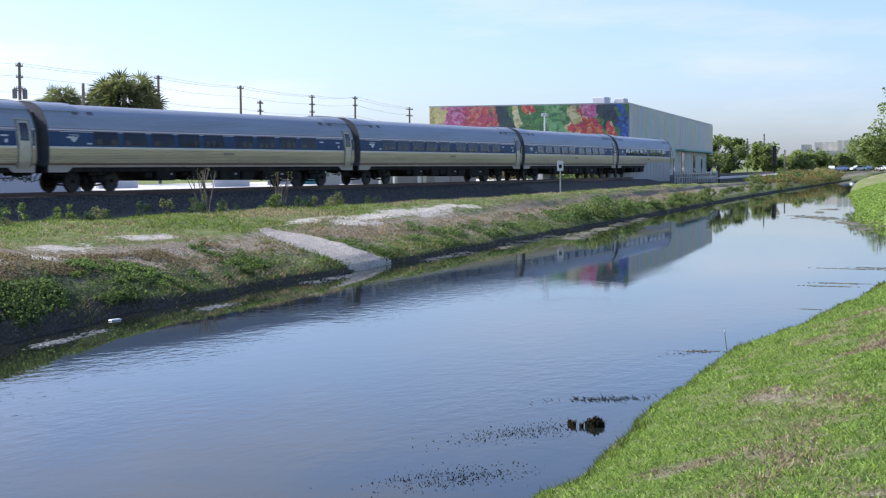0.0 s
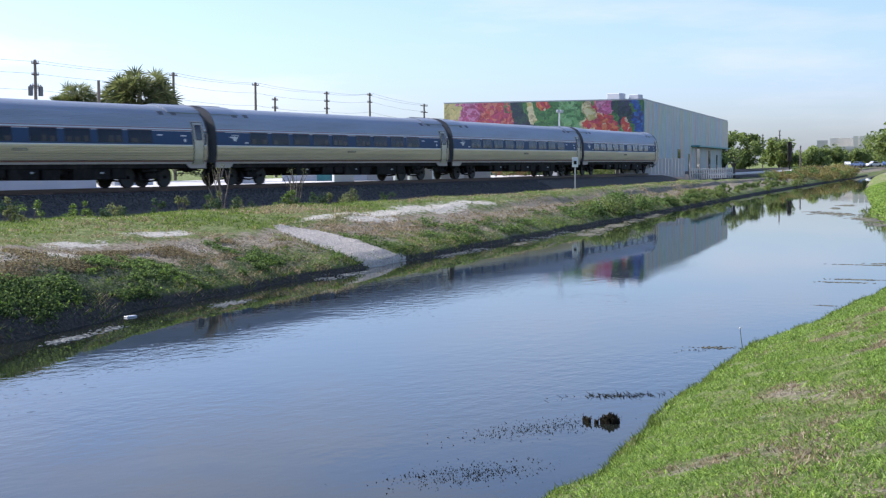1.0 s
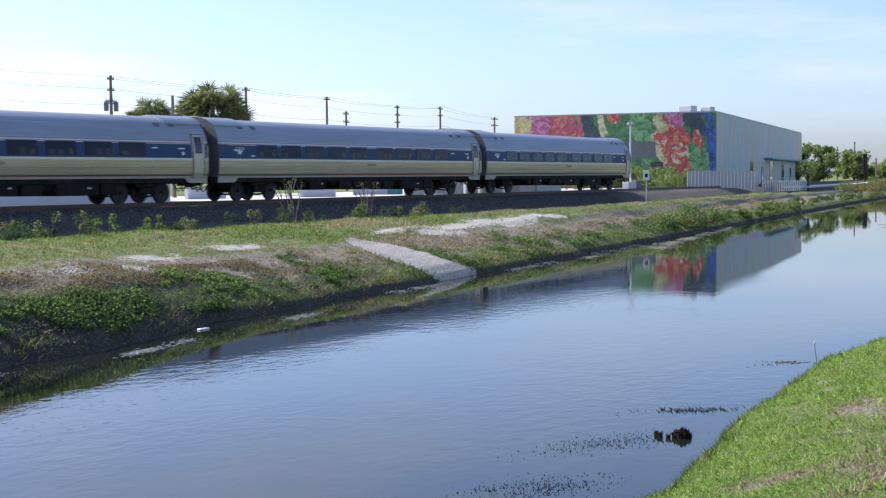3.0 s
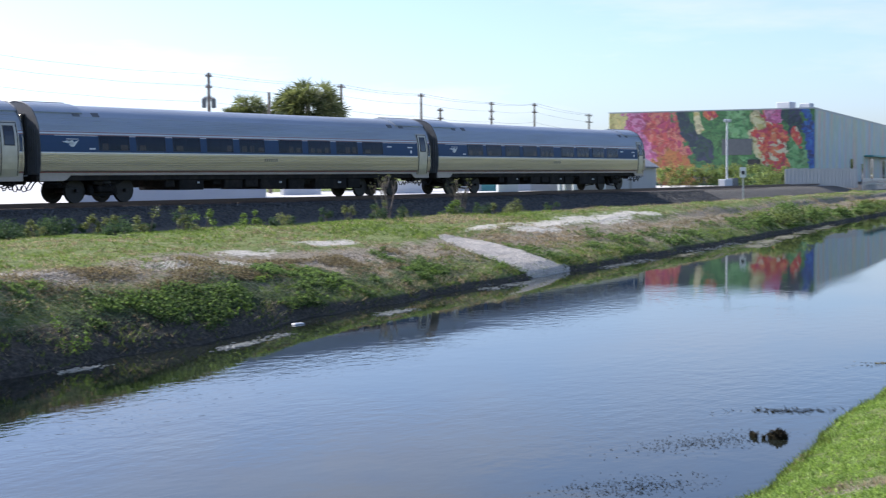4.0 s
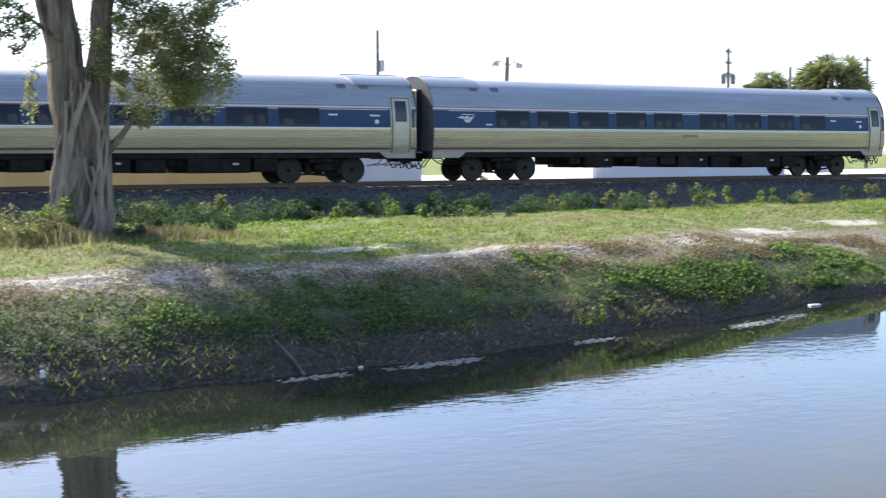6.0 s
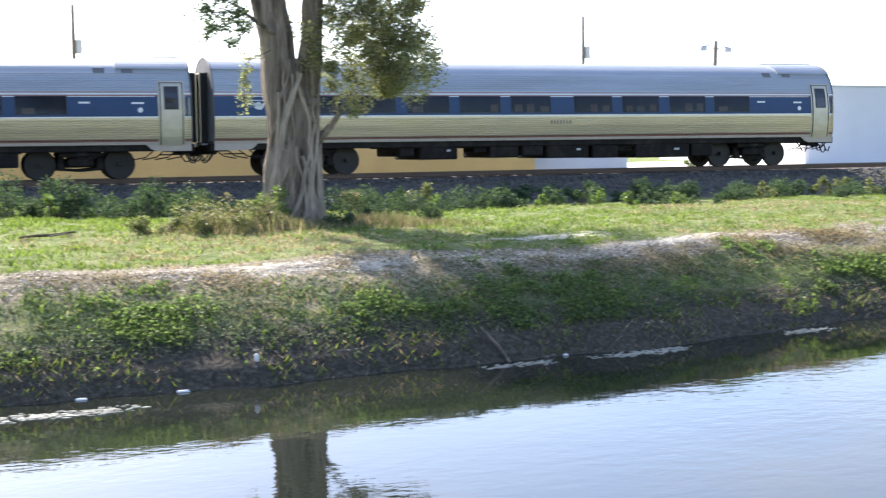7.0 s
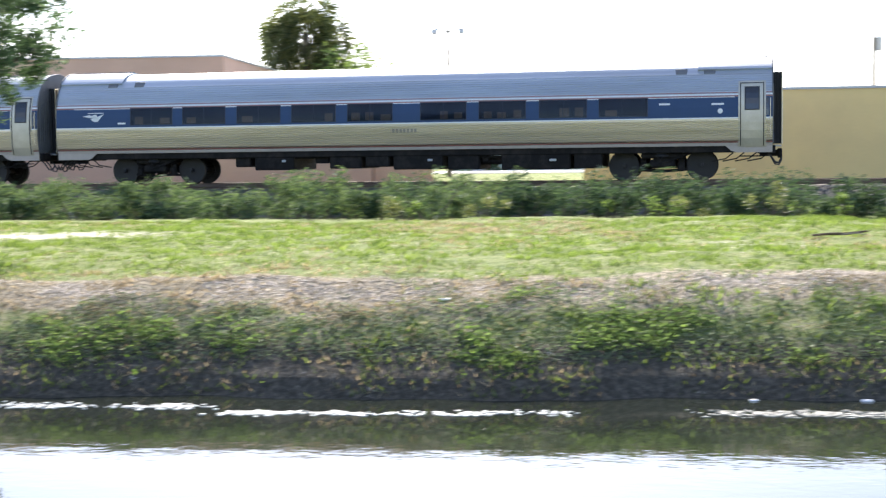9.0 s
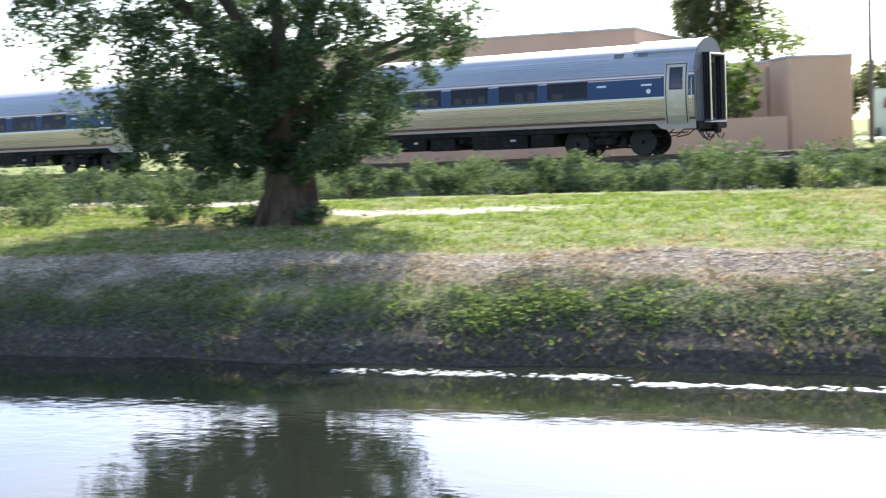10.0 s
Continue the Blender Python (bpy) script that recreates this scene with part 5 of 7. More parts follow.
    k = (w > -0.7) & (w < 0.35) & (rng.random(n) < np.interp(dd, [0.4, 1.2, 1.9, 2.6], [0.5, 0.58, 0.34, 0.08])) & ~bare & (dd > 0.5)
    leaf_spread(rng, "dusty_weeds", "thin dusty olive weeds on the far bank slope", x[k], y[k], 0.05, 0.020, LEAF_GREY)
    k = (np.abs(dd - np.interp(x, [0, 20], [1.9, 2.1])) < 0.75) & (blotch(x * 1.2, dd * 2.2, 11) + 0.2 * rng.normal(size=n) > np.interp(x, [5, 15, 24, 32], [0.98, 0.62, 0.60, 0.9])) & ~bare
    leaf_spread(rng, "brown_scrub", "brown dry scrub along the top of the far bank", x[k], y[k], 0.08, (0.018 + 0.0003 * np.clip(x[k] - 8, 0, 70))[:, None], LEAF_BROWN)
    k = (field(x * 2.7, dd * 3.3, 12.0) + 0.5 * field(x * 6.1, dd * 7.3, 1.0) > 0.95) & (dd < 1.4) & (rng.random(n) < np.interp(x, [8, 16], [0.12, 0.6])) & ~bare
    leaf_spread(rng, "yellow_weeds", "yellow-green leafy weeds low on the far bank", x[k], y[k], 0.14, 0.024, LEAF_YELLOW)


def bank_clods():
    """Loose dry clods and stones along the worn lip of the far bank."""
    rng = np.random.default_rng(91)
    n = 80000
    x = np.where(rng.random(n) < 0.92, rng.uniform(-24, 30, n), rng.uniform(40, 100, n))
    dd = np.clip(rng.normal(2.28, 0.24, n) + lip_shift(x), 0.15, 4.6)
    dd = np.where(rng.random(n) < 0.03, rng.uniform(2.8, 10, n), dd)
    y = far_edge(x) + dd
    k = (blotch(x * 1.3, dd * 2.5, 7) + 0.15 * rng.normal(size=n) > 0.42) & ((x < 16) | (rng.random(n) < 0.3))
    x, y = x[k], y[k]
    n = len(x)
    z = height(x, y)
    r = 0.005 + 0.016 * rng.random(n) ** 2.5 * (1 + 0.006 * np.abs(x))
    base = np.array([(1.7, 0, 0), (0, 1, 0), (-1.7, 0, 0), (0, -1, 0), (0, 0, 0.65), (0, 0, -0.6)])
    v = base[None] * rng.uniform(0.6, 1.4, (n, 6, 3)) * r[:, None, None] + np.stack([x, y, z], -1)[:, None, :]
    v += rng.normal(size=(n, 6, 3)) * r[:, None, None] * 0.18
    f = np.array([(0, 1, 4), (1, 2, 4), (2, 3, 4), (3, 0, 4), (1, 0, 5), (2, 1, 5), (3, 2, 5), (0, 3, 5)])
    faces = (np.arange(n)[:, None, None] * 6 + f[None]).reshape(-1, 3)
    me = fast_mesh("dry_clods", v.reshape(-1, 3), faces, surface("dry_earth_clods", (0.58, 0.49, 0.39), 0.95, 0, 0.25, 5, 40, 0.0, island=0.35), 3)
    tagged(new("dry_clods", me), "loose dry pale clods of earth along the bank's lip", "clods", kind="stuff")


bank_clods()


def foot_grass():
    """Long straw and green grass heaped round the foot of the twisted tree."""
    rng = np.random.default_rng(57)
    n = 9000
    x = np.concatenate([rng.normal(6.4, 0.75, n // 2), rng.normal(9.0, 0.8, n // 2)])
    y = 25.2 + rng.normal(size=n) * 0.45
    k = (np.abs(x - 7.62) > 0.35) | (y < 25.5)
    x, y = x[k], y[k]
    h = 0.10 + 0.18 * np.exp(-((x - 6.5) / 0.8) ** 2) + 0.12 * np.exp(-((x - 8.9) / 0.8) ** 2)
    d = rng.random(len(x)) < 0.4
    blades_object("straw_tussock", "long straw-coloured grass heaped round the tree's foot", blades(rng, x[d], y[d], h[d], 0.010, 0.8), GRASS_DRY)
    blades_object("green_tussock", "long olive-green grass heaped round the tree's foot", blades(rng, x[~d], y[~d], h[~d], 0.010, 0.8), HEDGE_OLIVE)


foot_grass()
make_grass()

rb = random.Random(4)
for i in range(190):
    x = -44 + i * 0.4 + rb.uniform(-0.5, 0.5)
    lo, hi = float(far_edge(x) + crest(x)) + 3.0, float(rail_y(x)) - 3.8
    y = lo + (hi - lo) * (0.02 + 0.9 * rb.random() ** 1.4)
    k = 1.12 if x < -2 else (1.0 if x < 9 else 0.72)
    if x > 12 and rb.random() < 0.35:
        continue
    bush(x, y, rb.uniform(0.6, 1.2), rb.uniform(0.5, 1.3) * k, LEAF_SOFT if x < -4 and rb.random() < 0.75 else LEAF_BUSH, 100 + i, 1100, 0.06)
for i in range(62):
    x = -8 + i * 0.95 + rb.uniform(-0.8, 0.8)
    y = float(far_edge(x) + crest(x)) + rb.uniform(-0.2, 2.2)
    bush(x, y, rb.uniform(0.25, 0.6), rb.uniform(0.35, 0.95), (LEAF_LIGHT, LEAF_BUSH, HEDGE_OLIVE)[int(rb.random() * 3)], 200 + i, 300, 0.045, "weed_clump", "tall leafy weed clump at the meadow edge")
for dx, dy, r, h, mat in ((-1.4, -0.9, 1.0, 0.7, LEAF_DRY), (-2.1, -0.8, 0.8, 0.55, LEAF_DRY), (-1.8, -1.3, 0.7, 0.4, HEDGE_OLIVE), (-0.9, -1.3, 0.7, 0.5, HEDGE_OLIVE), (-2.9, -0.9, 0.7, 0.35, HEDGE_OLIVE), (0.6, -1.2, 0.5, 0.35, LEAF_BUSH), (-0.7, -0.6, 0.5, 0.9, LEAF_LIGHT), (0.9, -0.5, 0.6, 0.7, LEAF_BUSH), (1.6, -0.3, 0.7, 0.6, LEAF_BUSH), (2.6, -0.2, 0.6, 0.6, LEAF_BUSH), (1.2, 0.3, 0.5, 0.8, LEAF_DRY)):
    bush(7.62 + dx, 26.2 + dy, r, h, mat, int(300 + dx * 10), 1100, 0.032, "weed_clump", "weed clump round the foot of the tree")
for dx, dy, r, h in ((-1.5, 1.2, 0.8, 0.6), (-5.5, 2.5, 1.0, 0.8), (-7.5, 3.0, 1.0, 1.0), (-0.9, -0.7, 0.5, 0.4), (0.8, -0.6, 0.5, 0.4), (-9.5, 4.0, 1.0, 1.0)):
    bush(-14.7 + dx, 23.3 + dy, r, h, LEAF_BUSH, int(400 + dx * 10), 500, 0.05, "weed_clump", "grey-green weed clump near the shady tree")

for bx, by, r, h in ((-20.9, 23.2, 0.9, 0.95), (-21.8, 23.6, 0.8, 0.7), (-17.0, 23.0, 0.7, 0.75), (-17.7, 23.3, 0.6, 0.6)):
    bush(bx, by, r, h, LEAF_SOFT, int(600 - bx * 10), 900, 0.045, "meadow_bush", "rounded grey-green bush on the meadow")


# ---- buildings ----
def building(name, label, corners, z0, z1, wall, roof, parapet=0.25):
    """A walled block on four plan corners, with a roof slab and a coping."""
    b = thing(name, label, "building", pose(*corners[0], z0))
    o = Vector((*corners[0], z0))
    cs = [Vector((*c, z0)) - o for c in corners]
    n = len(cs)
    cen = sum(cs, Vector()) / n
    for i in range(n):
        p, q = cs[i], cs[(i + 1) % n]
        sh = Shape()
        d = (q - p).normalized()
        nrm = Vector((-d.y, d.x, 0))
        if nrm.dot(cen - p) < 0:
            nrm = -nrm
        p0 = p + d * 0.2505
        a = [p0, q, q + nrm * 0.25, p0 + nrm * 0.25]
        sh.add([(*v.xy, 0 - 0.4) for v in a] + [(*v.xy, z1 - z0) for v in a], [(0, 1, 2, 3), (4, 7, 6, 5), (0, 4, 5, 1), (1, 5, 6, 2), (2, 6, 7, 3), (3, 7, 4, 0)])
        part("wall", sh, wall, b)
        cp = Shape()
        p1, q1 = p + d * 0.325, q + d * 0.06
        a = [p1 - nrm * 0.06, q1 - nrm * 0.06, q1 + nrm * 0.32, p1 + nrm * 0.32]
        cp.add([(*v.xy, z1 - z0 + 0.004) for v in a] + [(*v.xy, z1 - z0 + 0.1) for v in a], [(0, 1, 2, 3), (4, 7, 6, 5), (0, 4, 5, 1), (1, 5, 6, 2), (2, 6, 7, 3), (3, 7, 4, 0)])
        part("coping", cp, METAL_GREY, b)
    rf = Shape()
    rf.add([(*c.xy, z1 - z0 - parapet) for c in cs] + [(*c.xy, z1 - z0 - parapet + 0.05) for c in cs], [tuple(range(n)), tuple(range(2 * n - 1, n - 1, -1))])
    part("roof", rf, roof, b)
    return b


building("yellow_warehouse", "long low yellow stucco building behind the railway", [(-3.7, 56.5), (27.2, 56.5), (27.2, 72), (-3.7, 72)], 1.6, 5.3, YELLOW_WALL, GREY_ROOF)
building("white_warehouse", "white metal-clad building beside the railway", [(27.24, 58.8), (34.0, 60.3), (34.8, 76), (27.24, 75.2)], 1.6, 6.1, WHITE_WALL, GREY_ROOF)
building("white_shop", "low white flat-roofed building beyond the railway", [(46.6, 63.4), (62.0, 64.5), (66.0, 88.0), (54.0, 91.0)], 1.6, 5.85, WHITE_WALL, GREY_ROOF)
building("mural_warehouse", "large warehouse with one wall painted in a bright floral mural", [(145.8, 65.8), (231.9, 89.0), (225.8, 111.6), (139.9, 88.4)], 1.6, 10.1, METAL_GREY, GREY_ROOF)
building("tan_store", "tan stucco flat-roofed building behind the railway", [(-13.6, 63.0), (-11.3, 65.2), (-13.5, 78), (-21, 77), (-21.5, 67.5), (-15.4, 66.5)], 1.6, 5.8, TAN_WALL, GREY_ROOF)
building("tan_hall", "tall tan stucco hall behind the railway", [(-22.4, 68.4), (-23.9, 85.7), (-46, 84), (-45, 66.2)], 1.6, 7.95, TAN_WALL, GREY_ROOF)


# ---- poles ----
def utility_pole(az, d, top_el, arms=1, transformer=False, lean=0.0, lamps=False, box=False, reach=0.5):
    x, y = polar(az, d)
    z = EYE + top_el * d
    p = thing("utility_pole", "weathered timber utility pole with wires", "utility pole", pose(x, y, 1.5, 0, lean, 0), group="utility poles")
    h = z - 1.5
    part("post", Shape().rod([(0, 0, -0.4), (0, 0, h * 0.5), (0, 0, h)], [0.17, 0.15, 0.11], 9), POLE, p)
    for i in range(arms):
        zz = h - 0.35 - i * 0.9
        a = part("crossarm", Shape().box(-reach, -0.06, zz, reach, 0.06, zz + 0.11, 0.01), POLE, p)
        for q in (-0.92 * reach, -0.45 * reach, 0.45 * reach, 0.92 * reach):
            part("insulator", Shape().lathe((q, 0, zz + 0.11), "z", [(0, 0.03), (0.05, 0.05), (0.09, 0.03), (0.14, 0.045), (0.16, 0.01)], 8), METAL_GREY, a)
    if transformer:
        for q in (-0.52, 0.52):
            part("transformer", Shape().lathe((q, 0, h - 2.9), "z", [(0, 0.02), (0.02, 0.2), (0.75, 0.2), (0.8, 0.1), (0.92, 0.04)], 12), DULL_GREY, p)
        part("transformer_bracket", Shape().box(-0.5, -0.04, h - 2.3, 0.5, 0.04, h - 2.2, 0.01), DULL_GREY, p)
        part("service_arm", Shape().rod([(-0.1, 0, h - 3.6), (-0.9, 0, h - 3.3), (-1.7, 0, h - 3.45)], 0.03, 5), DULL_GREY, p)
    if lamps:
        for s in (-1, 1):
            part("lamp_arm", Shape().rod([(0, 0, h - 0.5), (s * 0.4, 0, h - 0.25), (s * 0.75, 0, h - 0.3)], 0.035, 6), METAL_GREY, p)
            part("lamp_head", Shape().box(s * 0.75 - 0.2, -0.12, h - 0.55, s * 0.75 + 0.2, 0.12, h - 0.28, 0.05), METAL_GREY, p)
    if box:
        part("service_box", Shape().box(0.12, -0.18, h - 2.9, 0.5, 0.18, h - 2.1, 0.03), METAL_GREY, p)
        part("bracket", Shape().box(-0.1, -0.04, h - 2.6, 0.14, 0.04, h - 2.5, 0.01), METAL_GREY, p)
    return Vector((x, y, z))


POLES = [utility_pole(41.65, 118, 0.0729, 3, True, reach=0.35), utility_pole(46.92, 135, 0.0651), utility_pole(50.14, 150, 0.0583), utility_pole(52.98, 172, 0.0519, 3), utility_pole(54.71, 180, 0.0508, 2), utility_pole(56.90, 200, 0.0429, 2, reach=0.85)]
utility_pole(44.03, 112, 0.0593, 0)
utility_pole(50.91, 160, 0.0479, 2)
utility_pole(32.72, 76, 0.0690, 0, False, 2.4, True)
utility_pole(27.67, 100, 0.0881, 0, False, 0, False, True)
utility_pole(7.50, 88, 0.0983, 0, False, 0, False, True)
utility_pole(-24.75, 95, 0.0907, 1)
utility_pole(-9.15, 78, 0.0905, 0, lamps=True)


# ---- beyond the railway, far right ----
def bar(sh, p, q, w, z0, z1):
    """A wall piece between two plan points."""
    p, q = Vector(p), Vector(q)
    d = (q - p).normalized()
    n = Vector((-d.y, d.x)) * w / 2
    a = [p + n, q + n, q - n, p - n]
    sh.add([(v.x, v.y, z0) for v in a] + [(v.x, v.y, z1) for v in a], [(0, 3, 2, 1), (4, 5, 6, 7), (0, 1, 5, 4), (1, 2, 6, 5), (2, 3, 7, 6), (3, 0, 4, 7)])
    return sh


def mural_material():
    m = bpy.data.materials.new("floral_mural_paint")
    nt, nn, ln = nodes_of(m)
    b = nn["Principled BSDF"]
    t = nn.new("ShaderNodeTexCoord")
    n1 = nn.new("ShaderNodeTexNoise")
    n1.inputs["Scale"].default_value, n1.inputs["Detail"].default_value = 0.45, 5
    ln.new(t.outputs["Object"], n1.inputs["Vector"])
    dist = nn.new("ShaderNodeVectorMath")
    dist.operation = "MULTIPLY_ADD"
    dist.inputs[1].default_value = (5.0, 5.0, 5.0)
    ln.new(n1.outputs["Color"], dist.inputs[0])
    ln.new(t.outputs["Object"], dist.inputs[2])
    vor = nn.new("ShaderNodeTexVoronoi")
    vor.inputs["Scale"].default_value = 1.9
    ln.new(dist.outputs[0], vor.inputs["Vector"])
    sep = nn.new("ShaderNodeSeparateXYZ")
    ln.new(t.outputs["Generated"], sep.inputs[0])
    cell = nn.new("ShaderNodeSeparateColor")
    ln.new(vor.outputs["Color"], cell.inputs[0])

    def pick(stops):
        r = nn.new("ShaderNodeValToRGB")
        r.color_ramp.interpolation = "CONSTANT"
        while len(r.color_ramp.elements) < len(stops):
            r.color_ramp.elements.new(0.5)
        for e, (p, c) in zip(r.color_ramp.elements, stops):
            e.position, e.color = p, (*c, 1)
        ln.new(cell.outputs[0], r.inputs[0])
        return r.outputs[0]

    palette = {
        "yellow": pick([(0, (0.64, 0.57, 0.24)), (0.8, (0.58, 0.53, 0.20))]),
        "pink": pick([(0, (0.56, 0.15, 0.33)), (0.35, (0.62, 0.26, 0.42)), (0.7, (0.46, 0.10, 0.22))]),
        "red": pick([(0, (0.52, 0.10, 0.09)), (0.4, (0.60, 0.22, 0.16)), (0.7, (0.44, 0.07, 0.14))]),
        "amber": pick([(0, (0.50, 0.20, 0.06)), (0.5, (0.42, 0.22, 0.06)), (0.8, (0.52, 0.12, 0.07))]),
        "dark": pick([(0, (0.025, 0.05, 0.075)), (0.55, (0.035, 0.085, 0.07)), (0.85, (0.05, 0.06, 0.12))]),
        "green": pick([(0, (0.07, 0.22, 0.07)), (0.45, (0.05, 0.16, 0.06)), (0.8, (0.11, 0.28, 0.09))]),
        "leaf": pick([(0, (0.16, 0.38, 0.14)), (0.4, (0.22, 0.45, 0.20)), (0.75, (0.08, 0.25, 0.09))]),
        "cream": pick([(0, (0.66, 0.62, 0.36)), (0.5, (0.60, 0.55, 0.30)), (0.8, (0.50, 0.44, 0.16))]),
        "bloom": pick([(0, (0.60, 0.08, 0.06)), (0.45, (0.66, 0.22, 0.10)), (0.65, (0.66, 0.60, 0.42)), (0.8, (0.52, 0.06, 0.12))]),
        "blue": pick([(0, (0.03, 0.10, 0.40)), (0.5, (0.05, 0.18, 0.48)), (0.8, (0.04, 0.07, 0.22))])}
    ragged = mathn(nt, "SUBTRACT", noise_out(nt, 0.75, 4, 0.65, t.outputs["Object"]), 0.5)
    slant = mathn(nt, "ADD", sep.outputs[0], mathn(nt, "MULTIPLY", mathn(nt, "SUBTRACT", sep.outputs[2], 0.6), 0.10))
    col = palette["green"]
    # patches of paint: colour, middle and reach along and up the wall
    for name, u0, v0, ru, rv in (("yellow", 0.02, 0.8, 0.26, 1.0), ("pink", 0.19, 0.60, 0.11, 0.55), ("red", 0.30, 0.62, 0.10, 0.60), ("amber", 0.29, 0.20, 0.11, 0.28), ("pink", 0.07, 0.28, 0.08, 0.22),
                                 ("dark", 0.41, 0.82, 0.035, 0.30), ("dark", 0.46, 0.50, 0.05, 0.22), ("dark", 0.425, 0.12, 0.04, 0.12), ("cream", 0.475, 0.86, 0.022, 0.16), ("bloom", 0.545, 0.95, 0.035, 0.08),
                                 ("leaf", 0.665, 0.70, 0.06, 0.40), ("cream", 0.73, 0.55, 0.035, 0.25), ("bloom", 0.80, 0.60, 0.075, 0.42), ("pink", 0.85, 0.94, 0.05, 0.12), ("cream", 0.76, 0.86, 0.03, 0.12),
                                 ("leaf", 0.92, 0.35, 0.06, 0.25), ("dark", 0.93, 0.88, 0.05, 0.22), ("bloom", 0.925, 0.62, 0.022, 0.14), ("blue", 1.0, 0.30, 0.055, 0.75)):
        du = mathn(nt, "MULTIPLY", mathn(nt, "SUBTRACT", slant, u0), 1 / ru)
        dv = mathn(nt, "MULTIPLY", mathn(nt, "SUBTRACT", sep.outputs[2], v0), 1 / rv)
        r2 = mathn(nt, "ADD", mathn(nt, "MULTIPLY", du, du), mathn(nt, "MULTIPLY", dv, dv))
        f = ramp(nt, mathn(nt, "ADD", r2, mathn(nt, "MULTIPLY", ragged, 4.2)), [(0.96, (1, 1, 1)), (1.0, (0, 0, 0))])
        col = mixc(nt, f, col, palette[name])
    strokes = nn.new("ShaderNodeTexVoronoi")
    strokes.inputs["Scale"].default_value = 2.6
    far_off = nn.new("ShaderNodeVectorMath")
    far_off.operation = "MULTIPLY_ADD"
    far_off.inputs[1].default_value = (3.0, 3.0, 3.0)
    n2 = nn.new("ShaderNodeTexNoise")
    n2.inputs["Scale"].default_value, n2.inputs["Detail"].default_value = 0.9, 3
    ln.new(t.outputs["Object"], n2.inputs["Vector"])
    ln.new(n2.outputs["Color"], far_off.inputs[0])
    ln.new(t.outputs["Object"], far_off.inputs[2])
    ln.new(far_off.outputs[0], strokes.inputs["Vector"])
    sc = nn.new("ShaderNodeSeparateColor")
    ln.new(strokes.outputs["Color"], sc.inputs[0])
    tone = ramp(nt, sc.outputs[1], [(0.22, (0.7, 0.66, 0.66)), (0.26, (1, 1, 1)), (0.78, (1, 1, 1)), (0.82, (1.2, 1.12, 1.1))])
    col = mixc(nt, 1.0, col, tone, "MULTIPLY")
    ln.new(mixc(nt, 0.14, col, (0.30, 0.28, 0.25)), b.inputs["Base Color"])
    b.inputs["Roughness"].default_value = 0.8
    return m


MURAL = mural_material()
def streak_material():
    m = bpy.data.materials.new("streaked_pastel_cladding")
    nt, nn, ln = nodes_of(m)
    b = nn["Principled BSDF"]
    n = noise_out(nt, 0.55, 5, 0.65, coords(nt, (1, 1, 0.10)))
    col = ramp(nt, n, [(0.30, (0.30, 0.44, 0.60)), (0.42, (0.55, 0.57, 0.58)), (0.49, (0.40, 0.56, 0.46)), (0.55, (0.66, 0.58, 0.40)), (0.62, (0.62, 0.40, 0.42)), (0.75, (0.48, 0.55, 0.66))])
    grime = ramp(nt, noise_out(nt, 2.5, 5, 0.7, coords(nt, (1, 1, 0.3))), [(0.3, (0.8,) * 3), (0.7, (1.12,) * 3)])
    ln.new(mixc(nt, 1.0, col, grime, "MULTIPLY"), b.inputs["Base Color"])
    b.inputs["Roughness"].default_value = 0.6
    return m


STREAK = streak_material()
TEAL = surface("teal_door_paint", (0.10, 0.32, 0.30), 0.5)
HEDGE = leaf_material("far_olive_leaves", (0.105, 0.145, 0.055), (0.26, 0.31, 0.125), 0.45)
RUSTY = leaf_material("russet_brush_leaves", (0.16, 0.12, 0.06), (0.34, 0.30, 0.12), 0.3)
TAN_PANEL = surface("cream_precast_panel", (0.80, 0.74, 0.60), 0.9, 0, 0.1, 0.3, 8, 0.01)
CAR_WHITE = surface("white_car_paint", (0.75, 0.75, 0.77), 0.25)
CAR_BLUE = surface("blue_car_paint", (0.10, 0.16, 0.30), 0.25)


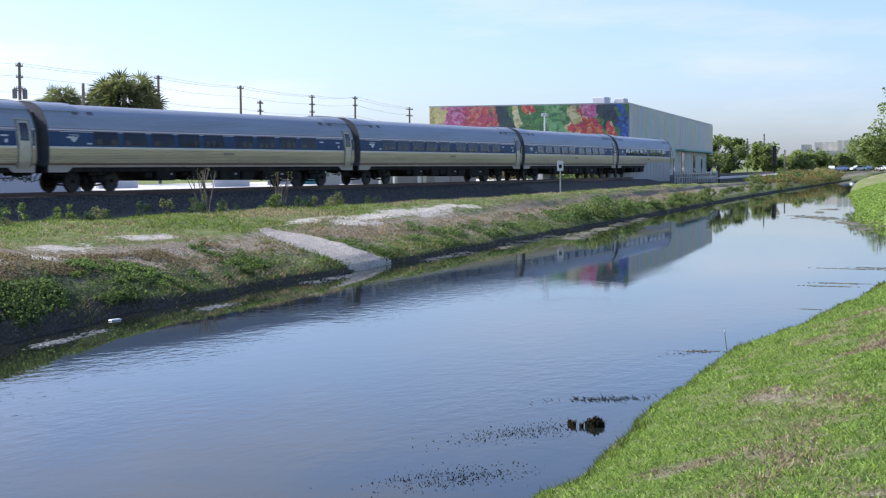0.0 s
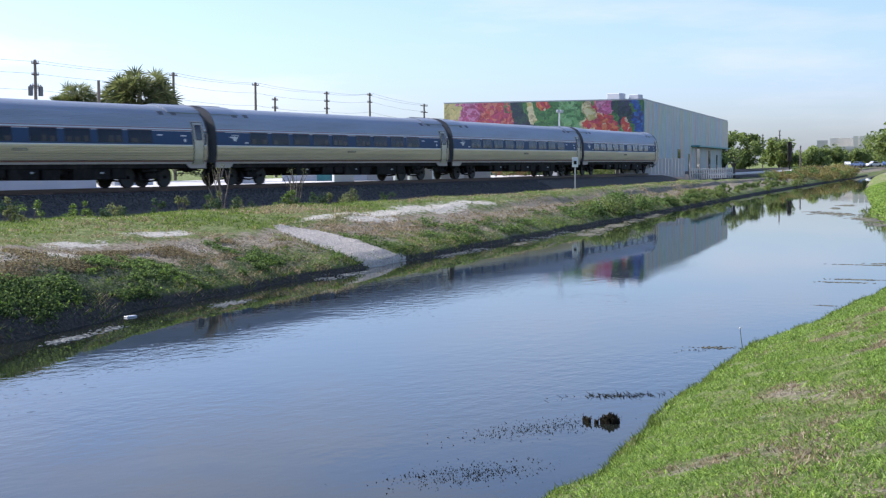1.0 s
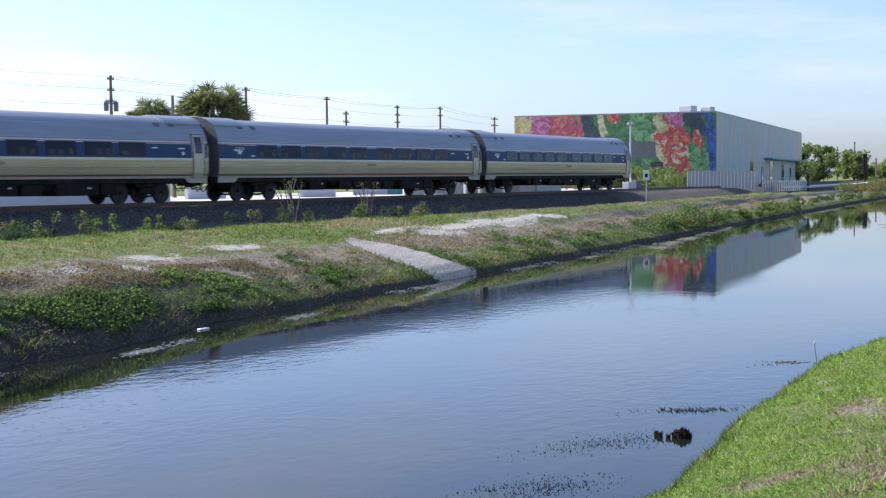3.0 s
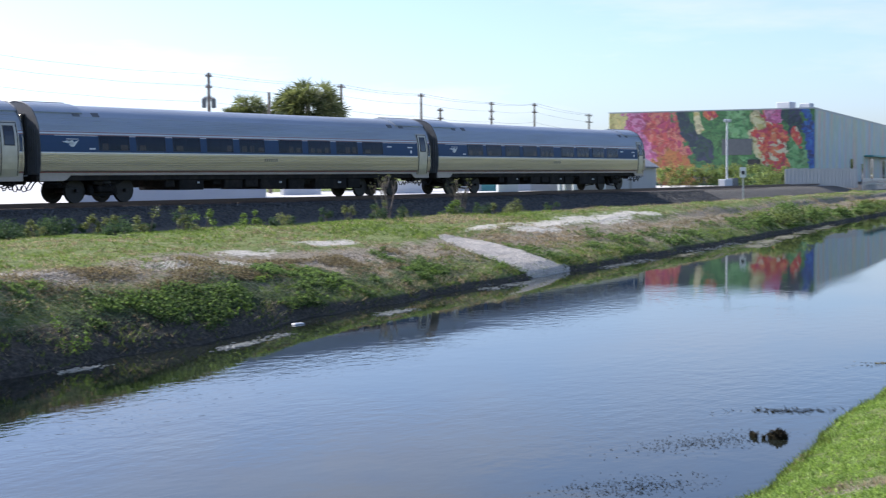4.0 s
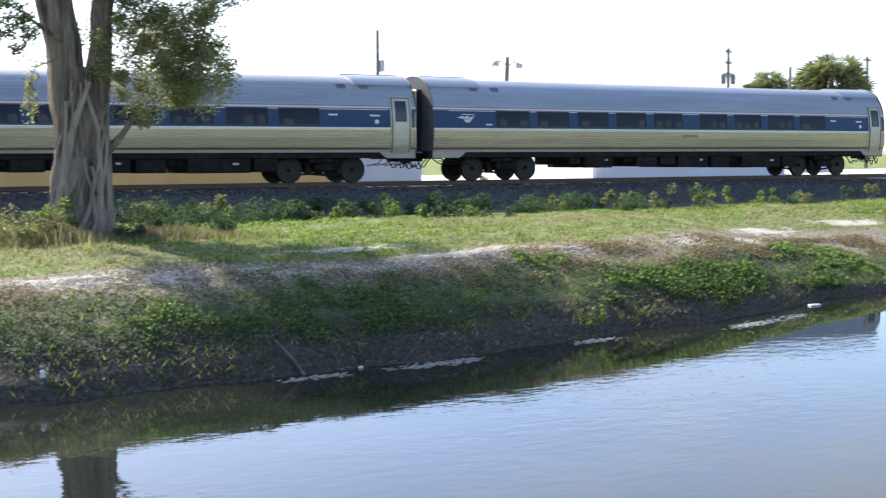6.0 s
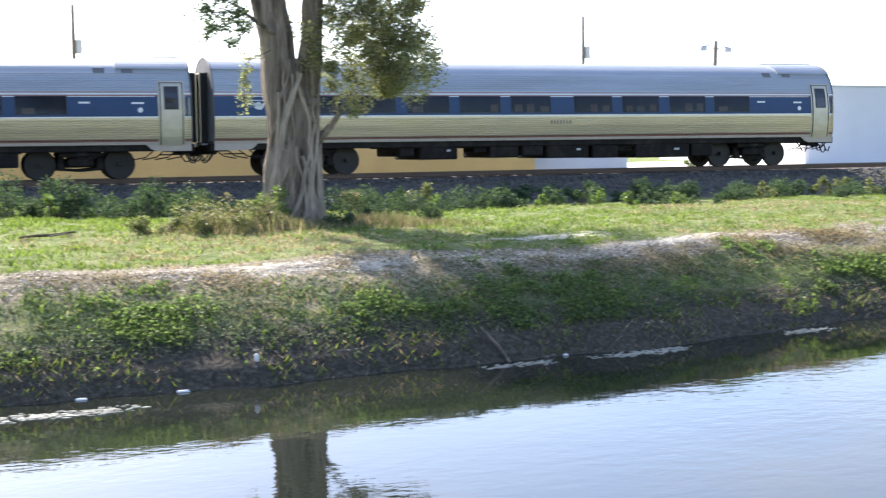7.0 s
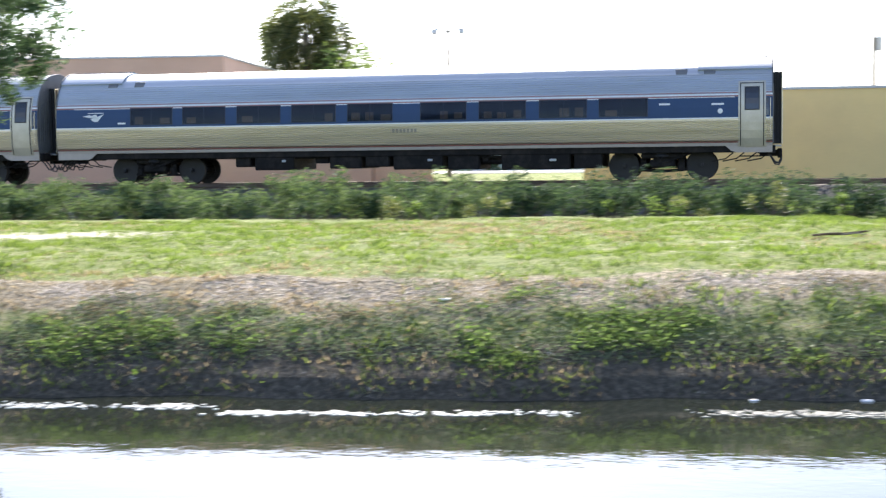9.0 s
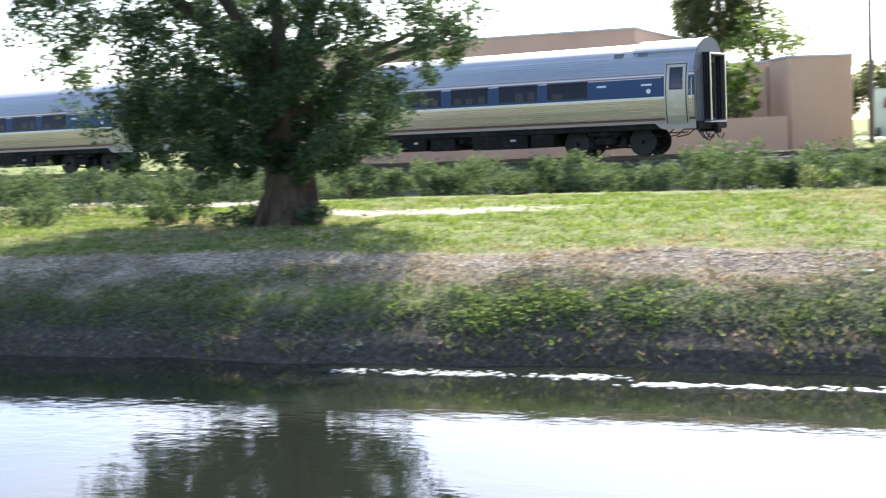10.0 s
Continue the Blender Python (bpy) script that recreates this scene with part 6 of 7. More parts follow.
def dress_mural_warehouse():
    b = bpy.data.objects["mural_warehouse"]
    o = b.matrix_basis.translation
    c0, c1, c3 = Vector((145.8, 65.8)), Vector((231.9, 89.0)), Vector((139.9, 88.4))
    d = (c0 - c3)
    n = Vector((-d.y, d.x)).normalized()
    if n.dot(Vector((-1, -0.5))) < 0:
        n = -n
    w = d.length
    sh = Shape().box(0, 0, 0, w, 0.06, 8.3, 0.01)
    ang = math.atan2(d.y, d.x)
    p0 = c3 + n * 0.10
    part("mural", sh, MURAL, b, "bright painted floral mural in pink, green and blue", m=Matrix.Translation(Vector((*p0, 1.75)) - o) @ Matrix.Rotation(ang, 4, "Z"))
    e = (c1 - c0).normalized()
    en = Vector((e.y, -e.x))
    L = (c1 - c0).length
    for i in range(14):
        a = c0 + e * (L * i / 14 + 0.05) + en * 0.06
        q = c0 + e * (L * (i + 1) / 14 + 0.02) + en * 0.06
        part("cladding_panel", bar(Shape(), a - o.xy, q - o.xy, 0.08, 0.1, 8.35), STREAK, b)
    for f, wd, h in ((0.30, 2.4, 3.2), (0.42, 1.2, 2.6), (0.52, 3.0, 3.4), (0.68, 2.4, 3.2), (0.8, 1.4, 2.6), (0.9, 3.0, 3.0)):
        a = c0 + e * (L * f) + en * 0.12
        part("door", bar(Shape(), a - o.xy, a + e * wd - o.xy, 0.08, 0.1, h), DARK_GLASS, b, "dark doorway")
    part("door_canopy", bar(Shape(), c0 + e * L * 0.45 + en * 0.7 - o.xy, c0 + e * L * 0.97 + en * 0.7 - o.xy, 1.2, 3.6, 3.8), TEAL, b)
    for f, s, back in ((0.02, 0.8, 3.4), (0.03, 0.6, 1.3)):
        a = c0 + e * (L * f) - en * back - o.xy
        part("rooftop_unit", Shape().box(a.x - s, a.y - s, 8.2, a.x + s, a.y + s, 8.75 + 0.7 * s, 0.06), WHITE_WALL, b)
    wv = c3 + (c0 - c3) * 0.565 + n * 0.16 - o.xy
    # flat grey stands for the reflection in this window's glass
    part("wall_window", bar(Shape(), wv, wv + d.normalized() * 3.4, 0.06, 3.5, 5.3), DULL_GREY, b, "wide window, its reflecting glass painted as plain grey")
    wv += d.normalized() * 2.9
    part("wall_window", bar(Shape(), wv, wv + d.normalized() * 1.4, 0.06, 1.6, 3.0), DARK_GLASS, b)


dress_mural_warehouse()


def gable_house():
    """Grey gabled house with a red-roofed wing and a white-posted carport."""
    D = 118.0
    b = thing("house", "grey gabled house with a faded red roof wing", "house", pose(*polar(54.5, D), 1.4))
    o = b.matrix_basis.translation

    def P(az, dd=0.0):
        return Vector(polar(az, D + dd)) - o.xy
    prof = [(54.5, 0.0), (54.5, 2.75), (55.7, 4.1), (57.3, 4.15), (58.6, 2.5), (58.6, 0.0)]
    back = (P(54.5, 14) - P(54.5)) + Vector((3.0, -2.0))
    sh = Shape()
    pts = [(*P(a), z - 0.2) for a, z in prof]
    k = len(pts)
    sh.add(pts + [(x + back.x, y + back.y, z) for x, y, z in pts], [tuple(range(k)), tuple(range(2 * k - 1, k - 1, -1))] + [(i, (i + 1) % k, (i + 1) % k + k, i + k) for i in range(k)])
    part("wall", sh, GREY_WALL, b)
    rf = Shape()
    eave = [(54.35, 2.6), (55.7, 4.18), (57.3, 4.23), (58.75, 2.4)]
    top = [(*P(a, -0.6), z - 0.1) for a, z in eave]
    vs = top + [(x + back.x, y + back.y, z) for x, y, z in top]
    vs += [(x, y, z - 0.12) for x, y, z in vs]
    fs = [(i, i + 1, i + 5, i + 4) for i in range(3)] + [(i + 8, i + 12, i + 13, i + 9) for i in range(3)] + [(i, i + 8, i + 9, i + 1) for i in range(3)]
    rf.add(vs, fs)
    part("roof", rf, GREY_ROOF, b)
    wing = Shape()
    bar(wing, P(51.2, 3), P(54.6, 3), 6.0, -0.3, 2.75)
    part("wing", wing, WHITE_WALL, b)
    r2 = Shape()
    a, c = P(51.0, -0.8), P(54.7, -0.8)
    a2, c2 = P(51.0, 3.2), P(54.7, 3.2)
    r2.add([(*a, 2.75), (*c, 2.75), (*c2, 3.9), (*a2, 3.9), (*a, 2.6), (*c, 2.6), (*c2, 3.7), (*a2, 3.7)], [(0, 1, 2, 3), (7, 6, 5, 4), (0, 4, 5, 1), (2, 6, 7, 3), (0, 3, 7, 4), (1, 5, 6, 2)])
    part("red_roof", r2, RED_ROOF, b, "faded red shingle roof")
    part("door", bar(Shape(), P(52.55, -0.15), P(53.6, -0.15), 0.08, -0.2, 2.0), TEAL, b, "teal double door")
    part("siding", bar(Shape(), P(57.9, -0.1), P(58.5, -0.1), 0.08, 0.2, 2.2), WHITE_WALL, b)


def carport():
    D = 112.0
    b = thing("carport", "white-posted open carport beside the house", "carport", pose(*polar(55.7, D), 1.4))
    o = b.matrix_basis.translation

    def P(az, dd=0.0):
        return Vector(polar(az, D + dd)) - o.xy
    for az, dd in ((55.7, 0), (57.3, 0), (55.9, 4), (57.5, 4)):
        p = P(az, dd)
        part("post", Shape().box(p.x - 0.11, p.y - 0.11, -0.3, p.x + 0.11, p.y + 0.11, 2.55, 0.02), WHITE, b)
    part("beam", bar(Shape(), P(55.4), P(58.4), 0.25, 2.55, 2.8), WHITE, b)
    part("beam", bar(Shape(), P(55.4, 4), P(58.4, 4), 0.25, 2.55, 2.8), WHITE, b)
    q = [P(55.3, -0.5), P(56.7, -0.5), P(58.5, -0.5)]
    r = [P(55.3, 4.5), P(56.7, 4.5), P(58.5, 4.5)]
    zz = [2.8, 3.3, 2.8]
    part("roof", Shape().add([(*v, z) for v, z in zip(q, zz)] + [(*v, z) for v, z in zip(r, zz)] + [(*v, z - 0.1) for v, z in zip(q, zz)] + [(*v, z - 0.1) for v, z in zip(r, zz)],
                             [(0, 1, 4, 3), (1, 2, 5, 4), (6, 9, 10, 7), (7, 10, 11, 8), (0, 6, 7, 1), (1, 7, 8, 2)]), WHITE_WALL, b)
    p = P(56.3, 1)
    part("meter_post", Shape().box(p.x - 0.2, p.y - 0.1, -0.3, p.x + 0.2, p.y + 0.1, 1.9, 0.02), WHITE, b)


gable_house()
carport()

# two fittings on the sunlit side of the white shop
_s = bpy.data.objects["white_shop"]
_o = _s.matrix_basis.translation
for f in (0.40, 0.80):
    _q = Vector((46.6, 63.4)).lerp(Vector((54.0, 91.0)), f) - _o.xy
    part("wall_fitting", Shape().box(_q.x - 0.65, _q.y - 0.35, 1.95, _q.x + 0.1, _q.y + 0.35, 2.3, 0.02), DULL_GREY, _s, "grey metal wall fitting")

# fences along the railway
fence = thing("board_fence", "pale grey board fence beside the warehouse", "fence", pose(*polar(64.2, 138), 1.7))
_o = fence.matrix_basis.translation
_p, _q = Vector(polar(64.6, 138)), Vector(polar(67.35, 150))
for i in range(20):
    a, b2 = _p.lerp(_q, i / 20), _p.lerp(_q, (i + 0.93) / 20)
    part("board", bar(Shape(), a - _o.xy, b2 - _o.xy, 0.06, -0.2, 1.75 + 0.03 * (i % 3)), GREY_WALL, fence)
pick_fence = thing("picket_fence", "thin metal picket fence beside the path", "fence", pose(*polar(67.0, 142), 1.6))
_o = pick_fence.matrix_basis.translation
_p, _q = Vector(polar(67.55, 146)), Vector(polar(69.2, 160))
for i in range(20):
    a = _p.lerp(_q, i / 19) - _o.xy
    part("picket", Shape().box(a.x - 0.06, a.y - 0.06, -0.3, a.x + 0.06, a.y + 0.06, 0.85, 0.01), METAL_GREY, pick_fence)
for z in (0.25, 0.65):
    part("fence_rail", bar(Shape(), _p - _o.xy, _q - _o.xy, 0.06, z, z + 0.08), METAL_GREY, pick_fence)
path_ob = part("pavement", bar(Shape(), (150, 58.2), (330, 97.5), 3.0, 1.6, 1.74), CONCRETE)
tagged(path_ob, "pale paved path along the canal", "path", kind="structure")
lot = Shape()
bar(lot, (28, 66), (140, 84), 22, 1.6, 1.725)
tagged(part("pavement_lot", lot, CONCRETE), "pale sunlit concrete lot behind the railway", "pavement", kind="structure")

# low white walls and kerbs seen under the train
for k, (az0, az1, d0, d1, z1) in enumerate(((44.5, 46.0, 100, 103, 2.5), (49.0, 50.4, 104, 106, 2.6), (53.2, 54.0, 106, 107, 2.6))):
    p, q = Vector(polar(az0, d0)), Vector(polar(az1, d1))
    lw = thing("low_wall", "low white-painted wall behind the railway", "wall", pose(*p, 1.65))
    part("wall_body", bar(Shape(), (0, 0), q - p, 0.3, -0.2, z1 - 1.65), WHITE_WALL, lw)
    part("wall_cap", bar(Shape(), (0, 0), q - p, 0.36, z1 - 1.65 + 0.003, z1 - 1.59), CONCRETE, lw)


def signpost(az, d, top):
    x, y = polar(az, d)
    g = float(height(x, y))
    s = thing("railway_sign", "small white railway sign on a post", "sign", pose(x, y, g))
    part("post", Shape().rod([(0, 0, -0.3), (0, 0, top - g)], 0.05, 7), METAL_GREY, s)
    part("plate", Shape().box(-0.21, -0.09, top - g - 0.7, 0.21, -0.05, top - g, 0.01), WHITE, s, "white sign plate", m=Matrix.Rotation(radians(-az), 4, "Z"))
    part("lettering", Shape().box(-0.1, -0.095, top - g - 0.5, 0.1, -0.09, top - g - 0.25), BLACK, s, m=Matrix.Rotation(radians(-az), 4, "Z"))


signpost(62.98, 100, 3.45)


def flood_pole(az, d, top):
    x, y = polar(az, d)
    p = thing("floodlight_pole", "white floodlight pole with a small cabinet at its foot", "lamp post", pose(x, y, 1.6))
    h = top - 1.6
    part("post", Shape().rod([(0, 0, -0.3), (0, 0, h)], [0.08, 0.06], 8), WHITE, p)
    for s in (-1, 1):
        part("lamp_head", Shape().box(s * 0.3 - 0.16, -0.16, h - 0.25, s * 0.3 + 0.16, 0.10, h + 0.02, 0.05), METAL_GREY, p)
    part("cabinet", Shape().box(-0.9, -0.3, -0.2, 0.5, 0.3, 0.95, 0.04), WHITE_WALL, p)
    part("side_cabinet", Shape().box(0.52, -0.3, -0.2, 1.5, 0.3, 1.05, 0.04), DULL_GREY, p)


flood_pole(62.35, 122, 7.6)


def far_tree(az, d, w, z0, z1, mat, seed, name="roadside_tree", label="round leafy roadside tree in the distance", n=2200, size=0.26):
    rng = np.random.default_rng(seed)
    x, y = polar(az, d)
    t = thing(name, label, "tree", pose(x, y, 1.5))
    h0, h1 = z0 - 1.5, z1 - 1.5
    tr = Shape().rod([(0, 0, -0.3), (0.1, 0, h0 * 0.6), (0, 0, (h0 + h1) / 2)], [0.22, 0.17, 0.08], 7)
    for k in range(4):
        a = k * 1.6
        tr.rod([(0, 0, h0 * 0.7), (w * 0.25 * math.cos(a), w * 0.25 * math.sin(a), (h0 + h1) / 2)], [0.1, 0.04], 5)
    part("trunk", tr, BARK_DARK, t)
    cl = spread_clumps(rng, ((-w / 2, w / 2), (-w / 2, w / 2), (h0, h1)), 40, w * 0.07, w * 0.17, lambda X, Y, Z: (2 * X / w) ** 2 + (2 * Y / w) ** 2 + (2 * (Z - (h0 + h1) / 2) / (h1 - h0)) ** 2 < 1)
    ob = new("crown", leaves_mesh("crown", leaf_cloud(rng, [c[:3] for c in cl], [c[3] for c in cl], n, size), mat))
    ob.parent = t


far_tree(69.6, 290, 9, 2.2, 9.5, HEDGE, 1, n=6500, size=0.34)
far_tree(71.0, 300, 8.5, 2.2, 7.2, HEDGE, 2, n=5500, size=0.34)
far_tree(68.9, 240, 3.5, 2.4, 5.2, HEDGE, 3, n=1800)
far_tree(69.25, 165, 2.4, 2.6, 4.6, HEDGE, 4, "sapling", "small leafy sapling beside the canal path", 400, 0.16)
far_tree(75.75, 230, 11, 3.2, 9.0, HEDGE, 5, n=8000, size=0.30)
far_tree(76.3, 95, 3.2, 4.8, 9.0, HEDGE, 6, n=900, size=0.13)
far_tree(30.95, 122, 3.2, 4.8, 7.4, HEDGE, 61, n=900, size=0.2)
far_tree(-8.95, 125, 6.2, 3.0, 7.6, HEDGE_OLIVE, 7, n=7000, size=0.2)
far_tree(-5.8, 125, 6.0, 3.7, 8.4, HEDGE_OLIVE, 71, n=7000, size=0.2)
far_tree(-13.1, 84, 5.0, 6.2, 9.6, LEAF_LIGHT, 8, n=1900, size=0.15)
far_tree(-14.3, 65.6, 2.9, 2.9, 5.9, LEAF_LIGHT, 9, n=2600, size=0.12)
for i, (az, d, w, z1) in enumerate(((72.2, 350, 9, 6), (72.9, 420, 10, 7), (73.6, 460, 12, 7), (74.4, 480, 14, 6.5), (75.2, 500, 14, 7), (71.6, 380, 8, 5), (76.4, 430, 12, 7), (77.2, 420, 14, 8))):
    far_tree(az, d, w, 1.9, z1, HEDGE, 20 + i, n=3200, size=0.45)
# brush along the far canal bank
rr = random.Random(9)
for i in range(120):
    x = 65 + 1.7 * i + rr.uniform(-1, 1)
    y = float(far_edge(x)) + rr.uniform(0.1, 1.8 if x < 160 else 3.6)
    s = rr.uniform(0.6, 1.1) * (1 + max(0, x - 150) / 130) * (0.55 if 76 < x < 160 else 0.9)
    bush(x, y, s * 1.5, s * 1.1, RUSTY if rr.random() < (0.65 if x > 165 else 0.06) else (LEAF_CREEPER if rr.random() < 0.4 else HEDGE), 500 + i, 700, 0.10 * s, "bank_shrub", "scrubby olive-green shrub on the canal bank")
bush(*polar(63.6, 137), 2.6, 2.2, HEDGE, 700, 900, 0.12, "hedge", "olive-green hedge beside the railway")
for i in range(16):
    bush(*polar(59.8 + 0.33 * i, 146 + 2 * (i % 2)), 1.2, 2.5 + 0.3 * rr.random(), RUSTY if i < 7 and i % 2 else HEDGE, 720 + i, 700, 0.11, "hedge", "clipped olive hedge along the painted warehouse")
for az, d, el in ((70.37, 330, 0.0192), (71.02, 300, 0.0222), (71.82, 280, 0.0112)):
    utility_pole(az, d, el, 2)
wp = thing("marker_post", "white-painted marker post beside the railway", "post", pose(*polar(57.28, 112), 1.7))
part("post", Shape().box(-0.12, -0.12, -0.2, 0.12, 0.12, 2.3, 0.02), WHITE, wp)
part("post_cap", Shape().box(-0.16, -0.16, 2.3, 0.16, 0.16, 2.38, 0.02), WHITE, wp)
xs = thing("crossing_signal", "black railway signal head on a short mast", "signal", pose(*polar(71.41, 260), 1.6))
part("mast", Shape().rod([(0, 0, -0.2), (0, 0, 4.6)], 0.12, 8), BLACK, xs)
part("signal_head", Shape().box(-0.7, -0.2, 1.5, 0.7, 0.2, 5.0, 0.1), BLACK, xs)


def garage():
    D = 560.0
    b = thing("parking_garage", "pale multi-storey parking garage in the distance", "building", pose(*polar(72.9, D), 1.5))
    o = b.matrix_basis.translation

    def P(az, dd=0.0):
        return Vector(polar(az, D + dd)) - o.xy
    part("tower", bar(Shape(), P(72.45), P(72.85), 8, 0, 9.6), GREY_WALL, b)
    for i in range(2):
        part("deck", bar(Shape(), P(72.9), P(76.5), 14, 2.6 + i * 3.0, 3.4 + i * 3.0), CONCRETE, b)
        part("parapet", bar(Shape(), P(72.9, -7.3), P(76.5, -7.3), 0.4, 3.1 + i * 3.0, 4.2 + i * 3.0), CONCRETE, b)
    for i in range(16):
        a = 72.95 + i * 0.23
        part("column", bar(Shape(), P(a, -6.5), P(a + 0.04, -6.5), 1.0, 0, 10.4), TAN_PANEL, b)
        if 4 <= i < 14:
            part("screen_panel", bar(Shape(), P(a - 0.06, -7.8), P(a + 0.13, -7.8), 0.4, 7.0, 11.0), TAN_PANEL, b)
    part("core", bar(Shape(), P(73.0, 3), P(76.4, 3), 6, 0, 10.5), TAN_PANEL, b)


garage()


def parked_car(x, y, a, paint, label):
    g = 1.5
    c = thing("car", label, "car", Matrix.Translation((x, y, g)) @ Matrix.Rotation(a, 4, "Z"), group="cars parked in the distance")
    prof = [(-2.2, 0.45), (-2.25, 0.75), (-1.9, 0.95), (-1.3, 1.0), (-0.75, 1.45), (0.6, 1.5), (1.3, 1.02), (2.1, 0.92), (2.25, 0.6), (2.2, 0.35), (-2.1, 0.35)]
    sh = Shape()
    k = len(prof)
    sh.add([(px, -0.88, pz) for px, pz in prof] + [(px, 0.88, pz) for px, pz in prof], [tuple(range(k)), tuple(range(2 * k - 1, k - 1, -1))] + [(i, (i + 1) % k, (i + 1) % k + k, i + k) for i in range(k)])
    part("body", sh, paint, c)
    for s in (-1, 1):
        part("side_glass", Shape().add([(-1.1, s * 0.89, 1.02), (-0.7, s * 0.89, 1.4), (0.55, s * 0.89, 1.44), (1.1, s * 0.89, 1.02)] + [(-1.1, s * 0.87, 1.02), (-0.7, s * 0.87, 1.4), (0.55, s * 0.87, 1.44), (1.1, s * 0.87, 1.02)], [(0, 1, 2, 3), (7, 6, 5, 4)]), DARK_GLASS, c)
        for q in (-1.35, 1.35):
            part("wheel", Shape().lathe((q, s * 0.8, 0.33), "y", [(-0.1, 0.2), (-0.1, 0.33), (0.1, 0.33), (0.1, 0.2)], 14), RUBBER, c)


for i, (az, d) in enumerate(((73.6, 430), (74.0, 440), (74.6, 425), (75.0, 445), (75.5, 430))):
    parked_car(*polar(az, d), 0.3 + i, CAR_WHITE if i % 2 == 0 else CAR_BLUE, "white parked car far off by the road" if i % 2 == 0 else "blue parked car far off by the road")
building("green_shop", "pale green low shop behind the railway", [(-16.2, 100.5), (-4.0, 101.7), (-5.0, 116), (-17, 115)], 1.6, 4.9, surface("pale_green_stucco", (0.50, 0.60, 0.50), 0.9, 0, 0.06, 0.4, 12, 0.01), GREY_ROOF)
_gs = bpy.data.objects["green_shop"]
AWNING = surface("maroon_awning_cloth", (0.16, 0.045, 0.06), 0.85, 0, 0.15, 3, 30, 0.0)
TRANSOM = surface("orange_transom_board", (0.42, 0.22, 0.09), 0.8, 0, 0.12, 3, 30, 0.0)


def on_shop(x0, x1, off, w, z0, z1):
    """A piece along the shop's front, off metres before it."""
    return bar(Shape(), (x0, 0.098 * x0 - off), (x1, 0.098 * x1 - off), w, z0, z1)


for x in (0.96, 6.15, 9.0):
    aw = Shape()
    y0, y1 = 0.098 * x, 0.098 * (x + 2.2)
    aw.add([(x, y0 - 0.9, 2.05), (x + 2.2, y1 - 0.9, 2.05), (x, y0 - 0.9, 2.2), (x + 2.2, y1 - 0.9, 2.2), (x, y0 - 0.02, 2.8), (x + 2.2, y1 - 0.02, 2.8), (x, y0 - 0.02, 2.05), (x + 2.2, y1 - 0.02, 2.05)],
           [(0, 1, 3, 2), (2, 3, 5, 4), (4, 5, 7, 6), (6, 7, 1, 0), (0, 2, 4, 6), (1, 7, 5, 3)])
    part("awning", aw, AWNING, _gs, "maroon cloth awning over the door")
    part("transom", on_shop(x + 0.45, x + 1.8, 0.03, 0.05, 1.52, 2.06), TRANSOM, _gs, "orange-brown transom board")
    dr = part("door", on_shop(x + 0.45, x + 1.8, 0.03, 0.05, 0.0, 1.515), WHITE, _gs, "white shop door")
    part("door_handle", on_shop(x + 1.62, x + 1.68, 0.075, 0.04, 0.6, 0.85), BLACK, dr)
for x, w in ((0.45, 0.5), (3.4, 0.85)):
    bush(-16.2 + x, 99.5 + 0.098 * x, w, 0.75, LEAF_SOFT, int(40 + x), 700, 0.09, "clipped_shrub", "low clipped dark shrub beside the shop's door")
drive = thing("driveway", "pale concrete driveway before the green shop", "driveway", pose(-10, 93, 1.62), kind="structure")
part("slab", Shape().box(-9, -5.5, -0.1, 8.5, 5.5, 0.125, 0.02), CONCRETE, drive)

# more of the near buildings
_yw = bpy.data.objects["yellow_warehouse"]
part("wall_vent", Shape().box(25.0, -0.07, 0.9, 25.8, -0.01, 1.5, 0.02), TAN_WALL, _yw)
_ts2 = bpy.data.objects["tan_store"]
part("window", bar(Shape(), (-3.6, 3.72), (-2.7, 3.57), 0.08, 2.3, 2.6), DARK_GLASS, _ts2)
low = thing("garden_wall", "low tan stucco wall before the store", "wall", pose(-21.0, 60.2, 1.6))
part("wall_body", bar(Shape(), (0, 0), (7.3, 2.6), 0.3, -0.2, 1.65), TAN_WALL, low)
box_ob = thing("roof_tank", "small white box standing on the low wall", "box", pose(-16.9, 61.66, 3.25))
part("tank", Shape().box(-0.5, -0.2, 0, 0.5, 0.2, 0.45, 0.05), WHITE, box_ob)


# ---- wires ----
def wires():
    for k, (dz, off) in enumerate(((-0.15, -0.9), (-0.15, 0.9), (-1.1, 0.0), (-2.4, 0.1))):
        for a, b in zip(POLES[:-1], POLES[1:]):
            pts = []
            for i in range(9):
                t = i / 8
                p = a.lerp(b, t)
                pts.append((p.x + off * 0.6, p.y + off, p.z + dz - 0.8 * t * (1 - t)))
            w = part("overhead_wire", Shape().rod(pts, 0.013, 4), CABLE)
            tagged(w, "thin black overhead wire between utility poles", "wire", "overhead wires")
    first = POLES[0]
    for dz in (-0.15, -1.1, -2.4):
        pts = [(first.x - 34 * t, first.y - 1.0 * t, first.z + dz + 1.5 * t - 2.4 * t * (1 - t)) for t in (0, 0.25, 0.5, 0.75, 1)]
        tagged(part("overhead_wire", Shape().rod(pts, 0.013, 4), CABLE), "thin black overhead wire between utility poles", "wire", "overhead wires")


wires()


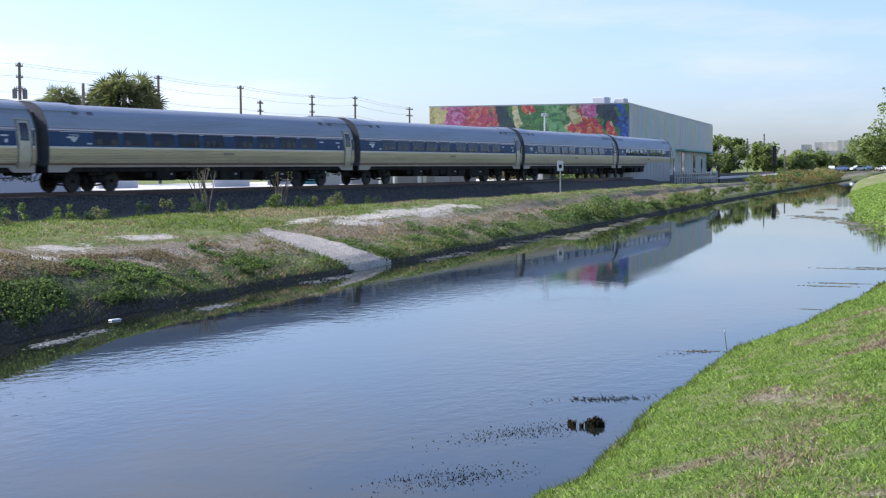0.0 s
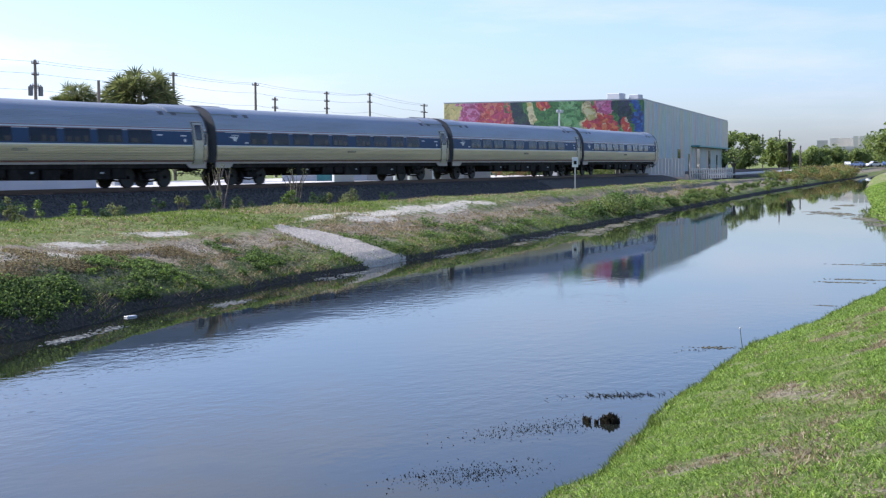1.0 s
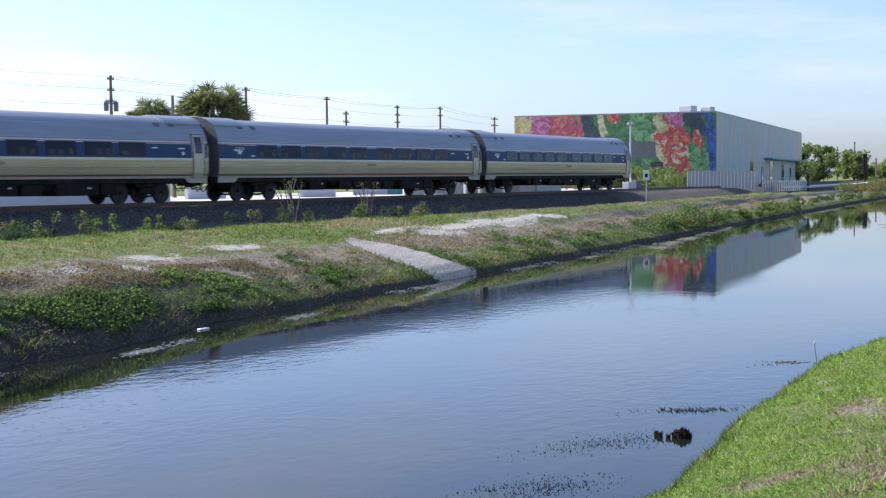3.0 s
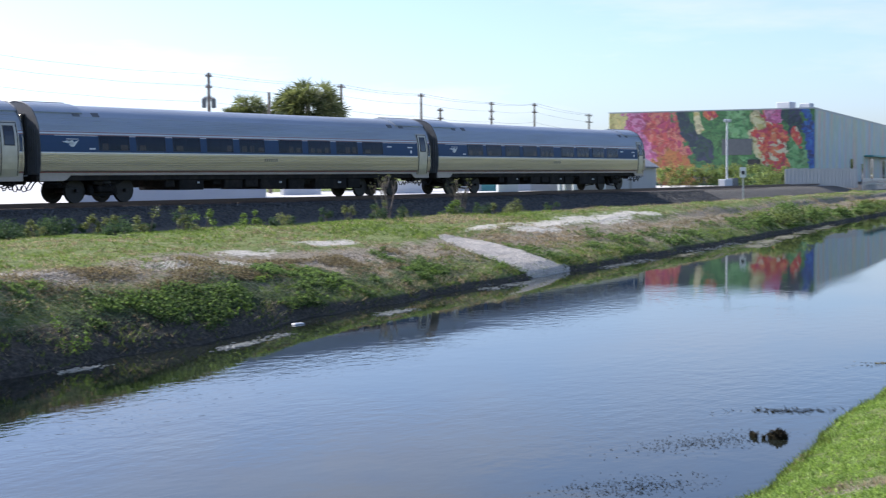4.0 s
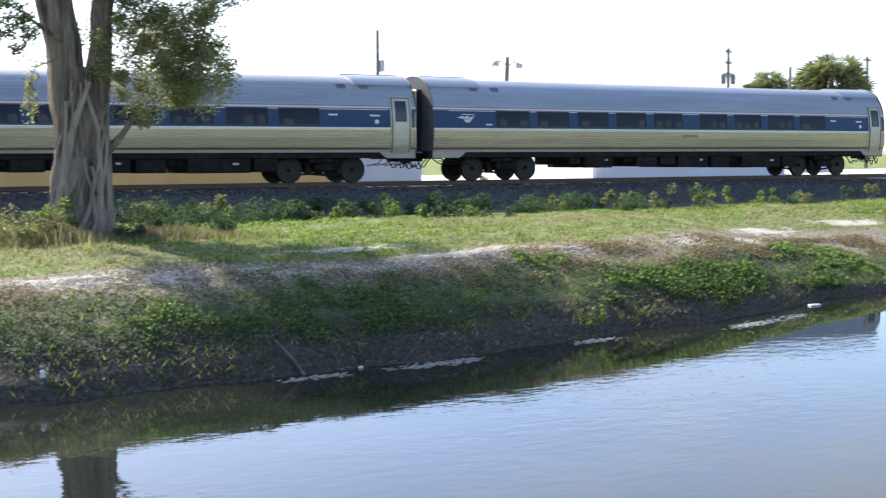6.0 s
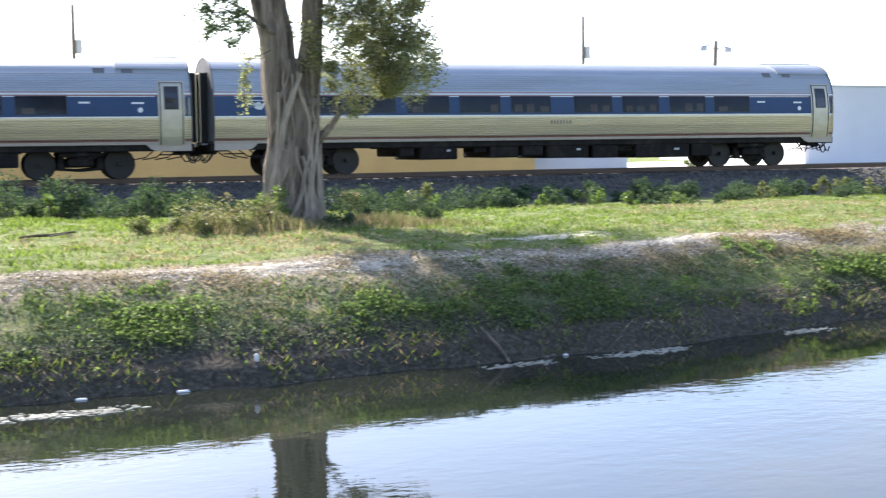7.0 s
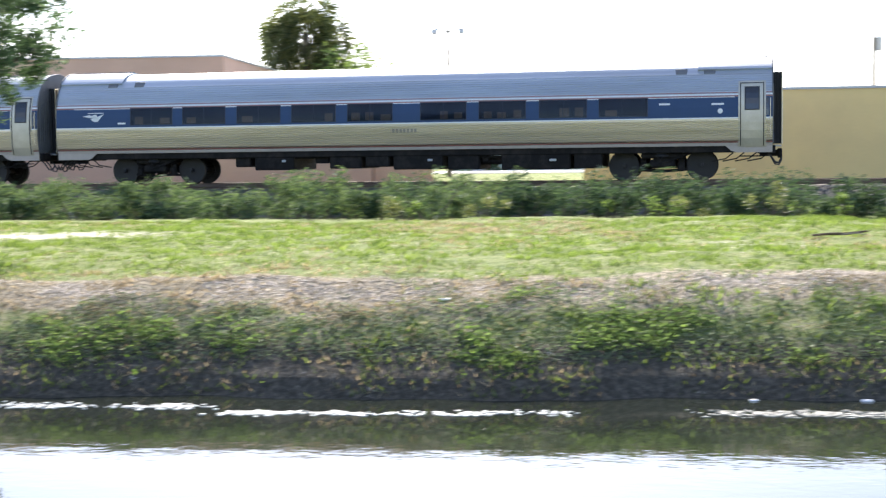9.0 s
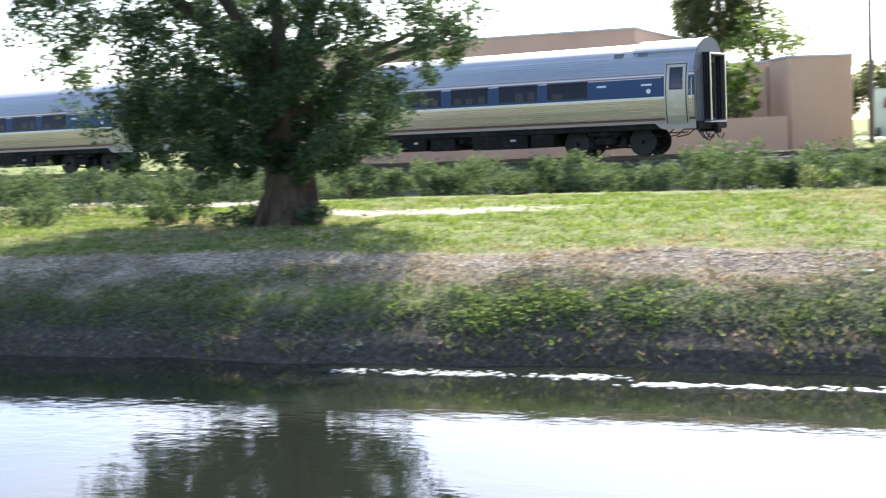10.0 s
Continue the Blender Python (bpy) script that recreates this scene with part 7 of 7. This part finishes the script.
# ---- small things by the water ----
def bare_shrub(x, y, hgt, seed):
    rng = random.Random(seed)
    g = float(height(x, y))
    s = thing("bare_shrub", "pale bare many-stemmed shrub with few leaves", "shrub", pose(x, y, g))
    tips = []
    for i in range(6):
        st = Shape()
        dx = -0.72 + 0.29 * i + rng.uniform(-0.08, 0.08)
        dy, h = rng.uniform(-0.4, 0.4), hgt * rng.uniform(0.72, 1.0)
        st.rod([(dx * 0.1, dy * 0.1, -0.1), (dx * 0.45, dy * 0.4, h * 0.42), (dx * 0.62 + rng.uniform(-0.1, 0.1), dy * 0.7, h * 0.72), (dx, dy, h)], [0.036, 0.027, 0.019, 0.008], 6)
        for _ in range(2):
            f = rng.uniform(0.5, 0.8)
            e = (dx * f + rng.uniform(-0.25, 0.25), dy * f, h * min(1, f + 0.3))
            st.rod([(dx * f * 0.8, dy * f * 0.8, h * f), e], [0.016, 0.007], 5)
            tips.append(e)
        tips.append((dx, dy, h))
        part("stem", st, BARK, s)
    ob = new("foliage", leaves_mesh("foliage", leaf_cloud(np.random.default_rng(seed), tips, [0.14] * len(tips), 60, 0.035), HEDGE_OLIVE))
    ob.parent = s


bush(*polar(31.85, 63), 0.5, 1.3, LEAF_LIGHT, 811, 260, 0.09, "wall_shrub", "small yellow-green shrub before the white wall")
bare_shrub(39.2, 34.4, 1.95, 2)
bare_shrub(46.4, 36.7, 1.8, 3)


def water_weeds(name, label, cx, cy, rx, ry, n, hgt, seed, turn=0.25):
    """Dark rush stems that stand in or float on the water."""
    rng = np.random.default_rng(seed)
    x, y = rng.normal(size=n) * rx, rng.normal(size=n) * ry
    x, y = x * math.cos(turn) - y * math.sin(turn), x * math.sin(turn) + y * math.cos(turn)
    a = rng.uniform(0, 6.28, n)
    l = hgt * rng.uniform(0.5, 1.3, n)
    fx, fy = np.cos(a) * l * 0.7, np.sin(a) * l * 0.7
    w = 0.012 + 0.012 * rng.random(n)
    X, Y = cx + x, cy + y
    v = np.stack([np.stack([X - w, Y, 0 * X - 0.01], -1), np.stack([X + w, Y, 0 * X - 0.01], -1), np.stack([X + fx, Y + fy, l * rng.uniform(0.02, 0.35, n)], -1)], 1).reshape(-1, 3)
    tagged(new(name, fast_mesh(name, v, np.arange(3 * n).reshape(n, 3), REED, 3)), label, "water plants", kind="stuff")


for i, (x, y, rx, ry, n, hgt, turn) in enumerate((
        (16.5, 7.80, 0.36, 0.08, 220, 0.13, 2.3), (14.0, 7.60, 0.50, 0.20, 620, 0.055, 2.75), (11.6, 7.05, 0.42, 0.22, 700, 0.05, 2.65), (21.4, 8.55, 0.30, 0.10, 90, 0.07, 2.6))):
    water_weeds("floating_weeds", "thin dark weeds floating on the canal", x, y, rx, ry, n, hgt, i + 1, turn)


MAT = surface("brown_green_water_weed", (0.15, 0.14, 0.085), 0.7, 0, 0.3, 2, 20, 0.01, spec=0.3, island=0.4)


def weed_mat(cx, cy, rx, ry, n, r, seed, turn):
    """A raft of flat weed flakes on the water."""
    rng = random.Random(seed)
    sh = Shape()
    for i in range(n * 3):
        a, q = rng.gauss(0, 0.5) * rx, rng.gauss(0, 0.5) * ry
        x, y = cx + a * math.cos(turn) - q * math.sin(turn), cy + a * math.sin(turn) + q * math.cos(turn)
        s, a0 = r * rng.uniform(0.12, 0.6), rng.uniform(0, 6.28)
        vs = [(x + s * 1.6 * rng.uniform(0.5, 1.2) * math.cos(a0 + j), y + s * 0.8 * rng.uniform(0.5, 1.2) * math.sin(a0 + j)) for j in range(6)]
        z = 0.003 + 0.004 * rng.random()
        sh.add([(p, q2, z) for p, q2 in vs] + [(p, q2, -0.004) for p, q2 in vs], [tuple(range(6))] + [(j, (j + 1) % 6, (j + 1) % 6 + 6, j + 6) for j in range(6)])
    tagged(part("weed_mat", sh, MAT), "brown-green raft of floating water weed", "water plants", kind="stuff")


for i, (x, y, rx, ry, n, r, turn) in enumerate((
        (81.0, 24.6, 3.2, 0.9, 70, 0.45, 0.6), (73.5, 20.6, 3.5, 0.6, 60, 0.4, 0.45), (67.5, 18.4, 2.0, 0.5, 40, 0.3, 0.4), (96.5, 28.4, 1.5, 0.5, 30, 0.4, 0.3), (90.0, 27.2, 2.0, 0.3, 24, 0.35, 0.3),
        (41.1, 11.4, 1.0, 0.12, 40, 0.12, 1.65), (41.8, 11.0, 0.7, 0.2, 30, 0.14, 1.6), (35.9, 10.3, 0.6, 0.14, 36, 0.10, 1.75), (34.9, 10.4, 0.6, 0.10, 30, 0.10, 1.75), (29.1, 9.0, 0.25, 0.06, 18, 0.06, 1.6), (21.6, 8.5, 0.35, 0.12, 22, 0.05, 1.9),
        (54.1, 26.9, 1.8, 0.5, 50, 0.25, 0.3), (57.5, 28.2, 1.6, 0.5, 36, 0.3, 0.3), (62.0, 29.4, 2.5, 0.4, 50, 0.3, 0.3), (68.0, 31.2, 2.5, 0.4, 40, 0.3, 0.35), (74.0, 32.8, 3.0, 0.4, 40, 0.35, 0.35), (46.5, 26.0, 1.5, 0.3, 30, 0.15, 0.3))):
    weed_mat(x, y, rx, ry, n, r, 140 + i, turn)


def reed_clump():
    c = thing("reed_clump", "dark dead reed clump standing in the shallows", "reeds", pose(14.75, 7.08, 0.0))
    for k, (dx, dy, r, h) in enumerate(((0, 0, 0.11, 0.13), (-0.12, 0.22, 0.04, 0.10), (-0.05, 0.30, 0.03, 0.08), (-0.14, 0.10, 0.03, 0.07))):
        rng = random.Random(40 + k)
        st = Shape()
        for i in range(130 if k == 0 else 8):
            a, q = rng.uniform(0, 6.28), rng.random() ** 0.5 * r
            x, y = dx + math.cos(a) * q, dy + math.sin(a) * q
            l = h * (0.25 + 0.75 * math.sqrt(max(0.0, 1 - (q / r) ** 2))) * rng.uniform(0.8, 1.0)
            st.rod([(x, y, -0.1), (x * 1.02, y, l * 0.6), (x + rng.uniform(-0.03, 0.03), y + rng.uniform(-0.03, 0.03), l * rng.uniform(0.6, 1))], [0.014, 0.011, 0.004], 4)
        part("stem_tuft", st, REED, c)


reed_clump()
stalk = thing("flower_stalk", "thin weed stalk with a pale seed head", "weed", pose(20.6, float(near_edge(20.6)) - 0.05, 0.15))
part("stem", Shape().rod([(0, 0, -0.05), (-0.03, 0.02, 0.16), (-0.05, 0.03, 0.30)], [0.008, 0.006, 0.005], 5), HEDGE_OLIVE, stalk)
part("seed_head", Shape().lathe((-0.05, 0.03, 0.30), "z", [(0, 0.004), (0.01, 0.012), (0.03, 0.014), (0.04, 0.004)], 8), FOAM_WHITE, stalk)


def scum(cx, cy, length, wide, n, seed):
    """A broken streak of pale flecks on the water beside the bank."""
    rng = random.Random(seed)
    sh = Shape()
    for i in range(n * (2 if cx < 0 else 4)):
        if i % 12 == 0:
            knot = rng.uniform(-length, length) / 2
        x = cx + knot + rng.gauss(0, 0.16)
        y = cy + float(FAR_BASE(x) - FAR_BASE(cx)) + rng.gauss(0, wide * 1.6)
        r = rng.uniform(0.006, 0.024)
        k = 6
        a0 = rng.uniform(0, 6.28)
        vs = [(x + r * 2.2 * rng.uniform(0.6, 1.2) * math.cos(a0 + j * 1.047), y + r * 0.6 * rng.uniform(0.6, 1.2) * math.sin(a0 + j * 1.047)) for j in range(k)]
        z = 0.006 + 0.004 * rng.random()
        sh.add([(p, q, z) for p, q in vs] + [(p, q, -0.01) for p, q in vs], [tuple(range(k))] + [(j, (j + 1) % k, (j + 1) % k + k, j + k) for j in range(k)])
    tagged(part("floating_scum", sh, FOAM_WHITE if cx < 0 else FOAM), "broken streak of pale floating scum", "scum", kind="stuff")


for i, (x, y, l, w, n) in enumerate(((-7.5, 15.95, 3.4, 0.06, 150), (-3.7, 15.82, 2.8, 0.045, 150), (1.5, 16.3, 2.0, 0.06, 80), (-1.7, 16.05, 0.9, 0.05, 30), (10.1, 17.5, 1.4, 0.06, 50), (13.6, 18.35, 0.8, 0.05, 25), (17.8, 18.85, 2.2, 0.06, 80), (23.5, 20.4, 1.4, 0.08, 50), (8.0, 17.3, 1.0, 0.05, 25), (31.5, 22.9, 4.0, 0.1, 80), (41.0, 25.2, 5.0, 0.15, 90), (52, 27.8, 8, 0.3, 110))):
    scum(x, y, l, w, n, 60 + i)

# a stick, scraps and stones at the water's edge
stick = thing("driftwood_stick", "grey driftwood stick leaning on the bank", "stick", pose(7.95, 17.75, max(0.0, float(height(7.95, 17.75)))))
part("branch", Shape().rod([(0.16, -0.2, -0.2), (0.02, 0.0, 0.10), (-0.16, 0.22, 0.36)], [0.028, 0.024, 0.016], 7), BARK, stick)
for i, (x, y, sx, sy, sz) in enumerate(((4.45, 17.45, 0.03, 0.025, 0.10), (3.45, 17.2, 0.08, 0.04, 0.025), (2.22, 17.2, 0.07, 0.04, 0.02), (20.4, 20.35, 0.14, 0.06, 0.03), (-3.14, 18.9, 0.08, 0.06, 0.02), (9.0, 17.75, 0.04, 0.03, 0.03), (0.9, 17.1, 0.05, 0.03, 0.02))):
    s = thing("litter_scrap", "pale scrap of litter at the waterside", "litter", pose(x, y, max(0.0, float(height(x, y)))))
    part("scrap", Shape().box(-sx, -sy, -0.01, sx, sy, sz, 0.02), WHITE, s)


log = thing("fallen_branch", "brown bare fallen branch lying on the meadow", "branch", pose(2.55, 24.85, float(height(2.55, 24.85)) + 0.03, 0, 0, 10))
part("branch", Shape().rod([(-0.3, 0, 0.02), (0.0, 0.04, 0.04), (0.3, 0.0, 0.04), (0.7, 0.05, 0.08)], [0.016, 0.024, 0.026, 0.016], 8), BARK_BROWN, log, smooth=True)
part("twig", Shape().rod([(0.2, 0.0, 0.03), (0.45, -0.15, 0.06), (0.6, -0.2, 0.03)], [0.014, 0.011, 0.007], 6), ROOT_BARK, log)


def gravel_spill():
    """Pale broken stone spilled down the far bank to the water."""
    rng = random.Random(31)
    sh = Shape()
    for i in range(48000):
        x, d = rng.uniform(32.6, 37.0), rng.uniform(0.03, 3.8)
        if not in_spill(x + rng.gauss(0, 0.08), d + rng.gauss(0, 0.06)):
            continue
        y = float(far_edge(x)) + d
        r = rng.uniform(0.008, 0.021)
        z = float(height(x, y))
        m = Matrix.Translation((x, y, z + 0.01)) @ Euler((rng.uniform(0, 3), rng.uniform(0, 3), rng.uniform(0, 3))).to_matrix().to_4x4()
        vs = [(r * a * rng.uniform(0.7, 1.2), r * b * rng.uniform(0.7, 1.2), r * 0.7 * c) for a in (-1, 1) for b in (-1, 1) for c in (-1, 1)]
        sh.add(vs, [(0, 1, 3, 2), (4, 6, 7, 5), (0, 4, 5, 1), (2, 3, 7, 6), (0, 2, 6, 4), (1, 5, 7, 3)], m)
    tagged(part("gravel_spill", sh, surface("pale_broken_stone", (0.62, 0.56, 0.475), 0.9, 0, 0.2, 6, 40, 0.005, island=0.3)), "pale broken stone spilled down the far bank", "gravel", kind="stuff")


gravel_spill()


def track_ballast():
    """Loose stones on the side of the ballast that faces the canal."""
    rng = np.random.default_rng(77)
    n = 30000
    x = rng.uniform(-40, 95, n)
    y = rail_y(x) - rng.uniform(0.9, 3.5, n)
    z = height(x, y)
    r = rng.uniform(0.018, 0.042, n)
    base = np.array([(a, b, c) for a in (-1, 1) for b in (-1, 1) for c in (-1, 1)], float)
    v = base[None] * rng.uniform(0.6, 1.3, (n, 8, 3)) * r[:, None, None] + np.stack([x, y, z], -1)[:, None, :]
    f = np.array([(0, 1, 3, 2), (4, 6, 7, 5), (0, 4, 5, 1), (2, 3, 7, 6), (0, 2, 6, 4), (1, 5, 7, 3)])
    faces = (np.arange(n)[:, None, None] * 8 + f[None]).reshape(-1, 4)
    me = fast_mesh("ballast_stones", v.reshape(-1, 3), faces, surface("grey_ballast_stone", (0.095, 0.092, 0.088), 0.95, 0, 0.25, 5, 40, 0.0, island=0.4), 4)
    tagged(new("ballast_stones", me), "loose grey ballast stones along the railway", "gravel", kind="stuff")


track_ballast()


def motions():
    """The train's run along the curve, and its wheels' turning."""
    for i, car in enumerate(CARS):
        rows = []
        for j in range(21):
            t = j * 0.5
            x, y, a = track(car_s(i, t))
            rows.append((t, pose(x, y, RAIL_Z, 0, 0, math.degrees(a))))
        walk(car, rows)
        for ws in [c for c in car.children if c.name.startswith("wheelset")]:
            at, rows = ws.matrix_basis.translation.copy(), []
            for j in range(301):
                t = j / 30
                roll = (car_s(i, t) - car_s(i, 0)) / 0.50
                rows.append((t, Matrix.Translation(at) @ Matrix.Rotation(roll, 4, "Y")))
            walk(ws, rows)


motions()
